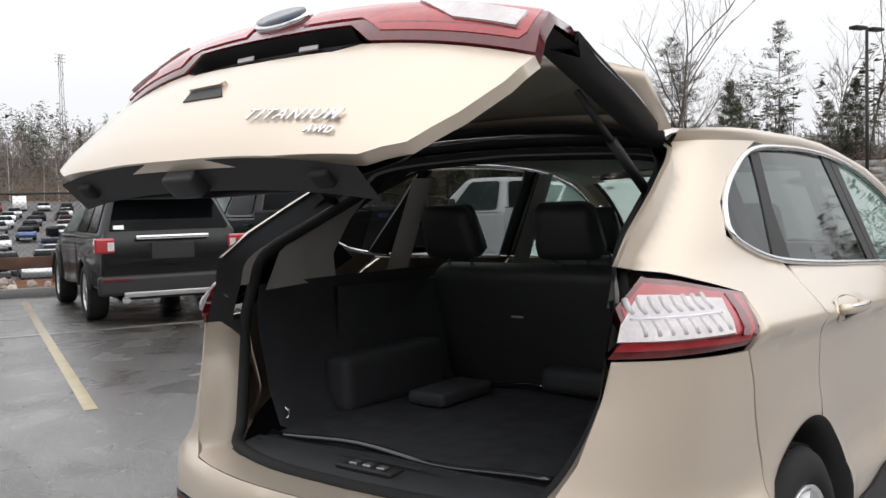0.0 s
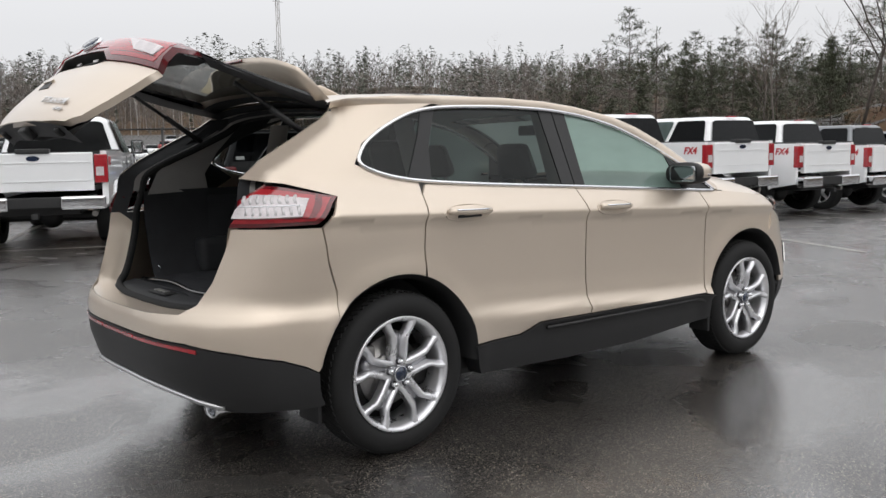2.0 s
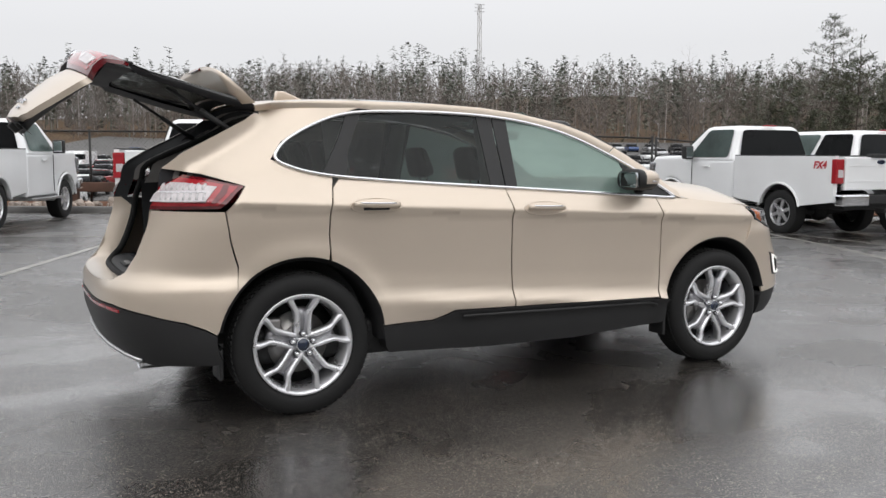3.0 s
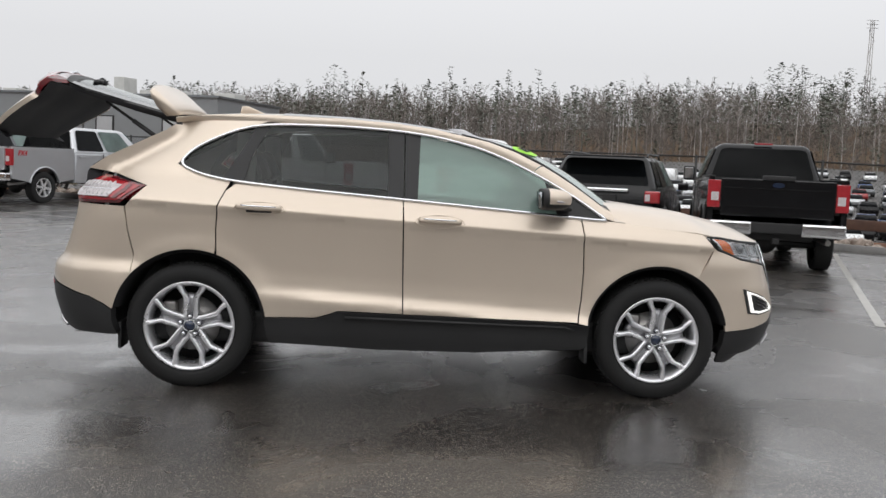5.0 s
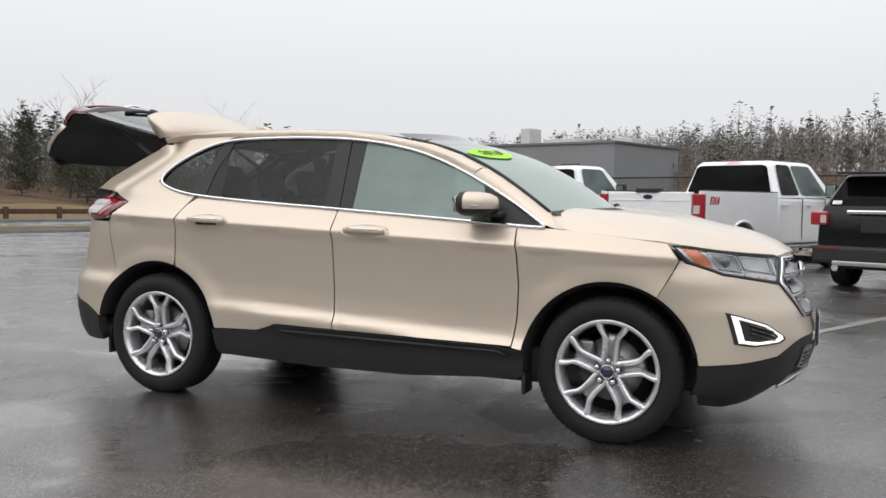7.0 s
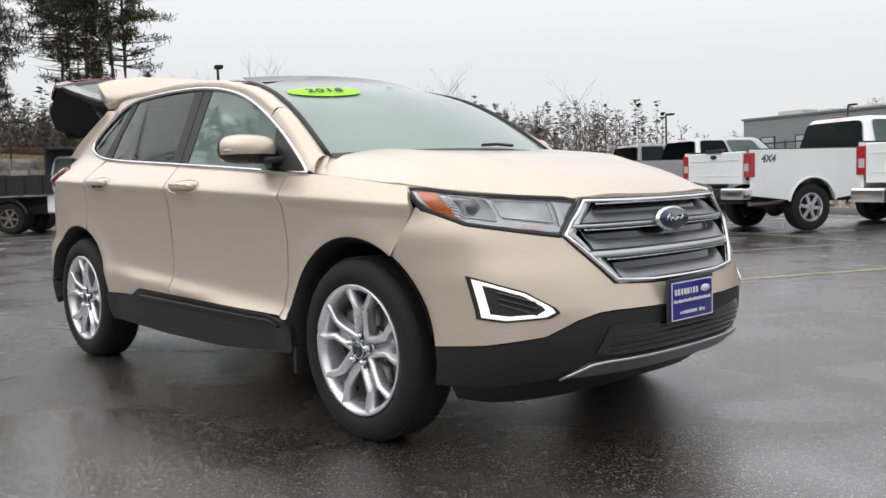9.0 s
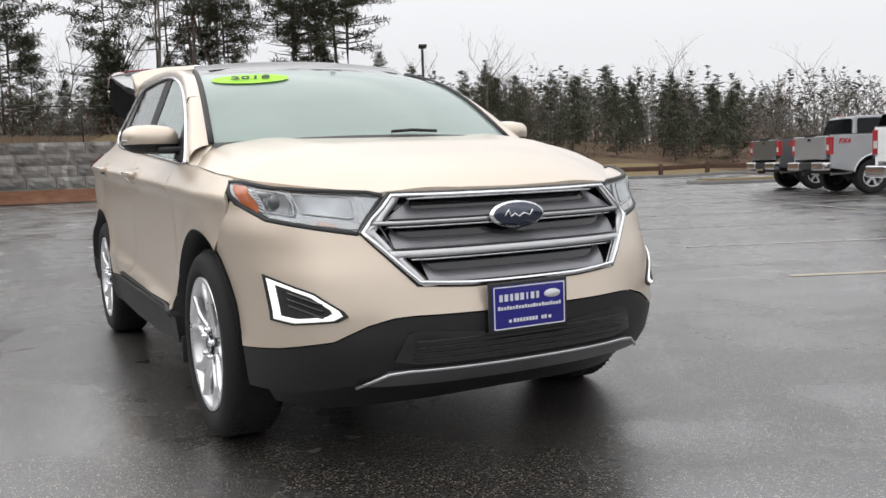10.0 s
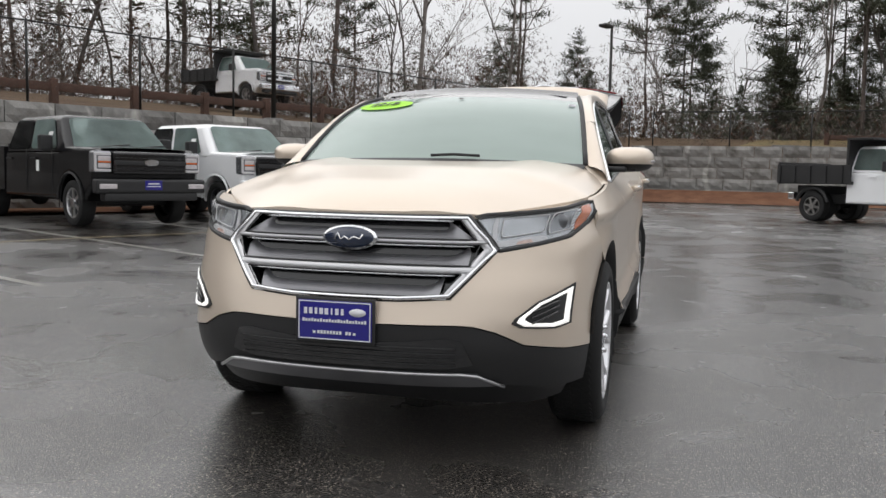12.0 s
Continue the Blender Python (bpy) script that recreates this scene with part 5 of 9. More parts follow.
box(bm, (1.55, 0, 0.50), (1.1, 1.05, 0.55), 0.05)
box(bm, (-1.65, 0, 0.52), (0.95, 1.00, 0.40), 0.05)
box(bm, (-2.05, 0, 0.50), (0.30, 1.35, 0.34), 0.05)
part("underbody", bm, M_PLASTIC, suv)
for sgn in (-1, 1):
    bm = bmesh.new()
    box(bm, (-1.845, sgn * 0.80, 0.30), (0.02, 0.16, 0.16), 0.004)
    part("mud_flap", bm, M_PLASTIC, suv)
    bm = bmesh.new()
    box(bm, (0.985, sgn * 0.86, 0.28), (0.02, 0.14, 0.12), 0.004)
    part("mud_flap", bm, M_PLASTIC, suv)
bm = bmesh.new()
prism(bm, [(-1.30, roof_z(-1.3, 0) - 0.004), (-1.285, roof_z(-1.3, 0) + 0.060), (-1.24, roof_z(-1.2, 0) + 0.056), (-1.14, roof_z(-1.1, 0) + 0.012), (-1.10, roof_z(-1.1, 0) - 0.004)], -0.022, 0.022, "y", 0.010)
part("aerial_fin", bm, M_PAINT, suv, "shark-fin aerial")


# ---- wheels ----
def build_wheel():
    """Alloy wheel with twin spokes; its axis is y and its outer face looks to -y."""
    hub = empty("wheel")
    bm = bmesh.new()
    prof = [(0.262, -0.085), (0.275, -0.108), (0.30, -0.120), (0.335, -0.118), (0.360, -0.104), (0.371, -0.085), (0.375, -0.05), (0.3755, 0.0), (0.375, 0.05), (0.371, 0.085), (0.360, 0.104), (0.335, 0.118), (0.30, 0.120), (0.262, 0.085)]
    loft(bm, [[(r * math.cos(a), y, r * math.sin(a)) for r, y in prof] for a in np.linspace(0, 2 * math.pi, 73)])
    bmesh.ops.remove_doubles(bm, verts=bm.verts[:], dist=1e-5)
    bmesh.ops.recalc_face_normals(bm, faces=bm.faces[:])
    tyre = part("tyre", bm, M_RUBBER, hub)
    bm = bmesh.new()
    for k in range(72):
        a = 2 * math.pi * k / 72
        for y, tw in ((-0.062, 0.5), (-0.022, -0.3), (0.022, 0.3), (0.062, -0.5)):
            box(bm, (0.3745 * math.cos(a + y), y, 0.3765 * math.sin(a + y)), (0.006, 0.036, 0.022), rot=Matrix.Rotation(-(a + y), 3, "Y") @ Matrix.Rotation(tw, 3, "X"))
    part("tread", bm, M_RUBBER, tyre, smooth=False)
    bm = bmesh.new()
    loft(bm, [[(r * math.cos(a), y, r * math.sin(a)) for r, y in ((0.268, -0.100), (0.270, -0.112), (0.262, -0.114), (0.250, -0.104), (0.238, -0.07), (0.235, 0.08), (0.262, 0.10))] for a in np.linspace(0, 2 * math.pi, 65)])
    bmesh.ops.remove_doubles(bm, verts=bm.verts[:], dist=1e-5)
    bmesh.ops.recalc_face_normals(bm, faces=bm.faces[:])
    rim = part("rim", bm, M_ALLOY, hub)
    for k in range(5):
        base = math.pi / 2 + 2 * math.pi * k / 5
        q, t = Vector((math.cos(base), 0, math.sin(base))), Vector((-math.sin(base), 0, math.cos(base)))
        # twin ridges that run out side by side and splay at the rim
        for s in (-1, 1):
            bm = bmesh.new()
            rows = []
            for r, off, hw, yo in ((0.036, 0.030, 0.014, -0.080), (0.070, 0.0285, 0.0160, -0.088), (0.120, 0.0275, 0.0160, -0.095), (0.165, 0.0295, 0.0160, -0.099), (0.184, 0.0350, 0.0165, -0.102), (0.206, 0.0500, 0.0170, -0.105), (0.236, 0.0660, 0.0180, -0.107), (0.262, 0.0730, 0.0200, -0.107)):
                c = q * math.sqrt(r * r - min(off, r * 0.95) ** 2) + t * off * s
                a, b = (hw, hw * 0.45) if s > 0 else (hw * 0.45, hw)
                rows.append([c - t * hw + Vector((0, yo + 0.050, 0)), c - t * hw + Vector((0, yo + 0.010, 0)), c - t * b + Vector((0, yo, 0)), c + t * a * 0.45 + Vector((0, yo - 0.003, 0)) if s < 0 else c - t * b * 0.2 + Vector((0, yo - 0.003, 0)), c + t * a * 0.5 + Vector((0, yo, 0)), c + t * hw + Vector((0, yo + 0.010, 0)), c + t * hw + Vector((0, yo + 0.050, 0))])
            loft(bm, rows, closed=True)
            bmesh.ops.recalc_face_normals(bm, faces=bm.faces[:])
            part("spoke", bm, M_ALLOY, rim)
        # sunken web between the ridges
        bm = bmesh.new()
        rows = [[q * r - t * w + Vector((0, yo, 0)), q * r + Vector((0, yo + 0.006, 0)), q * r + t * w + Vector((0, yo, 0)), q * r + t * w + Vector((0, yo + 0.03, 0)), q * r - t * w + Vector((0, yo + 0.03, 0))] for r, w, yo in ((0.045, 0.026, -0.074), (0.10, 0.024, -0.074), (0.160, 0.026, -0.074), (0.182, 0.029, -0.066), (0.192, 0.026, -0.050))]
        loft(bm, rows, closed=True, caps=True)
        bmesh.ops.recalc_face_normals(bm, faces=bm.faces[:])
        part("spoke_web", bm, M_WEB, rim)
        bm = bmesh.new()
        cyl(bm, q * 0.0575 + Vector((0, -0.092, 0)), 0.0130, 0.026, "y", 6)
        bmesh.ops.create_uvsphere(bm, u_segments=10, v_segments=6, radius=0.0125, matrix=Matrix.Translation(q * 0.0575 + Vector((0, -0.104, 0))))
        part("wheel_nut", bm, M_CHROME, rim)
        bm = bmesh.new()
        cyl(bm, q * 0.0575 + Vector((0, -0.086, 0)), 0.0175, 0.008, "y", 16)
        part("nut_seat", bm, M_DARKALLOY, rim)
    bm = bmesh.new()
    cyl(bm, (0, -0.058, 0), 0.074, 0.046, "y", 40, r2=0.066)
    part("hub_disc", bm, M_ALLOY, rim)
    bm = bmesh.new()
    cyl(bm, (0, -0.094, 0), 0.034, 0.016, "y", 28, r2=0.032)
    cap = part("centre_cap", bm, M_OVAL, rim, "dark blue centre cap")
    bm = bmesh.new()
    tube(bm, [(0.034 * math.cos(a), -0.100, 0.034 * math.sin(a)) for a in np.linspace(0, 2 * math.pi, 25)[:-1]], 0.003, 5, closed=True)
    part("cap_ring", bm, M_CHROME, cap)
    bm = bmesh.new()
    cyl(bm, (0, 0.01, 0), 0.165, 0.024, "y", 48)
    cyl(bm, (0, 0.0, 0), 0.09, 0.05, "y", 32)
    part("brake_disc", bm, M_STEEL, hub)
    bm = bmesh.new()
    box(bm, (-0.135, 0.0, 0.06), (0.08, 0.07, 0.15), 0.015)
    part("brake_caliper", bm, M_STEEL, hub)
    bm = bmesh.new()
    cyl(bm, (0, 0.07, 0), 0.237, 0.01, "y", 40)
    part("wheel_back", bm, M_PLASTIC, hub)
    return hub


w0 = build_wheel()
w0.parent = suv
w0.matrix_basis = pose(-XW, -0.812, 0.375, 0, 1, 0)
for x, y, spin, turn in ((XW, -0.812, 5, 0), (-XW, 0.812, 50, 180), (XW, 0.812, 12, 180)):
    wc = copy_thing(w0, pose(x, y, 0.375, 0, spin, turn))
    wc.parent = suv

# ---- raised tailgate: built shut, then swung up about its hinge ----
HINGE, SWING = Vector((-1.535, 0, 1.648)), 45.0
gate = empty("tailgate")
gate.parent = suv
gate["label"] = "raised champagne tailgate with dark rear window"


def gate_place(off=0.0):
    """Outer skin of the shut tailgate from half-width and height."""
    def put(y, z):
        f = min(1.0, abs(y) / 0.80)
        xe = lerp(z, [0.70, 0.76, 0.85, 1.00, 1.085, 1.13, 1.20, 1.25, 1.28, 1.30, 1.60], [-2.325, -2.345, -2.347, -2.335, -2.315, -2.335, -2.330, -2.295, -2.22, -2.17, -1.64])
        return Vector((xe + 0.15 * f ** 2.6 - off, y, z))
    return put


def gate_panel(name, outline, material, off=0.0, lip=0.02, step=0.04, label="", parent=None):
    bm = panel(outline, gate_place(off), step, 0)
    bm.normal_update()
    if sum(f.normal.x for f in bm.faces) > 0:
        bmesh.ops.reverse_faces(bm, faces=bm.faces[:])
    add_lip(bm, lip, Vector((1, 0, 0)))
    return part(name, bm, material, parent or gate, label, m=SWING_M)


SWING_M = Matrix.Translation(HINGE) @ Matrix.Rotation(radians(SWING), 4, "Y") @ Matrix.Translation(-HINGE)
skin = both([(0, 0.715), (0.30, 0.718), (0.50, 0.735), (0.585, 0.775), (0.645, 0.87), (0.685, 0.98), (0.695, 1.085), (0.30, 1.085), (0.24, 1.055), (0.0, 1.05)])
gate_panel("gate_skin", skin, M_PAINT, lip=0.03)
# number plate recess, light bar, emblem
gate_panel("plate_recess", both([(0, 1.06), (0.235, 1.06), (0.295, 1.09), (0.26, 1.125), (0, 1.125)]), M_PLASTIC, off=-0.045, lip=-0.045)
bar = gate_panel("light_bar", both([(0, 1.128), (0.26, 1.128), (0.32, 1.09), (0.696, 1.09), (0.69, 1.20), (0.675, 1.272), (0.45, 1.262), (0, 1.268)]), M_DARKRED, off=0.003, lip=0.03, label="full-width red tail lamp bar")
for sgn in (-1, 1):
    gate_panel("red_lens", [(sgn * a, b) for a, b in ((0.10, 1.150), (0.28, 1.150), (0.345, 1.110), (0.66, 1.110), (0.675, 1.125), (0.675, 1.205), (0.66, 1.235), (0.10, 1.225))], M_REDLENS, off=0.006, lip=0.006, step=0.03, parent=bar)
    gate_panel("clear_lens", [(sgn * a, b) for a, b in ((0.515, 1.140), (0.652, 1.132), (0.655, 1.185), (0.40, 1.206))], M_CLEARLENS, off=0.011, lip=0.008, step=0.03, parent=bar)
for sgn in (-1, 1):
    gate_panel("plate_lamp", [(sgn * a, b) for a, b in ((0.08, 1.112), (0.14, 1.112), (0.14, 1.122), (0.08, 1.122))], M_CLEARLENS, off=-0.03, lip=0.004)
bm = bmesh.new()
cyl(bm, (0, 0, 0), 0.075, 0.016, "x", 36)
bmesh.ops.scale(bm, vec=(1, 1.25, 0.55), verts=bm.verts[:])
gb = part("oval_badge", bm, M_CHROME, gate, m=SWING_M @ Matrix.Translation((-2.338, 0, 1.195)) @ Matrix.Rotation(radians(4), 4, "Y"))
bm = bmesh.new()
cyl(bm, (0, 0, 0), 0.066, 0.020, "x", 36)
bmesh.ops.scale(bm, vec=(1, 1.25, 0.52), verts=bm.verts[:])
part("badge_face", bm, M_OVAL, gb, m=SWING_M @ Matrix.Translation((-2.340, 0, 1.195)) @ Matrix.Rotation(radians(4), 4, "Y"))
# keyhole-like grip pocket
gate_panel("grip_pocket", [(-0.02, 0.905), (0.12, 0.905), (0.13, 0.945), (0.02, 0.948)], M_PLASTIC, off=0.003, lip=0.004, step=0.03)
gate_panel("grip_rim", [(0.02, 0.948), (0.13, 0.945), (0.135, 0.958), (0.01, 0.960)], M_PAINT, off=0.010, lip=0.01, step=0.03)
# rear window, frame and spoiler
gate_panel("rear_window", both([(0, 1.29), (0.60, 1.30), (0.56, 1.50), (0.52, 1.575), (0, 1.60)]), G_DARK, off=0.002, lip=0)
gate_panel("window_frame", [(0.60, 1.285), (0.685, 1.28), (0.655, 1.45), (0.60, 1.60), (0.52, 1.60), (0.56, 1.50)], M_GLOSSBLACK, off=0.004, lip=0.03)
gate_panel("window_frame", [(-0.60, 1.285), (-0.685, 1.28), (-0.655, 1.45), (-0.60, 1.60), (-0.52, 1.60), (-0.56, 1.50)], M_GLOSSBLACK, off=0.004, lip=0.03)
gate_panel("wiper_seat", both([(0, 1.268), (0.675, 1.274), (0.67, 1.292), (0, 1.292)]), M_PLASTIC, off=0.006, lip=0.02)
bm = bmesh.new()
rows = []
for y in np.linspace(-0.62, 0.62, 15):
    e = 1 - 0.25 * (abs(y) / 0.62) ** 4
    x1 = -1.84 * e - 1.60 * (1 - e)
    zt = -0.042 * (abs(y) / 0.62) ** 2.4
    rows.append([(-1.555, y, 1.652 + zt), (-1.66, y, 1.650 + zt), (x1 + 0.02, y, 1.640 + zt), (x1, y, 1.628 + zt), (x1 + 0.03, y, 1.612 + zt), (-1.68, y, 1.592 + zt), (-1.60, y, 1.595 + zt)])
loft(bm, rows, closed=True, caps=True)
bmesh.ops.recalc_face_normals(bm, faces=bm.faces[:])
spo = part("spoiler", bm, M_PAINT, gate, m=SWING_M)
bm = bmesh.new()
box(bm, (-1.835, 0, 1.618), (0.008, 0.30, 0.014), 0.003)
part("brake_light", bm, M_DARKRED, spo, m=SWING_M)
bm = bmesh.new()
tube(bm, [gate_place(0.03)(0.0, 1.315), gate_place(0.035)(-0.18, 1.33), gate_place(0.02)(-0.36, 1.335)], 0.012, 6)
box(bm, gate_place(0.02)(0.0, 1.31), (0.05, 0.07, 0.05), 0.015)
part("rear_wiper", bm, M_PLASTIC, gate, m=SWING_M)
# inner lining, thick enough to read as a closed box
bm = bmesh.new()


def gate_in(y, z, d):
    p = gate_place(0)(y, z)
    return p + Vector((d, 0, -0.004))


rows = []
for z, w in ((0.722, 0.50), (0.76, 0.575), (0.87, 0.635), (0.98, 0.675), (1.09, 0.685), (1.20, 0.68), (1.285, 0.67)):
    rows.append([gate_in(y, z, 0.03 if i in (0, 10) else (0.10 + 0.02 * math.cos(y * 5))) for i, y in enumerate(np.linspace(-w, w, 11))])
loft(bm, rows)
rows0 = [[gate_in(y, 0.72 + dz, dd) for y in np.linspace(-0.5, 0.5, 11)] for dz, dd in ((0.0, 0.006), (0.003, 0.10))]
loft(bm, rows0)
part("gate_lining", bm, M_LINER, gate, "black moulded tailgate lining", m=SWING_M)
for sgn in (-1, 1):
    bm = bmesh.new()
    loft(bm, [[gate_in(sgn * y, z, 0.012) for y, z in ((0.69, 1.27), (0.66, 1.45), (0.605, 1.60))], [gate_in(sgn * (y - 0.02), z, 0.085) for y, z in ((0.69, 1.27), (0.66, 1.45), (0.605, 1.60))], [gate_in(sgn * (y - 0.13), z, 0.065) for y, z in ((0.70, 1.27), (0.68, 1.45), (0.645, 1.60))]])
    part("frame_lining", bm, M_LINER, gate, m=SWING_M)
    # gas strut from the body to the gate
    top = SWING_M @ Vector((-1.92, sgn * 0.575, 1.34))
    low_p = Vector((-1.66, sgn * 0.585, 1.46))
    bm = bmesh.new()
    tube(bm, [low_p, low_p.lerp(top, 0.55)], 0.014, 10)
    tube(bm, [low_p.lerp(top, 0.5), top], 0.009, 10)
    part("gas_strut", bm, M_PLASTIC, gate, "black power strut")
bm = bmesh.new()
loft(bm, [[gate_in(y, z, d) for y in np.linspace(-0.60, 0.60, 9)] for z, d in ((1.60, 0.0), (1.60, 0.05), (1.55, 0.06))])
part("gate_header", bm, M_LINER, gate, m=SWING_M)
for sgn in (-1, 1):
    bm = bmesh.new()
    box(bm, gate_in(sgn * 0.40, 0.725, 0.05), (0.04, 0.05, 0.04), 0.008)
    part("rubber_stop", bm, M_RUBBER, gate, m=SWING_M)
bm = bmesh.new()
box(bm, gate_in(0.0, 0.715, 0.06), (0.06, 0.10, 0.05), 0.01)
part("gate_lock", bm, M_PLASTIC, gate, m=SWING_M)
# raised letters on the skin
ga = gate_place(0.004)
for txt, size, y, z in (("TITANIUM", 0.043, -0.30, 0.815), ("AWD", 0.024, -0.395, 0.776)):
    c = ga(y, z)
    ex = (ga(y - 0.1, z) - ga(y + 0.1, z)).normalized()
    ey = (ga(y, z + 0.05) - ga(y, z - 0.05)).normalized()
    ez = ex.cross(ey).normalized()
    mt = Matrix((ex, ez.cross(ex), ez)).transposed().to_4x4()
    mt.translation = c
    letters(txt, size, SWING_M @ mt, M_CHROME, gate, 0.0025, "badge_lettering", shear=0.30, spacing=1.32, bold=0.0004)


# ---- the lot's own axes: u along the aisle, v across it ----
U, V = Vector((0.907, -0.42, 0)).normalized(), Vector((0.42, 0.907, 0)).normalized()


def uv(u, v, z=0.0):
    return U * u + V * v + Vector((0, 0, z))


def kerb_v(u):
    """The fence-side kerb bends away from the aisle past the black pickup."""
    return min(46.0, 14.6 + 0.50 * max(0.0, u - 6.0) + 0.9 * max(0.0, u - 22.0))


def terrace(u, v):
    """How deep a place lies behind the line of the retaining wall (its second leg turns along the lot's end)."""
    leg2 = -34.9 - 0.34 * (v + 14.8) - u
    return max(-17.0 - v, leg2 if v < -2 else leg2 - 1.6 * (v + 2))


def height(u, v):
    """Height of the ground."""
    p = uv(u, v)
    z = 0.010 * max(0.0, -p.y - 2.0) * smooth01(-2.0, -6.0, p.x) * smooth01(-30, -18, u)
    z = min(z, 0.10)
    # valley and hillside beyond the fence
    kv = kerb_v(u)
    w = v - kv - (min(kv, 17.6) - kv) * smooth01(70, 125, v) + 14.6
    z += lerp(w, [15.0, 17.5, 20, 30, 55, 95, 145, 200, 320, 900], [0, 0.10, -0.1, -2.0, -2.4, -1.0, 2.2, 8, 22, 27]) * (lambda f: f + (1 - f) * 0.52 * smooth01(70, 170, w))(smooth01(-120, -25, u)) * (1 - 0.9 * smooth01(20, 40, u) * smooth01(120, 70, w))
    # terrace above the retaining wall
    z += lerp(terrace(u, v), [0.0, 0.5, 20, 45, 900], [0.0, 2.42, 4.3, 5.6, 8.0]) * (1 - 0.75 * smooth01(-42, -70, u))
    # banks at both ends
    z += 5.0 * smooth01(0.3, 18, (p.x - 53.0) * 0.976 + (p.y - 19.5) * 0.22) * smooth01(60, 25, p.y)
    # the lot falls gently towards its far corner
    z -= 0.026 * min(30.0, max(0.0, p.x - 9.0)) * smooth01(-14, -4, v)
    z += 2.2 * smooth01(-46, -90, u)
    z += (5.0 * noise.noise((u * 0.014, v * 0.014, 3)) + 1.2 * noise.noise((u * 0.06, v * 0.06, 7))) * smooth01(180, 240, v)
    return z


def car_at(u, v, turn=0.0, z=None):
    """Pose of a vehicle whose rear stands at u, v and which looks along +v (turn in degrees, to its left)."""
    p = uv(u, v)
    a = math.degrees(math.atan2(V.y, V.x)) + turn
    return pose(p.x, p.y, height(u, v) if z is None else z, 0, 0, a)


# ---- other vehicles ----
CRISP[0] = True
def truck_wheel(r=0.41, rim_r=0.24, rim=M_ALLOY, w=0.28, spokes=6):
    hub = empty("wheel")
    bm = bmesh.new()
    prof = [(rim_r, -w * 0.40), (rim_r + 0.03, -w * 0.48), (r - 0.05, -w * 0.5), (r - 0.01, -w * 0.42), (r, -w * 0.2), (r, w * 0.2), (r - 0.01, w * 0.42), (r - 0.05, w * 0.5), (rim_r, w * 0.4)]
    loft(bm, [[(a_r * math.cos(a), y, a_r * math.sin(a)) for a_r, y in prof] for a in np.linspace(0, 2 * math.pi, 41)])
    bmesh.ops.remove_doubles(bm, verts=bm.verts[:], dist=1e-5)
    bmesh.ops.recalc_face_normals(bm, faces=bm.faces[:])
    part("tyre", bm, M_RUBBER, hub)
    bm = bmesh.new()
    loft(bm, [[(a_r * math.cos(a), y, a_r * math.sin(a)) for a_r, y in ((rim_r + 0.006, -w * 0.42), (rim_r - 0.012, -w * 0.42), (rim_r - 0.03, -w * 0.30), (rim_r - 0.035, w * 0.2))] for a in np.linspace(0, 2 * math.pi, 41)])
    bmesh.ops.recalc_face_normals(bm, faces=bm.faces[:])
    rm = part("rim", bm, rim, hub)
    for k in range(spokes):
        a = 2 * math.pi * k / spokes
        bm = bmesh.new()
        box(bm, (rim_r * 0.52, -w * 0.33, 0), (rim_r * 0.92, 0.03, 0.062), 0.008, taper=None)
        bmesh.ops.rotate(bm, cent=(0, 0, 0), matrix=Matrix.Rotation(a, 3, "Y"), verts=bm.verts[:])
        part("spoke", bm, rim, rm)
    bm = bmesh.new()
    cyl(bm, (0, -w * 0.34, 0), 0.07, 0.06, "y", 20)
    part("hub_cap", bm, rim, rm)
    bm = bmesh.new()
    cyl(bm, (0, -w * 0.10, 0), rim_r - 0.03, 0.02, "y", 28)
    part("brake_drum", bm, M_PLASTIC, hub)
    return hub


SPARE = {}


def put_wheels(root, spots, r, rim_r, rim, spokes):
    key = (r, rim_r, rim.name, spokes)
    if key not in SPARE:
        SPARE[key] = truck_wheel(r, rim_r, rim, spokes=spokes)
        first = SPARE[key]
    else:
        first = None
    for k, (x, y) in enumerate(spots):
        m = pose(x, y, r, 0, 17 * k + 9, 0 if y < 0 else 180)
        if first is not None and k == 0:
            first.parent, first.matrix_basis = root, m
        else:
            c = copy_thing(SPARE[key], m)
            c.parent = root


def quad(bm, pts, thick=0.006):
    """A thin pane through four or more corners."""
    vs = [bm.verts.new(p) for p in pts]
    f = bm.faces.new(vs)
    r = bmesh.ops.solidify(bm, geom=[f], thickness=thick)


def inset_quad(a, b, c, d, l, r, t, bt):
    """Corners of a pane within the four-sided field a b c d (a b low, d c high)."""
    a, b, c, d = map(Vector, (a, b, c, d))
    def at(s, h):
        return a.lerp(b, s).lerp(d.lerp(c, s), h)
    return [at(*p) for p in clipped([(l, bt), (r, bt), (r, t), (l, t)], 0.11)]


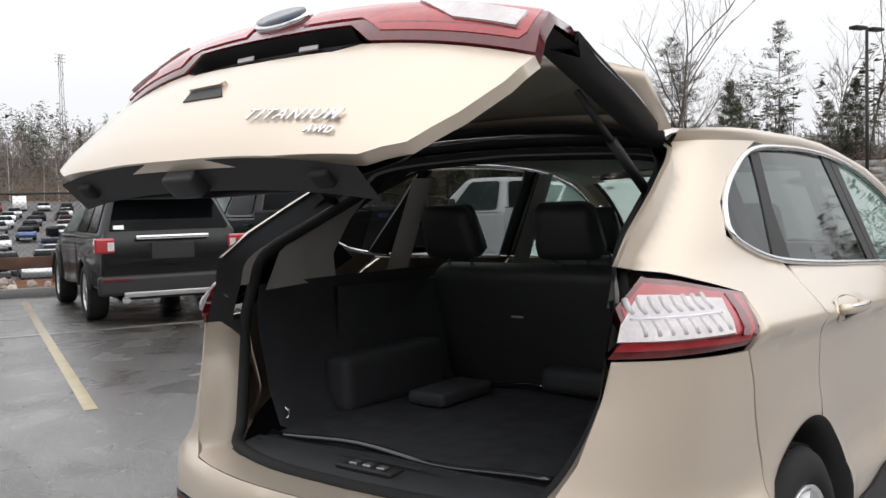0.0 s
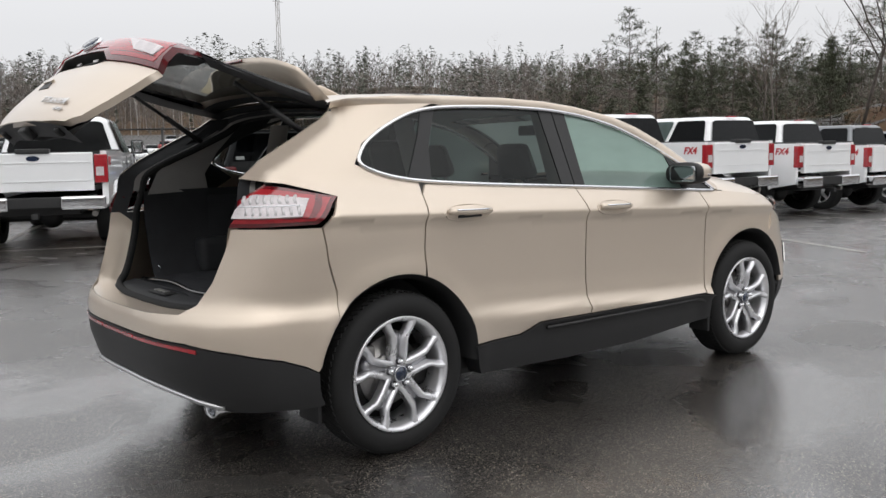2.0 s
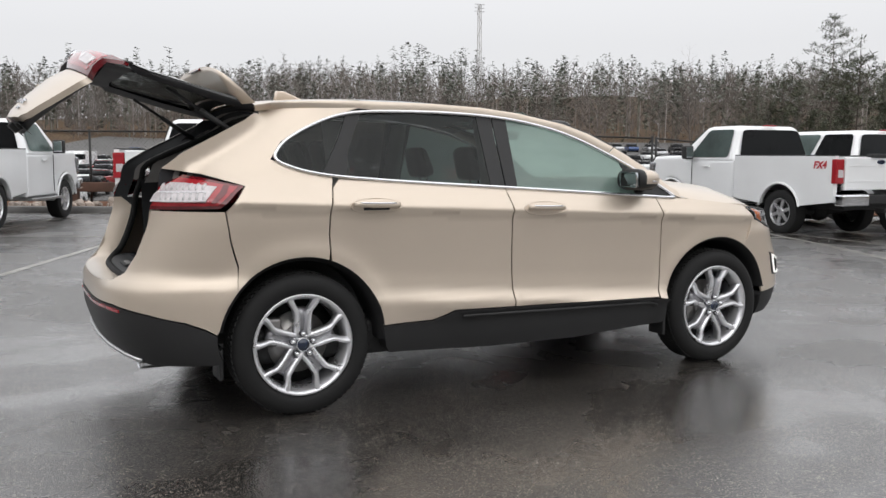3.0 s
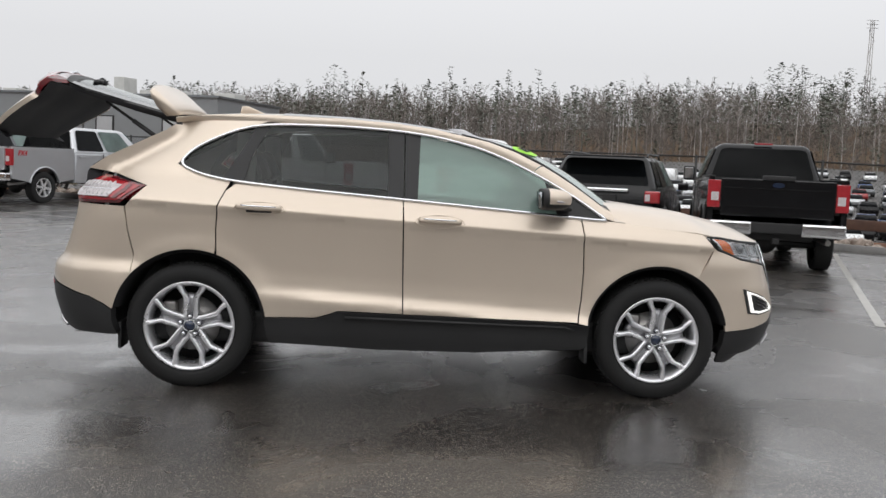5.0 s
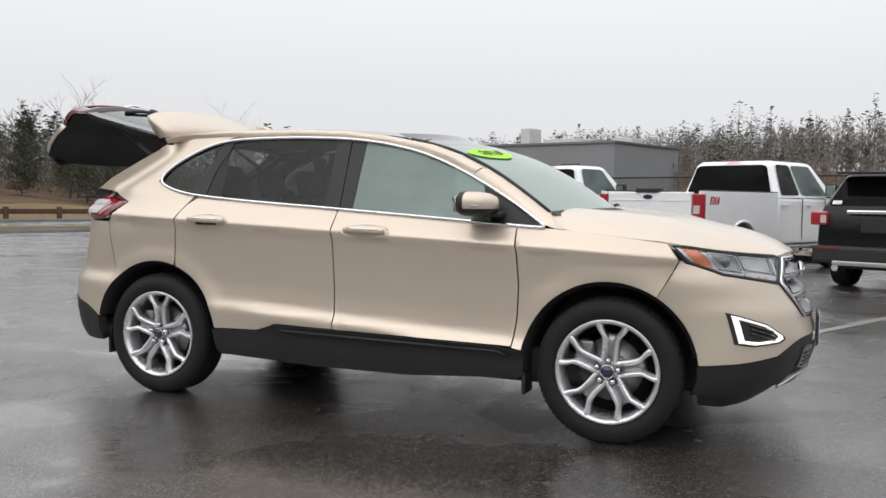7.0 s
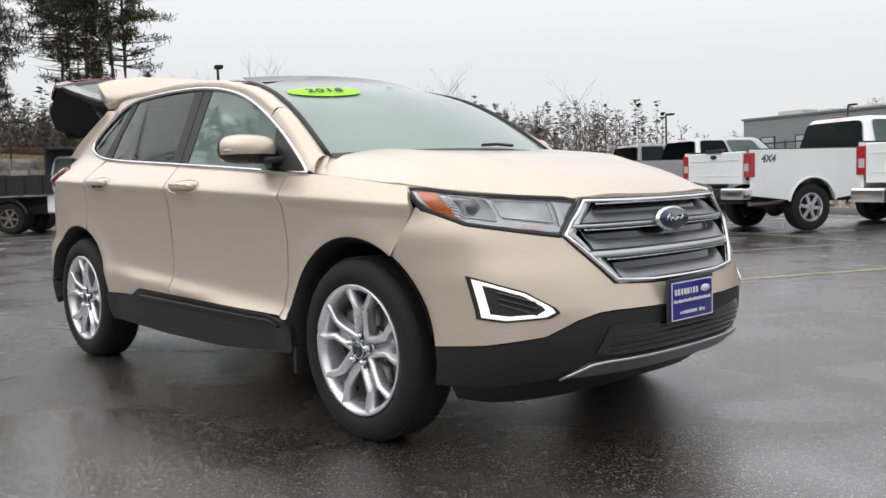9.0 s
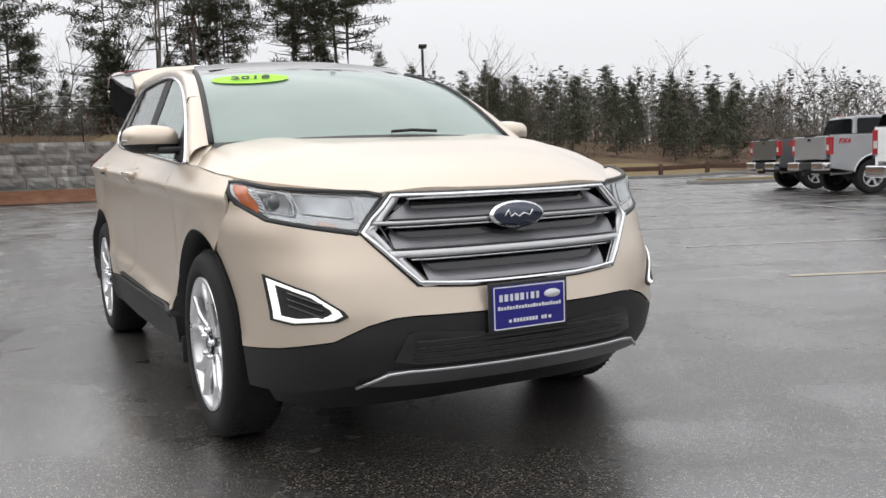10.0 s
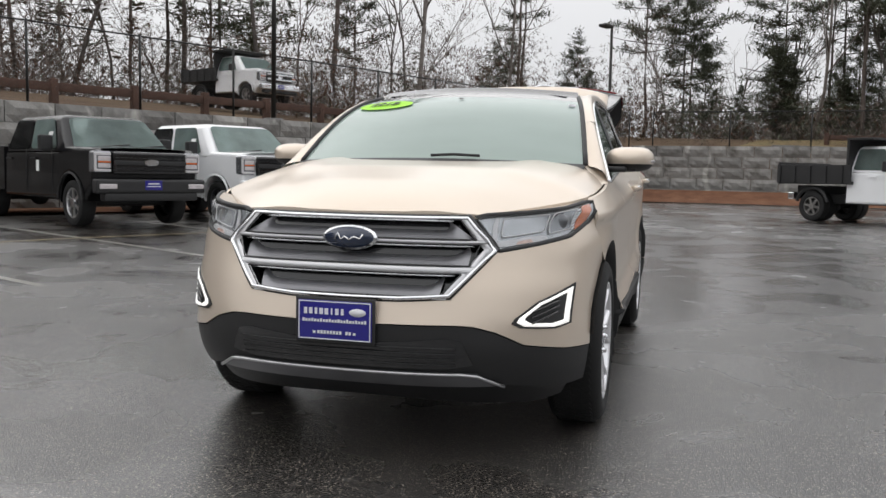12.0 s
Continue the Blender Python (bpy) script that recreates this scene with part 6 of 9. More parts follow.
def greenhouse(root, paint, xr, xf, zb, zt, w0, w1, rake_r, rake_f, side_cuts, crown=0.05, green=True):
    """Cab upper: pillars and roof, with panes set in the sides, front and rear."""
    y0, y1 = w0 / 2, w1 / 2
    base = [Vector((xr, -y0, zb)), Vector((xf, -y0, zb)), Vector((xf, y0, zb)), Vector((xr, y0, zb))]
    top = [Vector((xr + rake_r, -y1, zt)), Vector((xf - rake_f, -y1, zt)), Vector((xf - rake_f, y1, zt)), Vector((xr + rake_r, y1, zt))]
    bm = bmesh.new()
    b = [bm.verts.new(p) for p in base]
    t = [bm.verts.new(p) for p in top]
    bm.faces.new(list(reversed(b)))
    bm.faces.new(t)
    for i in range(4):
        bm.faces.new((b[i], b[(i + 1) % 4], t[(i + 1) % 4], t[i]))
    bmesh.ops.recalc_face_normals(bm, faces=bm.faces[:])
    es = [e for e in bm.edges if not (e.verts[0].co.z < zb + 0.01 and e.verts[1].co.z < zb + 0.01)]
    bmesh.ops.bevel(bm, geom=es, offset=0.13, segments=5, affect="EDGES", profile=0.5)
    part("cab", bm, paint, root)
    for sg, (ba, bb, ta, tb) in ((-1, (base[0], base[1], top[0], top[1])), (1, (base[3], base[2], top[3], top[2]))):
        for l, r, dark in side_cuts:
            bm = bmesh.new()
            pts = inset_quad(ba, bb, tb, ta, l, r, 0.88, 0.06)
            quad(bm, [p + Vector((0, sg * 0.012, 0.004)) for p in pts], 0.008)
            part("side_window", bm, M_TINT if dark else M_TINTG, root)
    bm = bmesh.new()
    quad(bm, [p + Vector((-0.022, 0, 0.014)) for p in inset_quad(base[3], base[0], top[0], top[3], 0.06, 0.94, 0.86, 0.06)], 0.008)
    part("rear_window", bm, M_TINT, root)
    bm = bmesh.new()
    quad(bm, [p + Vector((0.020, 0, 0.016)) for p in inset_quad(base[1], base[2], top[2], top[1], 0.05, 0.95, 0.90, 0.03)], 0.008)
    part("windscreen", bm, M_TINTG, root)


M_TINT = mat("far_dark_glass", (0.006, 0.007, 0.008), 0.08, coat=0.0, spec=0.16, var=0.2, scale=2)
M_TINTG = mat("far_green_glass", (0.17, 0.235, 0.22), 0.22, coat=0.12, var=0.35, scale=1.4)
M_PAPER = mat("white_paper", (0.78, 0.80, 0.78), 0.6, var=0.15, scale=20, fine=90)
M_TREADP = mat("black_bed_liner", (0.015, 0.015, 0.015), 0.8, var=0.2, bump=0.2)


def pickup(paint, cab="crew", bed=2.05, label="", decal="", heavy=True, chrome=True, black_trim=False, rim=M_ALLOY, step=True, face=True, dump=False):
    """A full-size pickup; its rear bumper stands at x = 0 and it looks along +x."""
    root = empty("pickup_truck")
    tagged(root, label, "pickup truck", "parked pickup trucks")
    r = 0.41 if heavy else 0.395
    roof = 2.02 if heavy else 1.93
    W2 = 1.0
    zs, rail, belt = (0.62, 1.43, 1.36) if heavy else (0.55, 1.36, 1.29)
    cab_l = {"crew": 2.55, "ext": 2.15, "reg": 1.55}[cab]
    xb = 0.16 + bed
    xc1 = xb + 0.03 + cab_l
    L = xc1 + 1.30
    ra, fa = 0.16 + bed * 0.5 + 0.02, L - 0.95
    if dump:
        ra = 0.75
    AR = r + 0.09
    # bed or tipping body
    if not dump:
        for sg in (-1, 1):
            out = [(0.16, zs)] + arc(ra, r + 0.03, AR, 180 - 12, 12, 12) + [(xb, zs), (xb, rail), (0.14, rail)]
            out = [(0.16, zs + 0.02)] + [p for p in out[1:]]
            bm = bmesh.new()
            prism(bm, out, sg * (W2 - 0.09), sg * W2, "y", 0.018)
            side = part("bed_side", bm, paint, root)
            bm = bmesh.new()
            tube(bm, [(x, sg * (W2 + 0.005), z) for x, z in arc(ra, r + 0.03, AR, 170, 10, 14)], 0.022, 6)
            part("arch_flare", bm, paint if not black_trim else M_PLASTIC, side)
            bm = bmesh.new()
            box(bm, (0.16 + bed / 2, sg * (W2 - 0.05), rail + 0.006), (bed, 0.09, 0.02), 0.006)
            part("rail_cap", bm, M_PLASTIC, side)
            if decal:
                rz = Matrix.Rotation(radians(90), 4, "X") if sg < 0 else Matrix.Rotation(radians(180), 4, "Z") @ Matrix.Rotation(radians(90), 4, "X")
                letters(decal, 0.17, Matrix.Translation((0.47, sg * (W2 + 0.004), rail - 0.16)) @ rz, M_REDINK if decal[0] == "F" else M_GREYP, side, 0.002, "decal", shear=0.2, bold=0.006)
            # tail lamp
            bm = bmesh.new()
            box(bm, (0.155, sg * (W2 - 0.085), rail - 0.26), (0.10, 0.19, 0.42), 0.02)
            tl = part("tail_lamp", bm, M_REDLENS, root)
            bm = bmesh.new()
            box(bm, (0.104, sg * (W2 - 0.10), rail - 0.30), (0.012, 0.11, 0.13), 0.004)
            part("reverse_lamp", bm, M_CLEARLENS, tl)
        bm = bmesh.new()
        box(bm, (0.16 + bed / 2, 0, 0.95), (bed - 0.05, 2 * W2 - 0.2, 0.06))
        box(bm, (xb - 0.03, 0, 1.18), (0.05, 2 * W2 - 0.2, 0.5))
        part("bed_floor", bm, M_TREADP, root)
        bm = bmesh.new()
        box(bm, (0.135, 0, rail - 0.30), (0.09, 2 * W2 - 0.38, 0.56), 0.02, seg=3)
        tg = part("tailgate", bm, paint, root)
        bm = bmesh.new()
        box(bm, (0.086, 0, rail - 0.16), (0.012, 2 * W2 - 0.50, 0.012), 0.003)
        box(bm, (0.086, 0, rail - 0.43), (0.012, 2 * W2 - 0.50, 0.012), 0.003)
        part("tailgate_crease", bm, paint, tg)
        bm = bmesh.new()
        box(bm, (0.125, 0, rail + 0.004), (0.12, 0.46 if heavy else 1.3, 0.07), 0.015)
        part("tailgate_step_cover", bm, M_PLASTIC, tg)
        bm = bmesh.new()
        cyl(bm, (0.083, 0, rail - 0.10), 0.075, 0.012, "x", 24)
        bmesh.ops.scale(bm, vec=(1, 1.2, 0.5), verts=bm.verts[:], space=Matrix.Translation((0, 0, -(rail - 0.10))))
        part("oval_badge", bm, M_OVAL if chrome else M_CHROME, tg)
    else:
        bx = xb + 0.35
        bm = bmesh.new()
        for sg in (-1, 1):
            box(bm, (bx / 2 - 0.2, sg * 1.10, 1.28), (bx + 0.2, 0.06, 0.50), 0.012)
            for k in range(5):
                box(bm, (-0.2 + bx * k / 4.3, sg * 1.14, 1.26), (0.06, 0.04, 0.48), 0.008)
        box(bm, (bx / 2 - 0.2, 0, 1.06), (bx + 0.2, 2.2, 0.08), 0.01)
        box(bm, (-0.27, 0, 1.30), (0.06, 2.2, 0.60), 0.012)
        part("dump_body", bm, M_PLASTIC, root, "black steel tipping body")
        bm = bmesh.new()
        box(bm, (xb + 0.12, 0, 1.72), (0.07, 2.2, 1.0), 0.012)
        box(bm, (xb + 0.45, 0, 2.20), (0.75, 2.2, 0.06), 0.012)
        part("cab_guard", bm, M_PLASTIC, root)
        bm = bmesh.new()
        box(bm, (bx / 2, 0, 0.85), (bx + 0.3, 0.85, 0.22), 0.02)
        part("chassis", bm, M_PLASTIC, root)
        for sg in (-1, 1):
            bm = bmesh.new()
            tube(bm, [(x, sg * 0.95, z) for x, z in arc(ra, r, r + 0.09, 165, 15, 12)], 0.05, 6)
            part("mudguard", bm, M_PLASTIC, root)
    # cab lower and front end
    out = [(xb + 0.03, zs - 0.10), (fa - AR - 0.02, zs - 0.10)] + arc(fa, r + 0.03, AR, 186, 2, 12) + [(L - 0.30, 0.62), (L - 0.10, 0.70), (L - 0.06, 1.05), (L - 0.10, belt - 0.02), (L - 0.24, belt + 0.045), (xc1 + 0.05, belt + 0.07), (xc1 - 0.05, belt), (xb + 0.03, belt)]
    bm = bmesh.new()
    prism(bm, out, -W2, W2, "y", 0.085, 5)
    for q in bm.verts:
        q.co.y *= 1 - 0.045 * smooth01(L - 0.75, L - 0.05, q.co.x)
        q.co.y *= 1 - 0.030 * smooth01(1.05, belt + 0.06, q.co.z)
        q.co.x -= 0.10 * smooth01(0.55, 1.0, abs(q.co.y)) * smooth01(L - 0.35, L - 0.06, q.co.x)
    part("cab_lower", bm, paint, root)
    cuts = {"crew": [(0.04, 0.40, True), (0.44, 0.84, False)], "ext": [(0.05, 0.34, True), (0.38, 0.82, False)], "reg": [(0.10, 0.76, False)]}[cab]
    greenhouse(root, paint, xb + 0.03, xc1 + 0.28, belt - 0.01, roof, 1.96, 1.52, 0.14, 0.72, cuts)
    for sg in (-1, 1):
        for f in ((0.42, 0.86) if cab != "reg" else (0.80,)):
            x = xb + cab_l * f + 0.03
            bm = bmesh.new()
            box(bm, (x, sg * (W2 + 0.002), 0.96), (0.010, 0.012, 0.74))
            part("door_gap", bm, M_PLASTIC, root, smooth=False)
            bm = bmesh.new()
            box(bm, (x - cab_l * 0.36 + 0.10, sg * (W2 + 0.014), belt - 0.14), (0.20, 0.035, 0.035), 0.01)
            part("door_handle", bm, paint if not black_trim else M_PLASTIC, root)
        bm = bmesh.new()
        box(bm, (xc1 - 0.32, sg * (W2 + 0.13), belt + 0.13), (0.14, 0.22, 0.27), 0.035, seg=3)
        mo = part("door_mirror", bm, M_PLASTIC, root)
        bm = bmesh.new()
        box(bm, (xc1 - 0.395, sg * (W2 + 0.135), belt + 0.13), (0.006, 0.17, 0.21), 0.01)
        part("mirror_glass", bm, M_CHROME, mo)
        bm = bmesh.new()
        tube(bm, [(fa - AR + 0.0 + 0.0, sg * W2, zs - 0.1)] + [(x, sg * (W2 + 0.005), z) for x, z in arc(fa, r + 0.03, AR, 178, 6, 14)], 0.022, 6)
        part("arch_flare", bm, paint if not black_trim else M_PLASTIC, root)
        if step:
            bm = bmesh.new()
            box(bm, (xb + cab_l / 2, sg * (W2 + 0.02), 0.47), (cab_l, 0.14, 0.05), 0.015)
            part("side_step", bm, M_PLASTIC if not chrome else M_SATIN, root)
        # headlamp
        bm = bmesh.new()
        zh = 1.10
        box(bm, (L - 0.20, sg * (W2 - 0.185), zh), (0.22, 0.31, 0.36), 0.05, seg=3)
        h = part("headlamp", bm, M_BOWL, root)
        bm = bmesh.new()
        box(bm, (L - 0.105, sg * (W2 - 0.185), zh + 0.13), (0.05, 0.27, 0.045), 0.014)
        box(bm, (L - 0.105, sg * (W2 - 0.185), zh - 0.14), (0.05, 0.27, 0.045), 0.014)
        box(bm, (L - 0.125, sg * (W2 - 0.062), zh), (0.07, 0.050, 0.30), 0.014)
        part("light_guide", bm, M_LENSRIB, h)
        bm = bmesh.new()
        box(bm, (L - 0.110, sg * (W2 - 0.205), zh + 0.055), (0.06, 0.22, 0.085), 0.016)
        box(bm, (L - 0.110, sg * (W2 - 0.205), zh - 0.060), (0.06, 0.22, 0.075), 0.016)
        part("lamp_lens", bm, M_CLEARLENS, h)
        bm = bmesh.new()
        box(bm, (L - 0.105, sg * (W2 - 0.205), zh), (0.05, 0.22, 0.028), 0.006)
        part("indicator", bm, M_AMBER, h)
        bm = bmesh.new()
        box(bm, (L - 0.03, sg * (W2 - 0.20), 0.70), (0.22, 0.30, 0.085), 0.02)
        part("fog_lamp", bm, M_CLEARLENS, root)
        # pillar and hood shut lines
        bm = bmesh.new()
        tube(bm, [(xc1 + 0.10, sg * (W2 - 0.10), belt + 0.068), (L - 0.30, sg * (W2 - 0.16), belt + 0.045)], 0.006, 4)
        part("hood_gap", bm, M_PLASTIC, root)
    bm = bmesh.new()
    box(bm, (L - 0.075, 0, 1.085), (0.10, 1.30, 0.38), 0.045, seg=4)
    gr = part("grille", bm, M_GLOSSBLACK, root)
    bm = bmesh.new()
    for k in range(6):
        for j in range(16):
            yy = -0.60 + 0.08 * j + (0.04 if k % 2 else 0.0)
            box(bm, (L - 0.024, yy, 0.935 + 0.060 * k), (0.012, 0.050, 0.010))
    part("grille_mesh", bm, M_PLASTIC, gr, smooth=False)
    for zz in ((1.19, 1.00) if heavy else (1.09,)):
        bm = bmesh.new()
        box(bm, (L - 0.022, 0, zz), (0.05, 1.30, 0.075), 0.015)
        part("grille_bar", bm, M_CHROME if chrome and heavy else M_PLASTIC, gr)
    bm = bmesh.new()
    cyl(bm, (L - 0.005, 0, 1.10), 0.11, 0.02, "x", 24)
    bmesh.ops.scale(bm, vec=(1, 1.2, 0.5), verts=bm.verts[:], space=Matrix.Translation((0, 0, -1.10)))
    part("oval_badge", bm, M_CHROME, gr)
    bm = bmesh.new()
    box(bm, (L - 0.04, 0, 0.70), (0.20, 1.98, 0.24), 0.05, seg=3)
    fb = part("front_bumper", bm, M_CHROME if chrome else (M_PLASTIC if black_trim else paint), root)
    bm = bmesh.new()
    box(bm, (L + 0.058, 0, 0.72), (0.012, 0.31, 0.16), 0.004)
    part("dealer_plate", bm, M_BLUEPLATE, fb, "blue dealer plate")
    bm = bmesh.new()
    box(bm, (L + 0.0655, 0, 0.745), (0.003, 0.20, 0.022))
    part("plate_bar", bm, M_WHITEINK, fb)
    bm = bmesh.new()
    box(bm, (L + 0.0655, 0, 0.70), (0.003, 0.25, 0.014))
    part("plate_bar", bm, M_WHITEINK, fb)
    bm = bmesh.new()
    box(bm, (L - 0.06, 0, 0.52), (0.20, 1.70, 0.14), 0.04)
    part("air_dam", bm, M_PLASTIC, root)
    # power bulge on the bonnet and the wiper cowl
    bm = bmesh.new()
    hx = np.linspace(xc1 + 0.22, L - 0.20, 7)
    loft(bm, [[(x, y * w, belt + 0.050 + 0.055 * math.cos(y * 2.9) * math.sin(1.2 * (L - x) / 1.1 + 0.35) - 0.02 * ((x - xc1) / 1.1) ** 2) for x in hx] for y, w in zip(np.linspace(-0.5, 0.5, 11), [1.55] * 11)])
    bm.normal_update()
    if sum(f.normal.z for f in bm.faces) < 0:
        bmesh.ops.reverse_faces(bm, faces=bm.faces[:])
    part("bonnet", bm, paint, root)
    for yy in (-0.45, 0.25):
        bm = bmesh.new()
        tube(bm, [(xc1 + 0.27, yy, belt + 0.075), (xc1 + 0.22, yy + 0.30, belt + 0.10), (xc1 + 0.19, yy + 0.62, belt + 0.13)], 0.012, 5)
        part("wiper", bm, M_PLASTIC, root)
    if not heavy:
        # paper stickers on the near door glass and the door
        for sg in (-1, 1):
            bm = bmesh.new()
            box(bm, (xc1 - 0.62, sg * 0.925, belt + 0.23), (0.17, 0.006, 0.22), rot=Matrix.Rotation(sg * 0.33, 3, "X"))
            part("window_sticker", bm, M_PAPER, root)
            bm = bmesh.new()
            box(bm, (xc1 - 0.98, sg * (W2 + 0.004), 1.02), (0.13, 0.004, 0.20))
            part("door_sticker", bm, M_PAPER, root)
    # rear bumper
    for sg in (-1, 1):
        bm = bmesh.new()
        box(bm, (0.06, sg * 0.66, 0.68), (0.20, 0.62, 0.20), 0.04, seg=3)
        rbp = part("rear_bumper", bm, M_CHROME if chrome else M_PLASTIC, root)
    bm = bmesh.new()
    box(bm, (0.08, 0, 0.69), (0.14, 0.75, 0.16), 0.02)
    box(bm, (0.02, 0, 0.50), (0.20, 0.09, 0.08), 0.01)
    part("bumper_step", bm, M_PLASTIC, rbp)
    bm = bmesh.new()
    box(bm, (L / 2, 0, 0.62), (L - 0.6, 1.15, 0.26), 0.04)
    cyl(bm, (ra, 0, r), 0.07, 1.5, "y", 12)
    bmesh.ops.create_uvsphere(bm, u_segments=12, v_segments=8, radius=0.19, matrix=Matrix.Translation((ra, 0, r)))
    cyl(bm, (fa, 0, r), 0.06, 1.5, "y", 12)
    part("underbody", bm, M_PLASTIC, root)
    bm = bmesh.new()
    tube(bm, [(1.0, -0.72, 0.52), (0.25, -0.78, 0.50)], 0.045, 10)
    part("exhaust", bm, M_STEEL, root)
    bm = bmesh.new()
    box(bm, (xb + 0.18, 0, roof + 0.004), (0.05, 0.30, 0.03), 0.008)
    part("high_brake_lamp", bm, M_REDLENS, root)
    yw = W2 - 0.16
    spots = [(ra, -yw), (fa, -yw), (ra, yw), (fa, yw)]
    if dump:
        spots += [(ra, -yw + 0.27), (ra, yw - 0.27)]
    put_wheels(root, spots, r, 0.245 if heavy else 0.255, rim, 6)
    return root


def suv_black():
    """Large black SUV seen from behind; rear bumper at x = 0."""
    root = empty("parked_suv")
    tagged(root, "black seven-seat suv with chrome tailgate bar, parked at the kerb", "car")
    P = M_BLACKP
    r, L, W2 = 0.385, 5.05, 0.98
    ra, fa, AR = 1.05, 4.08, 0.455
    out = [(0.06, 0.42)] + arc(ra, r + 0.01, AR, 172, 8, 12) + [(fa - AR - 0.05, 0.36)] + arc(fa, r + 0.01, AR, 172, 8, 12) + [(L - 0.12, 0.40), (L - 0.02, 0.62), (L - 0.06, 0.95), (L - 0.30, 1.08), (L - 1.30, 1.18), (0.10, 1.22), (0.02, 1.05), (0.0, 0.70)]
    bm = bmesh.new()
    prism(bm, out, -W2, W2, "y", 0.09, 4)
    for q in bm.verts:
        q.co.y *= (1 - 0.08 * smooth01(0.55, 0.0, q.co.x) - 0.13 * smooth01(L - 0.9, L, q.co.x)) * (1 - 0.05 * smooth01(0.95, 1.22, q.co.z)) * (1 - 0.04 * smooth01(0.6, 0.36, q.co.z))
    part("body", bm, P, root)
    greenhouse(root, P, 0.10, L - 1.10, 1.17, 1.72, 1.82, 1.40, 0.40, 1.05, [(0.05, 0.24, True), (0.28, 0.52, True), (0.55, 0.86, False)])
    for sg in (-1, 1):
        bm = bmesh.new()
        tube(bm, [(0.75, sg * 0.66, 1.70), (0.85, sg * 0.66, 1.755), (2.6, sg * 0.66, 1.765), (2.75, sg * 0.66, 1.70)], 0.02, 8)
        part("roof_rail", bm, M_PLASTIC, root)
        bm = bmesh.new()
        box(bm, (0.06, sg * 0.86, 1.04), (0.20, 0.25, 0.20), 0.035, seg=3)
        tl = part("tail_lamp", bm, M_REDLENS, root)
        bm = bmesh.new()
        box(bm, (-0.045, sg * 0.79, 1.03), (0.012, 0.08, 0.11), 0.004)
        part("reverse_lamp", bm, M_CLEARLENS, tl)
        bm = bmesh.new()
        box(bm, (3.50, sg * 1.09, 1.20), (0.12, 0.20, 0.15), 0.04, seg=3)
        part("door_mirror", bm, P, root)
        for x in (1.75, 2.75):
            bm = bmesh.new()
            box(bm, (x, sg * (W2 + 0.002), 0.78), (0.010, 0.010, 0.72))
            part("door_gap", bm, M_PLASTIC, root, smooth=False)
            bm = bmesh.new()
            box(bm, (x + 0.10, sg * (W2 + 0.012), 1.04), (0.2, 0.03, 0.03), 0.01)
            part("door_handle", bm, P, root)
        bm = bmesh.new()
        for cx in (ra, fa):
            tube(bm, [(x, sg * (W2 + 0.004), z) for x, z in arc(cx, r + 0.01, AR, 172, 8, 12)], 0.025, 6)
        part("arch_trim", bm, M_PLASTIC, root)
        bm = bmesh.new()
        tube(bm, [(0.30, sg * 0.62, 0.33), (-0.01, sg * 0.62, 0.33)], 0.05, 12)
        part("exhaust_tip", bm, M_CHROME, root)
    bm = bmesh.new()
    box(bm, (-0.01, 0, 1.135), (0.05, 0.95, 0.06), 0.025, seg=3)
    part("chrome_bar", bm, M_CHROME, root)
    bm = bmesh.new()
    box(bm, (0.005, 0, 0.95), (0.03, 0.56, 0.22), 0.02)
    part("plate_recess", bm, M_PLASTIC, root)
    bm = bmesh.new()
    box(bm, (0.115, 0.66, 1.27), (0.008, 0.13, 0.06), rot=Matrix.Rotation(radians(30), 3, "Y"))
    part("window_sticker", bm, M_PAPER, root)
    bm = bmesh.new()
    box(bm, (0.05, 0, 0.52), (0.20, 1.90, 0.26), 0.06, seg=3)
    bp = part("rear_bumper", bm, M_PLASTIC, root)
    for sg in (-1, 1):
        bm = bmesh.new()
        box(bm, (-0.055, sg * 0.72, 0.60), (0.012, 0.34, 0.035), 0.006)
        part("reflector", bm, M_DARKRED, bp)
    bm = bmesh.new()
    box(bm, (-0.04, 0, 0.40), (0.04, 1.30, 0.07), 0.02)
    part("skid_plate", bm, M_SATIN, bp)
    bm = bmesh.new()
    box(bm, (0.25, 0, 1.695), (0.30, 1.36, 0.03), 0.012)
    part("roof_spoiler", bm, P, root)
    bm = bmesh.new()
    box(bm, (L / 2, 0, 0.42), (L - 0.6, 1.3, 0.24), 0.03)
    part("underbody", bm, M_PLASTIC, root)
    bm = bmesh.new()
    tube(bm, [(0.18, 0.05, 1.24), (0.20, -0.38, 1.26)], 0.012, 6)
    part("rear_wiper", bm, M_PLASTIC, root)
    put_wheels(root, [(ra, -W2 + 0.13), (fa, -W2 + 0.13), (ra, W2 - 0.13), (fa, W2 - 0.13)], r, 0.25, M_SATIN, 10)
    return root


trucks = []


def park(root, u, v, turn=0.0):
    root.matrix_world = car_at(u, v, turn)
    trucks.append(root)
    return root


# row along the fence, tails towards the aisle
park(suv_black(), -0.55, 9.0, 2)
park(pickup(M_BLACKP, "crew", 2.05, "black crew-cab pickup with chrome bumper, parked at the kerb", chrome=True, black_trim=True), 2.25, 8.35, 8)
park(pickup(M_WHITE, "ext", 2.45, "white extended-cab pickup with red off-road decal", decal="FX4"), -4.15, 8.55)
park(pickup(M_WHITE, "reg", 2.45, "white single-cab pickup with four-wheel-drive lettering", decal="4X4"), -8.6, 8.6)
silver = park(pickup(M_SILVERP, "crew", 2.05, "silver crew-cab pickup with red off-road decal", decal="FX4"), -16.5, 10.8)


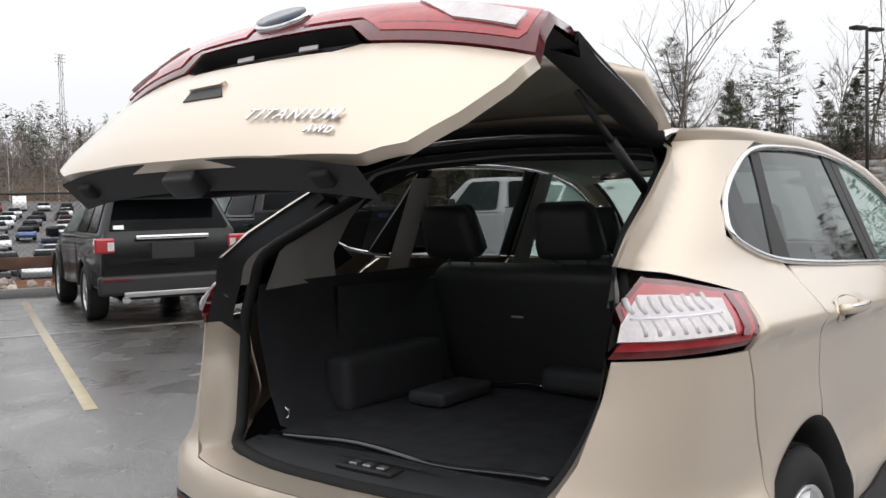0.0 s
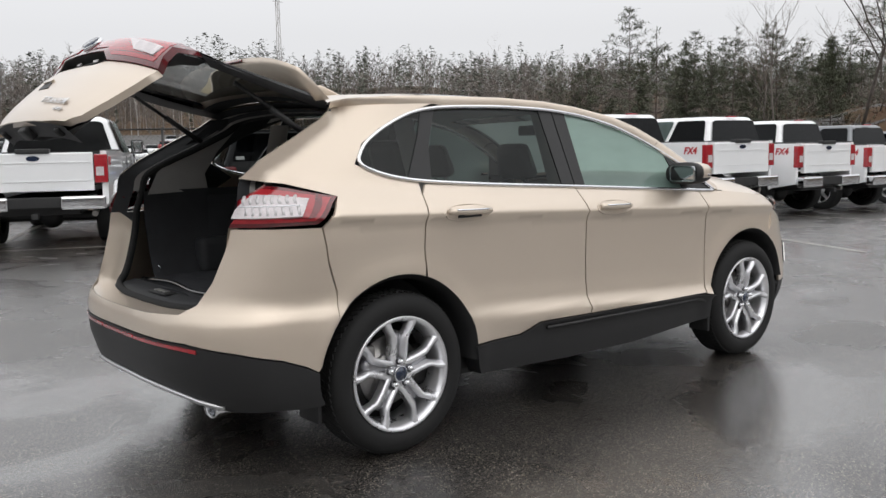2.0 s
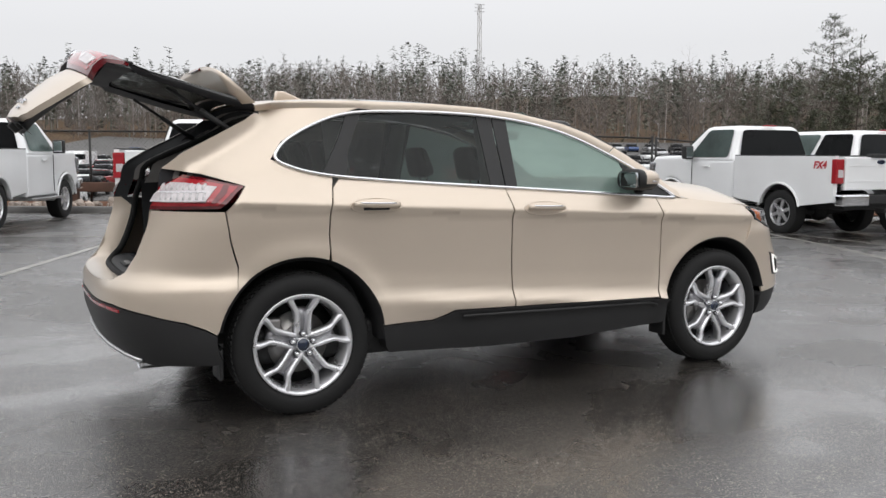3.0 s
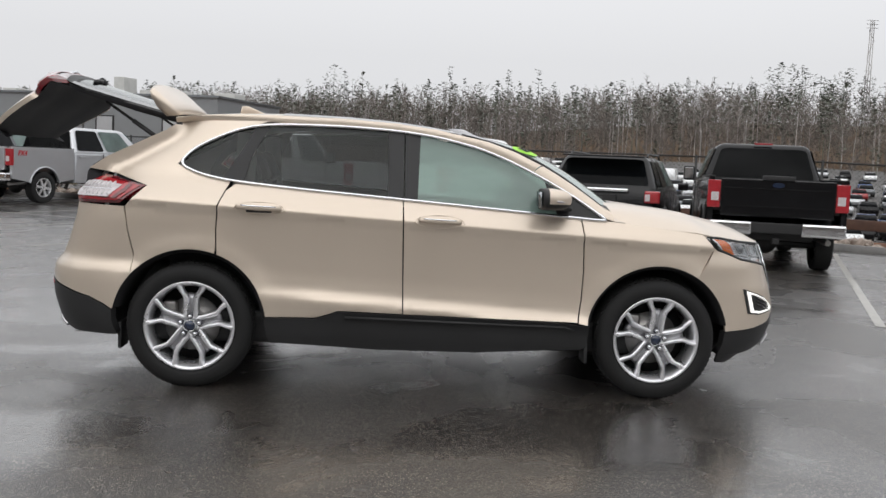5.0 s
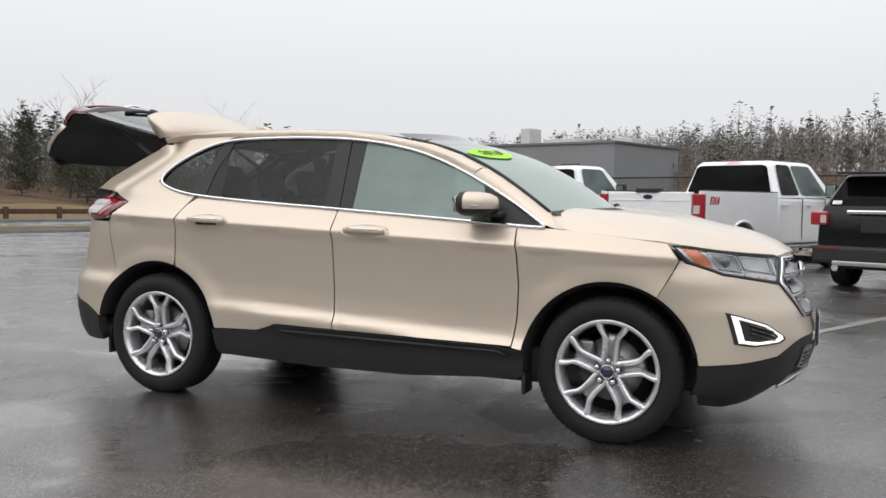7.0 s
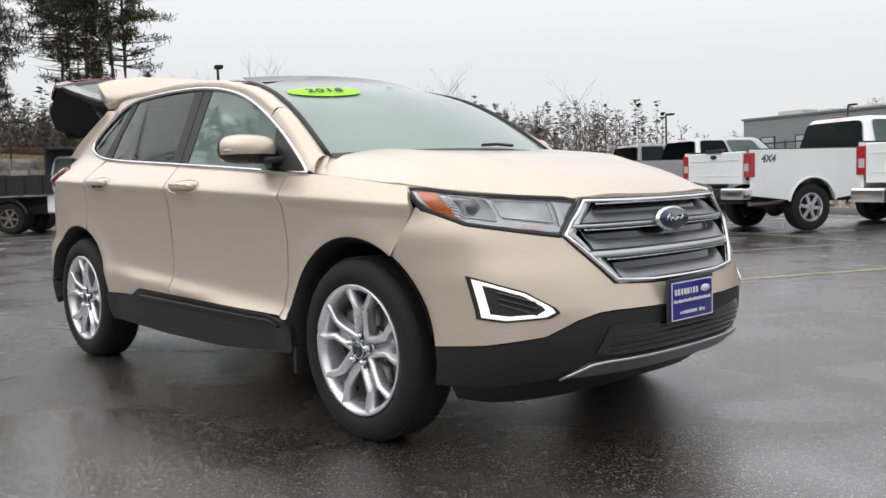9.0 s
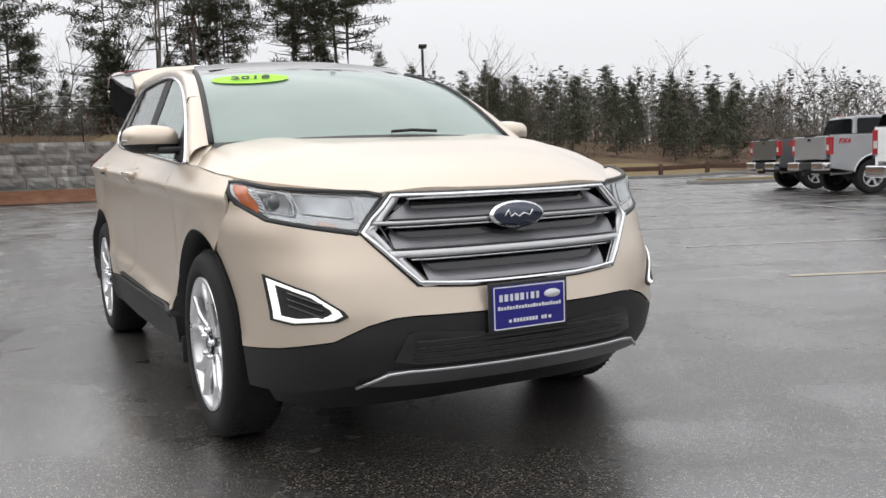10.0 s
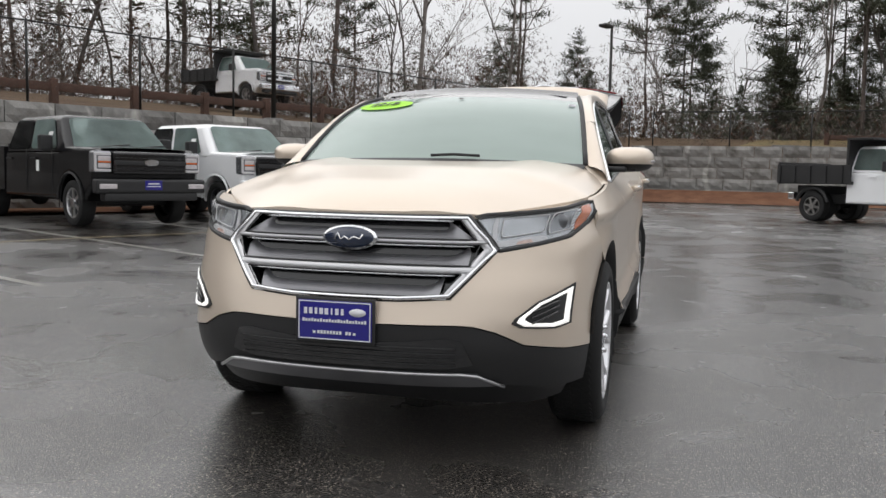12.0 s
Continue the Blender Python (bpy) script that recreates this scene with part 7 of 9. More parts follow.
def world_at(x, y, heading):
    q = Vector((x, y, 0))
    return pose(x, y, height(q.dot(U), q.dot(V)), 0, 0, heading)


def again(src, label, m):
    c = copy_thing(src, m)
    c["label"] = label
    return c


wA = pickup(M_WHITE, "reg", 2.45, "white single-cab pickup with red off-road decal, parked in a row", decal="FX4")
wA.matrix_world = world_at(10.9, 4.95, 86)
wB = pickup(M_WHITE, "crew", 2.05, "white crew-cab pickup with red off-road decal, parked in a row", decal="FX4")
wB.matrix_world = world_at(13.4, 4.6, 86)
grey_t = pickup(M_GREYP, "crew", 2.05, "grey crew-cab pickup with red off-road decal, parked in a row", decal="FX4")
grey_t.matrix_world = world_at(20.2, 4.85, 86)
again(wB, "white crew-cab pickup with red off-road decal, parked in a row", world_at(16.25, 4.6, 86))
again(grey_t, "grey crew-cab pickup with red off-road decal, parked in a row", world_at(26.1, 6.4, 86))
again(grey_t, "grey crew-cab pickup parked beyond the silver one", car_at(-20.2, 11.2))
# far corner of the lot: a row with noses towards the aisle
for k, (src, lab) in enumerate(((wB, "white pickup, nose out, below the stone bank"), (silver, "silver pickup, nose out, below the stone bank"), (wB, "white pickup, nose out, below the stone bank"), (wA, "white pickup, nose out, below the stone bank"), (grey_t, "grey pickup, nose out, below the stone bank"), (wB, "white pickup, nose out, below the stone bank"), (silver, "silver pickup, nose out, below the stone bank"))):
    again(src, lab, world_at(48.0 + 0.55 * k, 19.8 - 2.5 * k, 197))
# opposite row before the retaining wall, noses towards the aisle
blk = park(pickup(M_BLACKP, "crew", 1.75, "black crew-cab pickup, nose out, before the stone wall", heavy=False, chrome=False, black_trim=True, rim=M_SATIN, step=False), -4.35, -15.9, -4)
wht = park(pickup(M_WHITE, "crew", 1.75, "white crew-cab pickup, nose out, before the stone wall", heavy=False, chrome=False, rim=M_DARKALLOY, step=False), -7.3, -15.9, -4)
dmp = park(pickup(M_WHITE, "reg", 1.6, "white tipper truck with black steel dump body", dump=True, chrome=True, step=False, rim=M_STEEL), -21.8, -4.9, -20)
again(wht, "white crew-cab pickup parked by the far bank", car_at(-34.0, -1.6, -52))
d2 = again(dmp, "white tipper truck on the terrace above the wall", car_at(-18.6, -29.3, 2))
CRISP[0] = False


# ---- ground ----
M_SOIL = mat("leaf_litter", (0.085, 0.050, 0.034), 0.95, var=0.3, scale=0.35, fine=9, bump=0.6, bump_scale=14, color2=(0.135, 0.100, 0.062), spec=0.1)
M_MULCH = mat("brown_mulch", (0.105, 0.048, 0.030), 0.95, var=0.3, scale=2.0, fine=40, bump=0.8, bump_scale=30, color2=(0.19, 0.10, 0.06), spec=0.1)
M_GRASS = mat("winter_grass", (0.175, 0.118, 0.068), 0.95, var=0.2, scale=0.8, fine=30, bump=0.6, bump_scale=40, color2=(0.17, 0.145, 0.070), spec=0.1)
M_GRAVEL = mat("grey_gravel", (0.11, 0.107, 0.104), 0.9, var=0.15, scale=0.3, fine=8, bump=0.3, bump_scale=20)
M_LINE = mat("worn_line_paint", (0.34, 0.33, 0.30), 0.30, var=0.25, scale=5, fine=60, coat=0.25)
M_YLINE = mat("worn_yellow_paint", (0.36, 0.29, 0.16), 0.30, var=0.25, scale=5, fine=60, coat=0.25)
M_KERB = mat("wet_kerb", (0.14, 0.135, 0.13), 0.5, var=0.25, scale=2, fine=40, bump=0.2, bump_scale=60)
M_STONE = mat("grey_wall_block", (0.235, 0.228, 0.215), 0.8, var=0.30, scale=2.5, fine=30, bump=0.7, bump_scale=18, random_tint=0.28)


def stain(m, color, scale, lo, hi, stretch=(1, 1, 1)):
    """Patches of another colour laid over a material."""
    n, l = m.node_tree.nodes, m.node_tree.links
    b = n["Principled BSDF"]
    src = b.inputs["Base Color"].links[0].from_socket
    tc, mp, ns, mr, mx = (n.new(k) for k in ("ShaderNodeNewGeometry", "ShaderNodeMapping", "ShaderNodeTexNoise", "ShaderNodeMapRange", "ShaderNodeMix"))
    mx.data_type = "RGBA"
    mp.inputs["Scale"].default_value = stretch
    ns.inputs["Scale"].default_value, ns.inputs["Detail"].default_value = scale, 6
    mr.inputs["From Min"].default_value, mr.inputs["From Max"].default_value = lo, hi
    l.new(tc.outputs["Position"], mp.inputs["Vector"])
    l.new(mp.outputs[0], ns.inputs["Vector"])
    l.new(ns.outputs["Fac"], mr.inputs["Value"])
    l.new(mr.outputs[0], mx.inputs[0])
    l.new(src, mx.inputs[6])
    mx.inputs[7].default_value = (*color, 1)
    l.new(mx.outputs[2], b.inputs["Base Color"])


stain(M_STONE, (0.095, 0.088, 0.076), 1.3, 0.52, 0.72)
stain(M_STONE, (0.42, 0.41, 0.38), 1.1, 0.62, 0.70, (1.6, 1.6, 0.5))
M_ROCK = mat("rubble_stone", (0.33, 0.28, 0.24), 0.8, var=0.25, scale=6, fine=50, bump=0.4, bump_scale=30, island=0.3)
M_FENCE = mat("black_coated_steel", (0.012, 0.012, 0.012), 0.5, var=0.2, scale=5)
M_TIMBER = mat("brown_timber", (0.085, 0.044, 0.030), 0.8, var=0.3, scale=3, fine=40, bump=0.3, bump_scale=40)
M_BARK = mat("bark", (0.135, 0.120, 0.110), 0.95, var=0.3, scale=4, fine=30, bump=0.5, bump_scale=20, spec=0.15, random_tint=0.3)
M_PINEBARK = mat("pine_bark", (0.105, 0.088, 0.078), 0.95, var=0.3, scale=4, fine=30, bump=0.5, bump_scale=20, spec=0.15, random_tint=0.25)
M_NEEDLE = mat("pine_needles", (0.074, 0.088, 0.060), 0.9, var=0.3, scale=0.8, fine=12, color2=(0.112, 0.118, 0.080), island=0.25, spec=0.2)
M_TWIG = mat("bare_twigs", (0.165, 0.138, 0.122), 0.95, var=0.2, scale=1.0, fine=12, spec=0.1, random_tint=0.25)
M_RUSSET = mat("russet_leaves", (0.105, 0.058, 0.038), 0.9, var=0.3, scale=2.0, fine=12, island=0.4, spec=0.1)
# Twig colour lifted and greyed so that it carries the haze of distance.
M_HAZETWIG = mat("far_bare_woods", (0.172, 0.153, 0.140), 0.95, var=0.25, scale=0.04, fine=2, island=0.3, spec=0.05)
# Much paler than the near needles: misty air is put into this colour.
M_HAZEPINE = mat("hazed_pines", (0.140, 0.152, 0.126), 0.95, var=0.25, scale=0.05, fine=2, island=0.25, spec=0.05)
M_BUILD = mat("grey_metal_cladding", (0.20, 0.21, 0.22), 0.6, var=0.06, scale=0.2, fine=6)
M_BUILDROOF = mat("pale_roof_plant", (0.50, 0.50, 0.48), 0.7, var=0.1, scale=1)
M_POLE = mat("dark_bronze_pole", (0.02, 0.018, 0.016), 0.5, 0.3, var=0.2)


def asphalt():
    """Wet asphalt: dark binder with pale brown aggregate under a water film whose depth varies."""
    m = bpy.data.materials.new("wet_asphalt")
    m.use_nodes = True
    n, l = m.node_tree.nodes, m.node_tree.links
    b = n["Principled BSDF"]
    tc = n.new("ShaderNodeTexCoord")

    def tex(scale, detail=4.0, dist=0.0):
        t = n.new("ShaderNodeTexNoise")
        t.inputs["Scale"].default_value, t.inputs["Detail"].default_value, t.inputs["Distortion"].default_value = scale, detail, dist
        l.new(tc.outputs["Object"], t.inputs["Vector"])
        return t.outputs["Fac"]

    def rng(v, a, b_, c, d):
        r = n.new("ShaderNodeMapRange")
        for k, x in zip(("From Min", "From Max", "To Min", "To Max"), (a, b_, c, d)):
            r.inputs[k].default_value = x
        l.new(v, r.inputs["Value"])
        return r.outputs[0]

    def math_(op, a, b_):
        q = n.new("ShaderNodeMath")
        q.operation = op
        for k, x in enumerate((a, b_)):
            if isinstance(x, float):
                q.inputs[k].default_value = x
            else:
                l.new(x, q.inputs[k])
        return q.outputs[0]

    grain = n.new("ShaderNodeTexVoronoi")
    grain.inputs["Scale"].default_value = 135.0
    l.new(tc.outputs["Object"], grain.inputs["Vector"])
    sep = n.new("ShaderNodeSeparateColor")
    l.new(grain.outputs["Color"], sep.inputs[0])
    fine = tex(240.0, 2.0)
    wet = math_("ADD", rng(tex(0.22, 5.0, 0.6), 0.42, 0.58, 0.0, 0.62), rng(tex(1.3, 6.0, 0.8), 0.40, 0.66, 0.0, 0.5))
    film = rng(tex(0.5, 9.0, 1.3), 0.41, 0.61, -0.34, 0.36)
    wet = math_("ADD", wet, film)
    wet_c = n.new("ShaderNodeClamp")
    l.new(wet, wet_c.inputs["Value"])
    wet = wet_c.outputs[0]
    # pale stones show where the cell value is high
    stone = math_("MULTIPLY", rng(sep.outputs[0], 0.66, 0.92, 0.0, 1.0), rng(grain.outputs["Distance"], 0.25, 0.55, 1.0, 0.0))
    stone = math_("MULTIPLY", stone, rng(tex(2.2), 0.3, 0.7, 0.55, 1.0))
    mix = n.new("ShaderNodeMix")
    mix.data_type = "RGBA"
    mix.inputs[6].default_value, mix.inputs[7].default_value = (0.018, 0.0165, 0.0155, 1), (0.60, 0.52, 0.44, 1)
    l.new(stone, mix.inputs[0])
    l.new(mix.outputs[2], b.inputs["Base Color"])
    l.new(rng(wet, 0.0, 1.0, 0.40, 0.24), b.inputs["Roughness"])
    b.inputs["Specular IOR Level"].default_value = 0.3
    l.new(rng(wet, 0.0, 1.0, 0.65, 1.0), b.inputs["Coat Weight"])
    b.inputs["Coat IOR"].default_value = 2.5
    l.new(rng(wet, 0.0, 1.0, 0.31, 0.13), b.inputs["Coat Roughness"])
    bp = n.new("ShaderNodeBump")
    bp.inputs["Distance"].default_value = 0.006
    l.new(rng(wet, 0.0, 1.0, 0.80, 0.40), bp.inputs["Strength"])
    l.new(math_("ADD", math_("MULTIPLY", grain.outputs["Distance"], -1.0), math_("MULTIPLY", fine, 0.5)), bp.inputs["Height"])
    l.new(bp.outputs["Normal"], b.inputs["Normal"])
    bp2 = n.new("ShaderNodeBump")
    bp2.inputs["Distance"].default_value = 0.003
    l.new(rng(wet, 0.0, 1.0, 0.80, 0.38), bp2.inputs["Strength"])
    l.new(math_("ADD", math_("MULTIPLY", tex(14.0, 2.0), 0.7), math_("MULTIPLY", grain.outputs["Distance"], -0.5)), bp2.inputs["Height"])
    l.new(bp2.outputs["Normal"], b.inputs["Coat Normal"])
    return m


M_ASPHALT = asphalt()


def sheet(name, us, vs, dz, material, kind="structure", label="", jitter=0.0, warp=lambda u, v: v, flip_axis=False, trim=lambda u, v: u):
    bm = bmesh.new()
    if flip_axis:
        rows = [[(-33.0 - 0.34 * (v + 14.7) + 2.2 * f, v) for v in vs] for f in us]
        rows = [[bm.verts.new(uv(a, b, height(a, b) + dz + 0.50 * (1 - f) ** 1.3)) for a, b in r] for r, f in zip(rows, us)]
    else:
        rows = None
    rows = rows or [[bm.verts.new(uv(trim(u, warp(u, v)), warp(u, v), height(trim(u, warp(u, v)), warp(u, v)) + dz + (jitter * noise.noise((u * 0.3, v * 0.3, 1)) if jitter else 0))) for v in vs] for u in us]
    for a, b in zip(rows, rows[1:]):
        for j in range(len(vs) - 1):
            bm.faces.new((a[j], b[j], b[j + 1], a[j + 1]))
    ob = part(name, bm, material)
    return tagged(ob, label or name.replace("_", " "), kind=kind, category=name.split("_")[-1])


def steps(*cuts):
    out = []
    for a, b, k in cuts:
        out += list(np.linspace(a, b, k + 1))[:-1]
    return [float(x) for x in out] + [float(cuts[-1][1])]


US = steps((-1500, -300, 5), (-300, -100, 10), (-100, -46, 14), (-46, -30, 16), (-30, 42, 36), (42, 68, 26), (68, 160, 12), (160, 1500, 6))
VS = steps((-1500, -300, 4), (-300, -60, 8), (-60, -18.0, 21), (-18.0, -17.0, 4), (-17.0, 14.6, 31), (14.6, 32, 18), (32, 200, 42), (200, 340, 10), (340, 1500, 5))
sheet("ground", US, VS, -0.03, M_SOIL, label="brown leaf-littered ground reaching the horizon")
sheet("asphalt_lot", steps((-38, -30, 8), (-30, 6, 20), (6, 62, 40)), steps((0, 1, 40)), 0.0, M_ASPHALT, label="wet dark asphalt of the car park", warp=lambda u, f: -14.8 + f * (kerb_v(u) + 14.8), trim=lambda u, v: min(max(u, -32.9 - 0.34 * (v + 14.7)) if v < -3 else u, (55.4 - 0.61 * v) / 0.793))
sheet("access_road", steps((-38, -29.2, 8)), steps((14.6, 60, 20)), 0.0, M_ASPHALT, label="wet asphalt access road")
sheet("mulch_bed", steps((-33, 43, 60)), steps((-16.95, -14.8, 4)), 0.04, M_MULCH, label="brown mulch strip below the wall")
sheet("mulch_corner", steps((0, 1, 8)), steps((-16.8, 2, 17)), 0.045, M_MULCH, label="brown mulch below the end wall", flip_axis=True)
sheet("storage_lot", steps((-60, 70, 26)), steps((50, 172, 24)), 0.05, M_GRAVEL, label="grey gravel of the distant storage lot")
sheet("mulch_verge", steps((-26, 6, 20), (6, 43, 20)), steps((0.15, 4.9, 6)), 0.03, M_MULCH, label="brown earth verge behind the kerb", warp=lambda u, f: kerb_v(u) + f)


def strip(name, u0, v0, u1, v1, w, dz, material, parent_kind="structure", label="", thick=0.0, n=None):
    """A painted line or kerb between two places of the lot."""
    a, b = Vector((u0, v0)), Vector((u1, v1))
    d = (b - a).normalized()
    s = Vector((-d.y, d.x)) * (w / 2)
    k = n or max(2, int((b - a).length / 1.0))
    bm = bmesh.new()
    rows = []
    for i in range(k + 1):
        c = a.lerp(b, i / k)
        l_, r_ = c + s, c - s
        row = [uv(l_.x, l_.y, height(l_.x, l_.y) + dz), uv(r_.x, r_.y, height(r_.x, r_.y) + dz)]
        if thick:
            row = [uv(l_.x, l_.y, height(l_.x, l_.y) - 0.02), uv(l_.x, l_.y, height(l_.x, l_.y) + thick - 0.015), uv(l_.x * 0.85 + r_.x * 0.15, l_.y * 0.85 + r_.y * 0.15, height(c.x, c.y) + thick),
                   uv(l_.x * 0.15 + r_.x * 0.85, l_.y * 0.15 + r_.y * 0.85, height(c.x, c.y) + thick), uv(r_.x, r_.y, height(r_.x, r_.y) + thick - 0.015), uv(r_.x, r_.y, height(r_.x, r_.y) - 0.02)]
        rows.append(row)
    loft(bm, rows, caps=bool(thick))
    bmesh.ops.recalc_face_normals(bm, faces=bm.faces[:])
    if not thick:
        bm.normal_update()
        if sum(f.normal.z for f in bm.faces) < 0:
            bmesh.ops.reverse_faces(bm, faces=bm.faces[:])
    return tagged(part(name, bm, material), label, name.split("_")[-1], kind="structure")


STALL = 2.75
for k in range(-8, 4):
    u = -2.17 + STALL * k
    strip("bay_line", u, 3.9, u, 13.6, 0.10, 0.004, M_YLINE if k == 0 else M_LINE, label="worn painted bay line")
    if k > -5:
        strip("bay_line", u, -4.7, u, -12.6, 0.10, 0.004, M_LINE, label="worn painted bay line")
strip("bay_line", -24.0, 8.75, 6.0, 8.75, 0.10, 0.0055, M_LINE, label="worn painted cross line", n=40)
strip("bay_line", -12.0, -9.2, 22.0, -9.2, 0.10, 0.0055, M_YLINE, label="worn painted cross line", n=40)
for k in range(7):
    a, d = Vector((9.8 + 2.75 * k, 4.0 - 0.34 * k)), Vector((math.cos(radians(83)), math.sin(radians(83))))
    q = [(a + d * t_) for t_ in (-1.0, 7.0)]
    q = [(p_.x * U.x + p_.y * U.y, p_.x * V.x + p_.y * V.y) for p_ in q]
    strip("bay_line", *q[0], *q[1], 0.10, 0.004, M_LINE, label="worn painted bay line")
strip("kerb_fence_side", -26, 14.68, 6, 14.68, 0.16, 0, M_KERB, thick=0.15, n=40, label="wet asphalt kerb")
strip("kerb_fence_bend", 6.0, 14.68, 43, kerb_v(43) + 0.08, 0.16, 0, M_KERB, thick=0.15, n=40, label="wet asphalt kerb")
strip("kerb_end", 38.3, 40.9, 53.2, 21.6, 0.16, 0, M_KERB, thick=0.15, n=20, label="wet kerb at the lot end")
strip("kerb_road", -38.05, -12, -38.05, 60, 0.16, 0, M_KERB, thick=0.14, n=50, label="wet road kerb")
for k, (a, b) in enumerate(((-4.0, 8.6), (11.6, 34.0))):
    strip("island_kerb", -27.0, a, -27.0, b, 1.9, 0, M_KERB, thick=0.13, n=20, label="kerb round the grass island")
    strip("island_grass", -27.0, a + 0.25, -27.0, b - 0.25, 1.5, 0, M_GRASS, thick=0.17, n=20, label="winter grass on the island")
sheet("grass_bank", steps((-60, -38.15, 20)), steps((-14, 70, 30)), 0.05, M_GRASS, label="winter grass bank beyond the road", jitter=0.2)

# ---- retaining wall of split-faced blocks ----
WALL_V, COURSE = -16.8, 0.49
wall = tagged(empty("wall_retaining"), "grey split-faced concrete block retaining wall", "wall", kind="structure")
block_meshes = []
rng_ = random.Random(5)
for k in range(7):
    w = rng_.choice((1.15, 1.15, 0.75))
    bm = bmesh.new()
    nx, nz = 6, 3
    grid = [[None] * (nz + 1) for _ in range(nx + 1)]
    for i in range(nx + 1):
        for j in range(nz + 1):
            rim = i in (0, nx) or j in (0, nz)
            d = 0.0 if rim else 0.03 + 0.045 * rng_.random()
            grid[i][j] = bm.verts.new((w * (i / nx - 0.5) * 0.985, d, (COURSE - 0.012) * j / nz))
    for i in range(nx):
        for j in range(nz):
            bm.faces.new((grid[i][j], grid[i][j + 1], grid[i + 1][j + 1], grid[i + 1][j]))
    bm.normal_update()
    if sum(f.normal.y for f in bm.faces) < 0:
        bmesh.ops.reverse_faces(bm, faces=bm.faces[:])
    add_lip(bm, 0.25, Vector((0, -1, 0)))
    me = bpy.data.meshes.new("block")
    bm.normal_update()
    bm.to_mesh(me)
    bm.free()
    me.materials.append(M_STONE)
    block_meshes.append((w, me))
rest = bmesh.new()
WALL_ROT = Matrix((U, V, Vector((0, 0, 1)))).transposed().to_4x4()


def lay_blocks(u_from, u_to, v0, z0, courses, near):
    for c in range(courses):
        u = u_from - 0.58 * (c % 2)
        while u < u_to:
            w, me = block_meshes[rng_.randrange(len(block_meshes))]
            p = uv(u + w / 2, v0 - 0.035 * c, z0 + c * COURSE)
            m4 = Matrix.Translation(p) @ WALL_ROT
            if near[0] < u < near[1]:
                ob = new("block", me)
                ob.parent = wall
                ob.matrix_basis = m4
            else:
                tmp = bmesh.new()
                tmp.from_mesh(me)
                tmp.transform(m4)
                tmp.to_mesh(SCRATCH)
                tmp.free()
                rest.from_mesh(SCRATCH)
            u += w + 0.012


SCRATCH = bpy.data.meshes.new("scratch")
lay_blocks(-8.0, 43.0, WALL_V, 0.12, 5, (-8, 2))
lay_blocks(-25.5, -8.0, WALL_V, 0.12, 5, (-26, -8))
lay_blocks(-32.0, -25.5, WALL_V, 0.12, 5, (-32, -26))
LEG = uv(-37.6, -3.0) - uv(-33.0, -16.7)
TURNED = Matrix((LEG.normalized() * -1, LEG.normalized().cross(Vector((0, 0, 1))) * 1, Vector((0, 0, 1)))).transposed().to_4x4()
for c in range(5):
    s_ = 0.0 - 0.5 * (c % 2)
    while s_ < LEG.length - 0.9 * c * 0.8:
        w, me = block_meshes[rng_.randrange(len(block_meshes))]
        ob = new("block", me)
        ob.parent = wall
        ob.matrix_basis = Matrix.Translation(uv(-33.0, -16.7, 0.10 + c * COURSE) + LEG.normalized() * (s_ + w / 2)) @ TURNED
        s_ += w + 0.012
# stepped stone bank at the far corner of the lot
bank = tagged(empty("wall_bank"), "stepped bank of grey stone blocks below the trees", "wall", kind="structure")
P1, P2 = Vector((52.2, 26.5, -0.75)), Vector((58.5, -2.5, -0.75))
BD = (P2 - P1).normalized()
BTURN = Matrix((BD, BD.cross(Vector((0, 0, 1))), Vector((0, 0, 1)))).transposed().to_4x4()
for c in range(9):
    s_ = 1.5 * c + 0.5 * (c % 2)
    while s_ < (P2 - P1).length:
        w, me = block_meshes[rng_.randrange(len(block_meshes))]
        ob = new("block", me)
        ob.parent = bank
        back = Vector((0.976, 0.22, 0)) * (0.75 * c + rng_.uniform(-0.06, 0.06))
        ob.matrix_basis = Matrix.Translation(P1 + BD * (s_ + w / 2) + back + Vector((0, 0, 0.05 + c * 0.50))) @ BTURN
        s_ += w + rng_.uniform(0.01, 0.12)
rest_ob = part("far_blocks", rest, M_STONE, wall)
rest_ob["kind"] = "stuff"


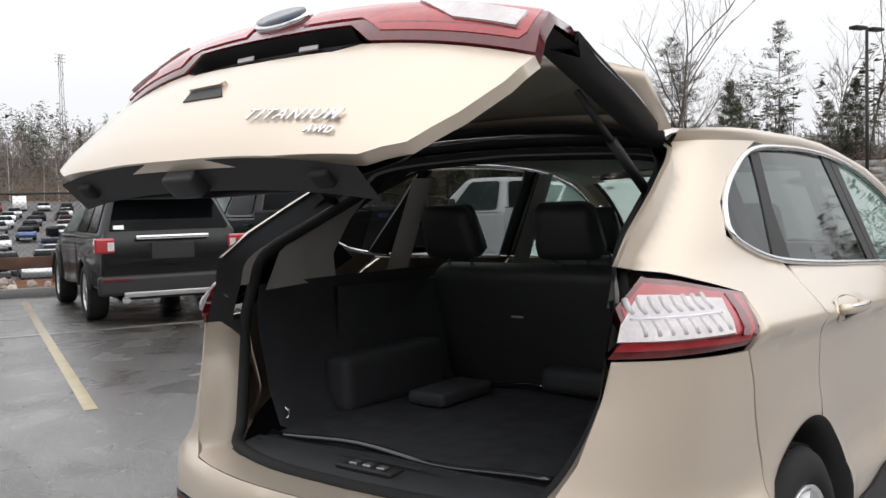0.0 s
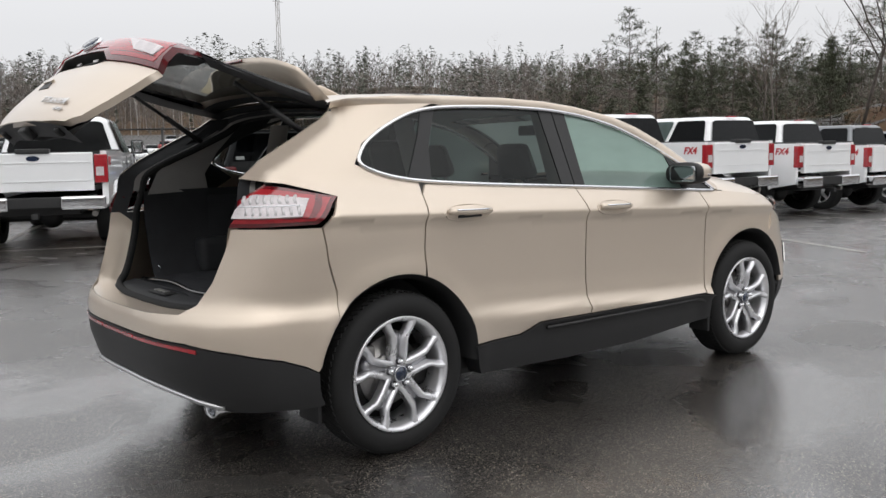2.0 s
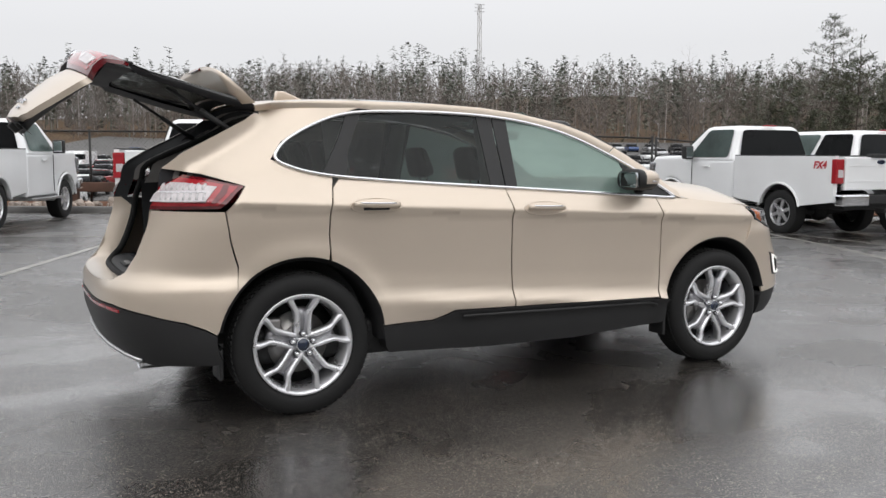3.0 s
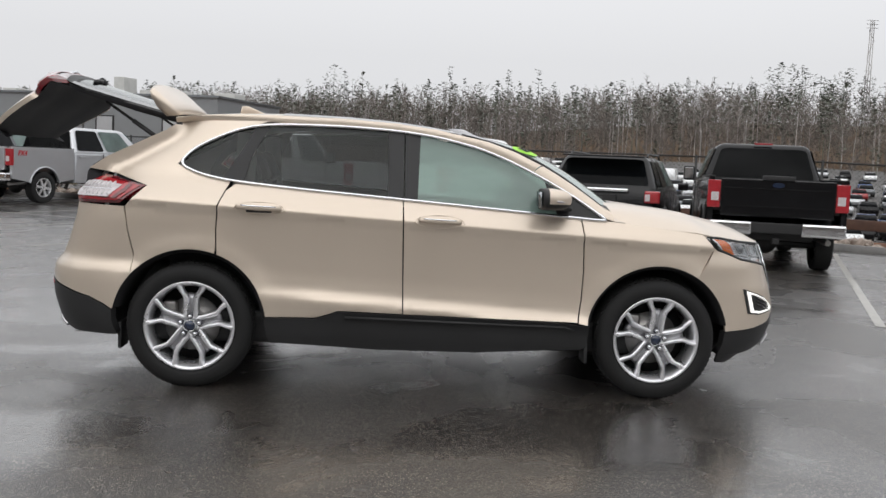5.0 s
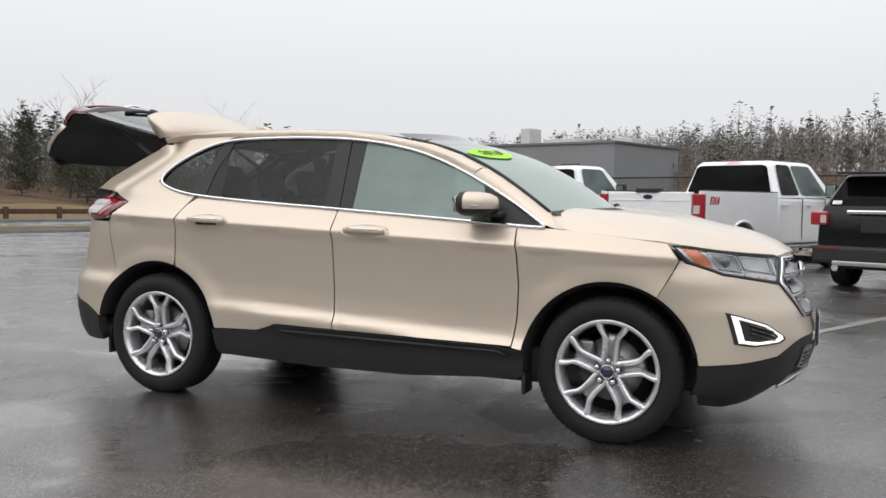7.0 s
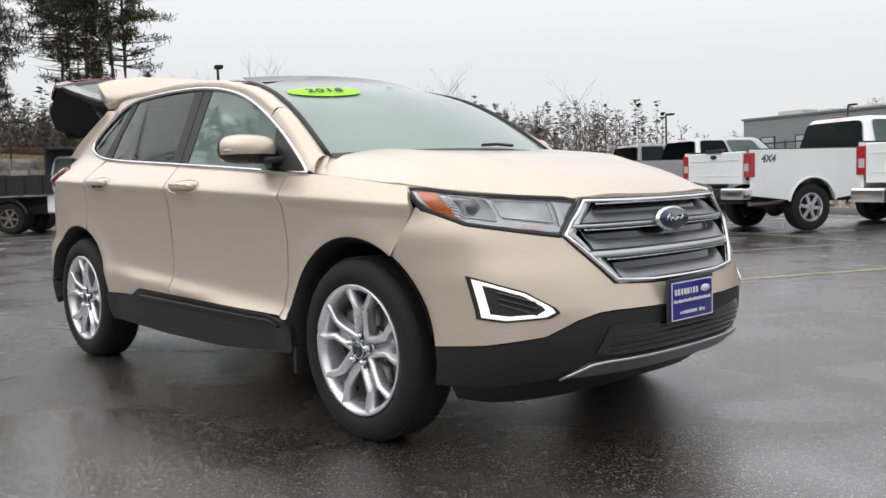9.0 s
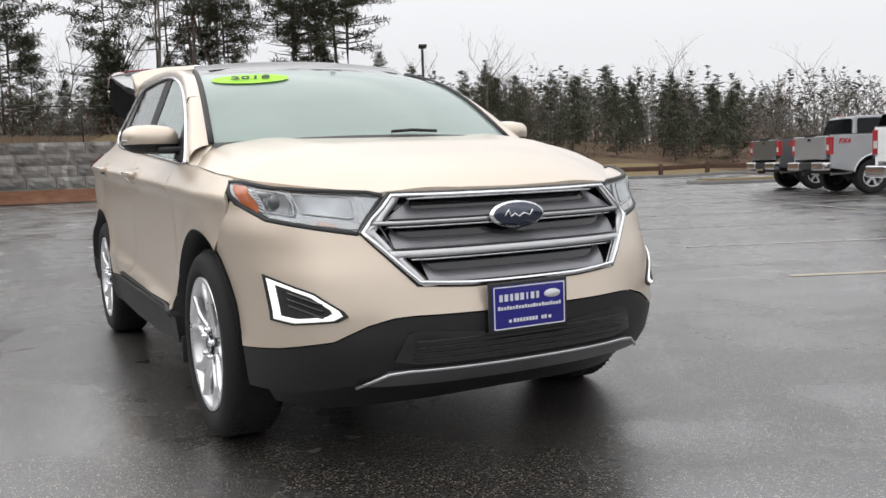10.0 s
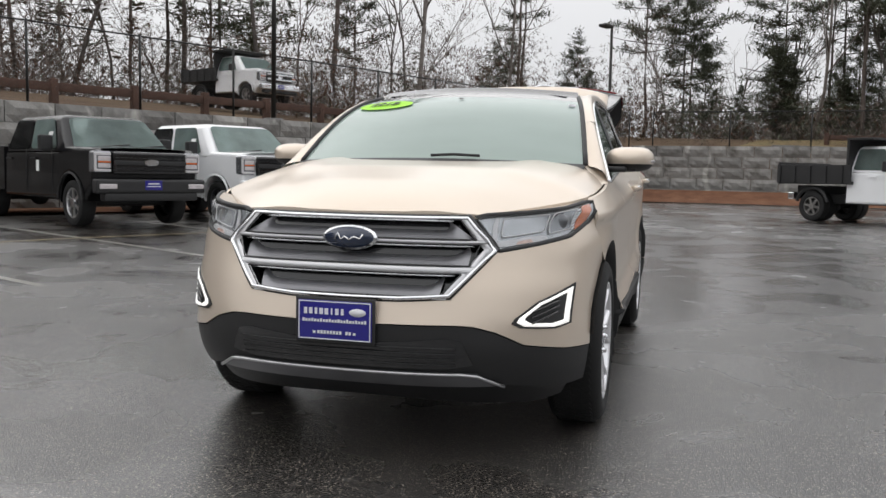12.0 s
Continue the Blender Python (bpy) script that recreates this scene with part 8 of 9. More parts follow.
# ---- fences ----
def chain_fence(u0, v0, u1, v1, h, label, lift=0.0, wires=True, pitch=0.085, step=2.9):
    root = tagged(empty("chain_link_fence"), label, "fence")
    a, b = Vector((u0, v0)), Vector((u1, v1))
    L = (b - a).length
    k = int(L / step)

    def g(f):
        c = a.lerp(b, f)
        return uv(c.x, c.y, height(c.x, c.y) + lift)
    for i in range(k + 1):
        p = g(i / k)
        bm = bmesh.new()
        tube(bm, [p + Vector((0, 0, -0.2)), p + Vector((0, 0, h + 0.05))], 0.032, 8)
        part("post", bm, M_FENCE, root)
    bm = bmesh.new()
    tube(bm, [g(i / k) + Vector((0, 0, h)) for i in range(k + 1)], 0.024, 6)
    part("top_rail", bm, M_FENCE, root)
    bm = bmesh.new()
    tube(bm, [g(i / k) + Vector((0, 0, 0.05)) for i in range(k + 1)], 0.008, 4)
    part("tension_wire", bm, M_FENCE, root)
    if wires:
        verts, faces = [], []
        n = int(L / pitch)
        d3 = (g(1) - g(0)).normalized()
        for i in range(n):
            for s in (-1, 1):
                f0, f1 = i / n, min(1.0, max(0.0, i / n + s * h / L))
                p, q = g(f0) + Vector((0, 0, 0.04)), g(f1) + Vector((0, 0, h))
                if abs(f1 - f0) * L < 0.5:
                    continue
                o = len(verts)
                t = 0.0028
                for c in (p, q):
                    verts += [c + d3 * t, c - d3 * t, c + V * t * 1.2]
                faces += [(o, o + 1, o + 4, o + 3), (o + 1, o + 2, o + 5, o + 4), (o + 2, o, o + 3, o + 5)]
        me = bpy.data.meshes.new("mesh_wire")
        me.from_pydata([tuple(v) for v in verts], [], faces)
        me.materials.append(M_FENCE)
        w = new("mesh_wire", me)
        w.parent = root
        w["kind"] = "stuff"
    return root


chain_fence(-26, 17.3, 6, 17.3, 1.83, "black chain-link fence along the verge", pitch=0.11)
chain_fence(6.1, 17.3, 43, kerb_v(43) + 2.7, 1.83, "black chain-link fence along the bent verge", pitch=0.13)
chain_fence(-23.0, -17.65, 24, -17.65, 1.95, "black chain-link fence on top of the wall", lift=0.0)
chain_fence(-34.5, -17.65, -23.1, -17.65, 1.85, "lower black chain-link fence on top of the wall", lift=-0.1)
chain_fence(-35.3, -16.8, -40.0, -3.4, 1.85, "black chain-link fence above the end wall", lift=-0.1)
chain_fence(38, 33, 46.5, 14, 1.9, "black chain-link fence on the far bank", wires=False)


def timber_rail(u0, v0, u1, v1, label, z=0.0, step=2.4, h=0.62):
    root = tagged(empty("timber_guard_rail"), label, "guard rail")
    a, b = Vector((u0, v0)), Vector((u1, v1))
    k = int((b - a).length / step)
    ang = math.atan2((uv(b.x, b.y) - uv(a.x, a.y)).y, (uv(b.x, b.y) - uv(a.x, a.y)).x)
    for i in range(k + 1):
        c = a.lerp(b, i / k)
        bm = bmesh.new()
        box(bm, uv(c.x, c.y, height(c.x, c.y) + h / 2 + z), (0.20, 0.20, h + 0.1), 0.02, rot=Matrix.Rotation(ang, 3, "Z"))
        part("post", bm, M_TIMBER, root)
    for i in range(k):
        c0, c1 = a.lerp(b, i / k), a.lerp(b, (i + 1) / k)
        p0, p1 = uv(c0.x, c0.y, height(c0.x, c0.y) + z + h * 0.72), uv(c1.x, c1.y, height(c1.x, c1.y) + z + h * 0.72)
        bm = bmesh.new()
        d = p1 - p0
        box(bm, (p0 + p1) / 2 + V * 0.0, (d.length - 0.01, 0.10, 0.24), 0.015, rot=d.to_track_quat("X", "Z").to_matrix())
        part("rail", bm, M_TIMBER, root)
    return root


timber_rail(-26, 16.75, 6, 16.75, "brown timber guard rail before the fence")
timber_rail(-39.6, -10, -39.6, 60, "brown timber guard rail beside the road")
timber_rail(-22, -20.5, 12, -20.5, "brown timber guard rail on the terrace")

# rubble behind the kerb
bm = bmesh.new()
rr = random.Random(11)
for i in range(900):
    u = rr.uniform(-20, 24)
    v = kerb_v(u) + rr.uniform(0.4, 1.9)
    s = rr.uniform(0.05, 0.16)
    bmesh.ops.create_icosphere(bm, subdivisions=1, radius=s, matrix=Matrix.Translation(uv(u, v, height(u, v) + 0.05 + s * 0.3)) @ Euler((rr.random() * 6, rr.random() * 6, 0)).to_matrix().to_4x4() @ Matrix.Diagonal((1, rr.uniform(0.6, 0.9), rr.uniform(0.4, 0.8), 1)))
tagged(part("rubble", bm, M_ROCK, smooth=False), "loose pale rubble stones behind the kerb", "stones", kind="stuff")


# ---- lamp poles ----
def lamp_pole(u, v, h, label, heads=1, z=None):
    root = tagged(empty("street_lamp"), label, "street lamp", "lot lamp poles")
    p = uv(u, v, height(u, v))
    bm = bmesh.new()
    tube(bm, [p, p + Vector((0, 0, h))], 0.075, 10, r_end=0.055)
    part("pole", bm, M_POLE, root)
    bm = bmesh.new()
    cyl(bm, p + Vector((0, 0, 0.3)), 0.28, 0.6, "z", 20)
    part("base", bm, M_KERB, root)
    for k in range(heads):
        bm = bmesh.new()
        s = 1 if k == 0 else -1
        box(bm, p + U * (0.45 * s) + Vector((0, 0, h + 0.02)), (0.62, 0.34, 0.12), 0.03, rot=Matrix.Rotation(math.atan2(U.y, U.x), 3, "Z"))
        part("lamp_head", bm, M_POLE, root)
    return root


# ---- trees ----
def tuft(verts, faces, c, size, rnd, n=9, flat=0.5, thin=0.55):
    """A loose clump of needle sprays."""
    for _ in range(n):
        d = Vector((rnd.gauss(0, 1), rnd.gauss(0, 1), rnd.gauss(0, flat))).normalized()
        s = d.cross(Vector((rnd.random() - 0.5, rnd.random() - 0.5, 1))).normalized() * size * rnd.uniform(0.10, 0.22) * thin
        o = len(verts)
        st = c + Vector((rnd.gauss(0, 1), rnd.gauss(0, 1), rnd.gauss(0, 0.6))) * size * 0.25
        tip = st + d * size * rnd.uniform(0.6, 1.1)
        mid = st.lerp(tip, 0.55)
        verts += [st, mid + s, tip, mid - s]
        faces.append((o, o + 1, o + 2, o + 3))


def mesh_from(name, verts, faces, material):
    me = bpy.data.meshes.new(name)
    me.from_pydata([tuple(v) for v in verts], [], faces)
    me.materials.append(material)
    return me


def pine(seed, h, bare=0.35, spread=0.24, dense=1.0):
    rnd = random.Random(seed)
    root = empty("pine_tree")
    lean = Vector((rnd.gauss(0, 0.02), rnd.gauss(0, 0.02), 0))
    path = [Vector((0, 0, -0.3))] + [Vector((rnd.gauss(0, 0.05), rnd.gauss(0, 0.05), h * f)) + lean * h * f for f in np.linspace(0.12, 0.98, 8)]
    bm = bmesh.new()
    tube(bm, path, 0.0078 * h, 7, r_end=0.02)
    verts, faces = [], []
    z = h * bare * 0.75
    while z < h * 0.98:
        f = max(0.0, (z / h - bare * 0.75) / (1 - bare * 0.75))
        reach = h * spread * (0.55 + 0.75 * math.sin(math.pi * min(1, 0.25 + f * 0.78))) * (1 - 0.75 * f ** 2.2)
        base = lean * z + Vector((0, 0, z))
        a0 = rnd.random() * 6.3
        for k in range(rnd.choice((3, 4, 5))):
            if rnd.random() < 0.18:
                continue
            a = a0 + 6.283 * k / 4.4 + rnd.gauss(0, 0.3)
            ln = reach * rnd.uniform(0.55, 1.1)
            up = rnd.uniform(-0.06, 0.22) + 0.35 * f
            d = Vector((math.cos(a), math.sin(a), up))
            mid, end = base + d * ln * 0.55, base + d * ln + Vector((0, 0, 0.06 * ln))
            tube(bm, [base, mid, end], 0.045 * (1.1 - f), 4, r_end=0.012)
            if f < 0.10 and rnd.random() < 0.6:
                continue
            m_ = int((2.5 + ln * 2.2) * dense)
            for q in range(m_):
                t = 0.30 + 0.72 * (q + rnd.random()) / m_
                c = base.lerp(end, t) + Vector((rnd.gauss(0, 0.18), rnd.gauss(0, 0.18), rnd.gauss(0.05, 0.10))) * (0.5 + ln * 0.2)
                tuft(verts, faces, c, rnd.uniform(0.32, 0.62), rnd, 14, 0.5, 0.46)
        z += h * rnd.uniform(0.035, 0.06)
    tuft(verts, faces, lean * h + Vector((0, 0, h * 0.98)), 0.6, rnd, 14, 1.0)
    part("trunk", bm, M_PINEBARK, root)
    c = new("crown", mesh_from("crown", verts, faces, M_NEEDLE))
    c.parent = root
    return root


def bare_tree(seed, h, leaves=0):
    rnd = random.Random(seed)
    root = empty("bare_tree")
    bm, tw = bmesh.new(), bmesh.new()
    lv, lf = [], []

    def grow(p, d, ln, r, depth):
        pts, q, dd = [p], p.copy(), d.copy()
        for i in range(3):
            dd = (dd + Vector((rnd.gauss(0, 0.13), rnd.gauss(0, 0.13), rnd.gauss(0.05, 0.07)))).normalized()
            q = q + dd * ln / 3
            pts.append(q.copy())
        tube(bm if depth < 2 else tw, pts, r, 6 if depth == 0 else (4 if depth < 3 else 3), r_end=r * 0.55)
        if depth >= 4:
            for _ in range(leaves):
                tuft(lv, lf, q + Vector((rnd.gauss(0, 0.2), rnd.gauss(0, 0.2), rnd.gauss(0, 0.2))), 0.22, rnd, 3, 1.0)
            return
        kids = (6 if depth == 0 else 3) if depth < 2 else rnd.choice((2, 3))
        for k in range(kids):
            t = rnd.uniform(0.45, 1.0) if depth else rnd.uniform(0.40, 1.0)
            i = min(2, int(t * 3))
            s = pts[i].lerp(pts[i + 1], t * 3 - i)
            a = rnd.random() * 6.283
            side = Vector((math.cos(a), math.sin(a), rnd.uniform(0.15, 0.9)))
            nd = (dd * 0.75 + side * rnd.uniform(0.5, 0.9)).normalized()
            grow(s, nd, ln * rnd.uniform(0.45, 0.66), r * rnd.uniform(0.38, 0.52), depth + 1)
    grow(Vector((0, 0, -0.3)), Vector((rnd.gauss(0, 0.04), rnd.gauss(0, 0.04), 1)), h * 0.68, h * 0.0080, 0)
    part("trunk", bm, M_BARK, root)
    part("twig_crown", tw, M_TWIG, root)
    if lv:
        c = new("leaf_crown", mesh_from("leaf_crown", lv, lf, M_RUSSET))
        c.parent = root
    return root


pines = [pine(21, 15, 0.35, 0.20), pine(22, 17, 0.5, 0.19), pine(23, 13, 0.2, 0.22, 1.2), pine(24, 16, 0.6, 0.17, 0.9), pine(25, 11, 0.15, 0.24, 1.2), pine(26, 18, 0.45, 0.21)]
talls = [pine(41, 17, 0.5, 0.16, 1.9), pine(42, 15, 0.42, 0.18, 1.9), pine(43, 18, 0.56, 0.15, 1.8)]
youngs = [pine(44, 12, 0.10, 0.19, 1.6), pine(45, 10, 0.05, 0.22, 1.6)]
bares = [bare_tree(31, 13), bare_tree(32, 15), bare_tree(33, 10, 1), bare_tree(34, 14), bare_tree(35, 8, 2)]
LABELS = {"pine_tree": "dark green pine with a bare lower trunk", "bare_tree": "leafless grey winter tree"}
first_use = set()


def plant(src, u, v, scale, turn, z=None):
    m = Matrix.Translation(uv(u, v, height(u, v) if z is None else z)) @ Matrix.Rotation(turn, 4, "Z") @ Matrix.Diagonal((scale, scale, scale, 1))
    kind = src.name.split(".")[0]
    lab = "winter tree still holding russet leaves" if src in (bares[2], bares[4]) else LABELS[kind]
    if src.name not in first_use:
        first_use.add(src.name)
        src.matrix_world = m
        ob = src
    else:
        ob = copy_thing(src, m)
        ob.matrix_basis = m
    tagged(ob, lab, "tree", "woodland trees")


rt = random.Random(77)


def clear_of_drive(u, v):
    """The terrace drive, where the second tipper stands, has no trees."""
    a, b, p = Vector((-7.5, -16.0)), Vector((-16.0, -31.0)), Vector((u, v))
    f = max(0.0, min(1.0, (p - a).dot(b - a) / (b - a).length_squared))
    return (p - a.lerp(b, f)).length > 5.0


def grove(n, u0, u1, v0, v1, pine_share, smin=0.8, smax=1.15, kinds=()):
    for _ in range(n):
        src = rt.choice(kinds or pines) if rt.random() < pine_share else rt.choice(bares)
        pu, pv = rt.uniform(u0, u1), rt.uniform(v0, v1)
        if not clear_of_drive(pu, pv) or (pu > 20 and 0 < pv < kerb_v(pu) + 2.5):
            continue
        plant(src, pu, pv, rt.uniform(smin, smax), rt.random() * 6.28)


grove(60, -34, 30, -46, -24, 0.5)
grove(30, -34, 30, -62, -46, 0.6)
grove(13, -60, -36, -48, -18, 0.55, 0.75, 1.1, talls)
grove(22, -62, -44, -44, -20, 0.6, 0.40, 0.62, youngs)
grove(19, -58, -46, -15, -1, 0.85, 0.70, 0.95, talls)
grove(14, -60, -48, -18, -2, 0.8, 0.45, 0.62, youngs)
grove(46, -125, -92, -30, 50, 0.55, 0.50, 0.78, youngs + pines[2:3])
grove(34, -90, -66, -2, 36, 0.55, 0.50, 0.68, youngs)
grove(40, 60, 92, -14, 40, 0.5, 0.85, 1.2)
grove(95, 28, 84, 46, 88, 0.62, 0.50, 0.78, youngs + pines[:2])
grove(8, 40, 70, 44, 60, 0.0, 0.9, 1.15)


plant(bares[0], -45.6, 25.7, 0.55, 1.0)
lamp_pole(-44.7, 30.5, 6.6, "dark bronze lamp post beside the field")

# ---- far woods ----
def far_belt(name_a, name_b, label_a, label_b, spots, seed, pine_share=0.3, hmin=8.0, hmax=15.0, fineness=1.0):
    """Woods too far to tell trees apart one by one: real little trees of stem, limbs and twigs, joined."""
    rnd = random.Random(seed)
    vb, fb, vp, fp = [], [], [], []

    def sliver(vs, fs, a, b, w, side):
        o = len(vs)
        vs += [a - side * w, a + side * w, b]
        fs.append((o, o + 1, o + 2))

    for u, v in spots:
        b = uv(u, v, height(u, v) - 0.3)
        pine_ = rnd.random() < pine_share
        h = rnd.uniform(hmin, hmax)
        across = Vector((1, 0, 0)).lerp(Vector((0, 1, 0)), rnd.random()).normalized()
        if pine_:
            sliver(vp, fp, b, b + Vector((0, 0, h * 0.97)), 0.010 * h, across)
            low, wide = rnd.uniform(0.25, 0.55), rnd.uniform(0.15, 0.23)
            for k in range(int(11 * h * (1 - low))):
                f = rnd.random() ** 0.9
                rad = h * wide * math.sin(math.pi * (0.22 + 0.74 * f)) ** 0.8 * (0.65 + 0.45 * math.sin(f * 17 + u))
                a = rnd.random() * 6.28
                d = Vector((math.cos(a), math.sin(a), rnd.uniform(-0.1, 0.35)))
                c = b + Vector((0, 0, h * (low + (1 - low) * f))) + d * rad * rnd.uniform(0.1, 0.9)
                ln = rnd.uniform(0.40, 0.95)
                side = Vector((-d.y, d.x, rnd.uniform(-0.5, 0.5))) * ln * rnd.uniform(0.18, 0.4)
                o = len(vp)
                vp += [c - d * ln * 0.5, c + side, c + d * ln * 0.6, c - side]
                fp.append((o, o + 1, o + 2, o + 3))
        else:
            top = b + Vector((rnd.gauss(0, 0.03) * h, rnd.gauss(0, 0.03) * h, h * 0.88))
            sliver(vb, fb, b, top, 0.0065 * h, across)
            wide = h * rnd.uniform(0.17, 0.27)
            for k in range(int(13 * fineness)):
                q = 0.05 + 0.79 * rnd.random()
                a = rnd.random() * 6.28
                st = b.lerp(top, q)
                reach = wide * math.sin(math.pi * (0.3 + 0.6 * q))
                end = st + Vector((math.cos(a) * reach * rnd.uniform(0.5, 1.0), math.sin(a) * reach * rnd.uniform(0.5, 1.0), h * rnd.uniform(0.10, 0.22)))
                d = (end - st).normalized()
                side = d.cross(Vector((rnd.gauss(0, 1), rnd.gauss(0, 1), 0.3))).normalized()
                sliver(vb, fb, st, end, 0.045, side)
                for _ in range(9):
                    p = st.lerp(end, rnd.uniform(0.3, 1.05))
                    t = (d + Vector((rnd.gauss(0, 0.8), rnd.gauss(0, 0.8), rnd.gauss(0.2, 0.6)))).normalized()
                    sliver(vb, fb, p, p + t * h * rnd.uniform(0.04, 0.09), rnd.uniform(0.03, 0.07), t.cross(Vector((rnd.gauss(0, 1), rnd.gauss(0, 1), 0.2))).normalized())
    a = new(name_a, mesh_from(name_a, vb, fb, M_HAZETWIG))
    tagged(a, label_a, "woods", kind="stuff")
    c = new(name_b, mesh_from(name_b, vp, fp, M_HAZEPINE))
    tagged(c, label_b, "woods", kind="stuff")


rf = random.Random(9)
hill = []
for _ in range(4900):
    v = 172 + 160 * rf.random() ** 1.1
    u = rf.uniform(-170, 250) * (0.55 + v / 300)
    hill.append((u, v))
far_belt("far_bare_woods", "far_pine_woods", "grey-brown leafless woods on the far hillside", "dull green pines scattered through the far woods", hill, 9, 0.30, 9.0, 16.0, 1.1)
ridge = []
for _ in range(34):
    cu, cv = rf.uniform(-160, 240), rf.uniform(175, 310)
    ridge += [(cu + rf.gauss(0, 7), cv + rf.gauss(0, 7)) for _k in range(rf.choice((2, 4, 8)))]
slope = [(rf.uniform(-190, -64), rf.uniform(135, 180)) for _ in range(420)] + [(rf.uniform(-64, 190), rf.uniform(160, 180)) for _ in range(300)]
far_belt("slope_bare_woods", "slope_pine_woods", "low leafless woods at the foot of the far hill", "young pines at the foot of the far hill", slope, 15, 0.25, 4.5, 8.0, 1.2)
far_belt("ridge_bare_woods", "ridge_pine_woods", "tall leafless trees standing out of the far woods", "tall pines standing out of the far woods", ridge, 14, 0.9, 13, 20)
verts, faces = [], []
for _ in range(170):
    su, sv = rf.uniform(-120, 200), rf.uniform(168, 190)
    b, hh = uv(su, sv, height(su, sv) - 0.2), rf.uniform(7, 13)
    o = len(verts)
    lean = Vector((rf.gauss(0, 0.03), rf.gauss(0, 0.03), 1)) * hh
    verts += [b + Vector((0.13 * math.cos(a), 0.13 * math.sin(a), 0)) for a in (0, 2.1, 4.2)] + [b + lean]
    faces += [(o, o + 1, o + 3), (o + 1, o + 2, o + 3), (o + 2, o, o + 3)]
    for _k in range(4):
        q = b + lean * rf.uniform(0.4, 0.8)
        e = q + Vector((rf.gauss(0, 0.8), rf.gauss(0, 0.8), rf.uniform(1.0, 2.6)))
        o = len(verts)
        verts += [q - Vector((0.05, 0, 0)), q + Vector((0.05, 0, 0)), e]
        faces.append((o, o + 1, o + 2))
M_PALESTEM = mat("pale_birch_bark", (0.32, 0.30, 0.285), 0.9, var=0.2, scale=0.6, fine=6, island=0.25, spec=0.1)
tagged(new("birch_stems", mesh_from("birch_stems", verts, faces, M_PALESTEM)), "pale slender birch stems at the edge of the woods", "woods", kind="stuff")
west = [(rf.uniform(-175, -108), rf.uniform(-60, 75)) for _ in range(1400)] + [(rf.uniform(-480, -190), rf.uniform(110, 330)) for _ in range(420)]
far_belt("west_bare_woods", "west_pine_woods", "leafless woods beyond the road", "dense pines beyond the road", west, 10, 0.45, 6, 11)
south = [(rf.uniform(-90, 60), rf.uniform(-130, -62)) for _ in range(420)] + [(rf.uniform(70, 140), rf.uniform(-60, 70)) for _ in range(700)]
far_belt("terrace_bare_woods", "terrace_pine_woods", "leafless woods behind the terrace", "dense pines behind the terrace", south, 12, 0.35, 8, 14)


def brush(n, zones, seed, material, name, label, hmax=2.4):
    """Low undergrowth between the trunks."""
    rnd = random.Random(seed)
    verts, faces = [], []
    for _ in range(n):
        u0, u1, v0, v1 = rnd.choice(zones)
        u, v = rnd.uniform(u0, u1), rnd.uniform(v0, v1)
        if not clear_of_drive(u, v):
            continue
        b = uv(u, v, height(u, v) - 0.1)
        h = rnd.uniform(0.6, hmax)
        for k in range(int(6 + h * 6)):
            c = b + Vector((rnd.gauss(0, 0.5), rnd.gauss(0, 0.5), rnd.uniform(0.1, h)))
            tuft(verts, faces, c, rnd.uniform(0.18, 0.42), rnd, 5, 0.9, 0.42)
    ob = new(name, mesh_from(name, verts, faces, material))
    tagged(ob, label, "undergrowth", kind="stuff")


ZS = [(-36, 30, -50, -22), (-66, -38, -46, -6), (-66, -44, -14, 4), (-112, -84, -40, 55), (-112, -84, -40, 55), (-90, -66, -16, 50), (66, 90, -20, 44), (28, 84, 46, 88), (28, 84, 46, 60)]
ZT = [(-40, 26, -46, -25)] * 4 + [(-62, -38, -44, -20)]
brush(620, ZT, 54, M_RUSSET, "russet_thicket", "russet-brown saplings crowding the terrace woods", 5.5)
brush(900, ZT, 55, M_TWIG, "grey_thicket", "grey leafless saplings crowding the terrace woods", 6.5)
brush(1000, ZS, 51, M_RUSSET, "russet_brush", "russet-brown undergrowth below the trees")
brush(1300, ZS, 52, M_TWIG, "grey_brush", "grey leafless undergrowth below the trees", 3.2)
brush(1100, ZS, 53, M_NEEDLE, "green_brush", "dark green young pines below the trees", 3.4)


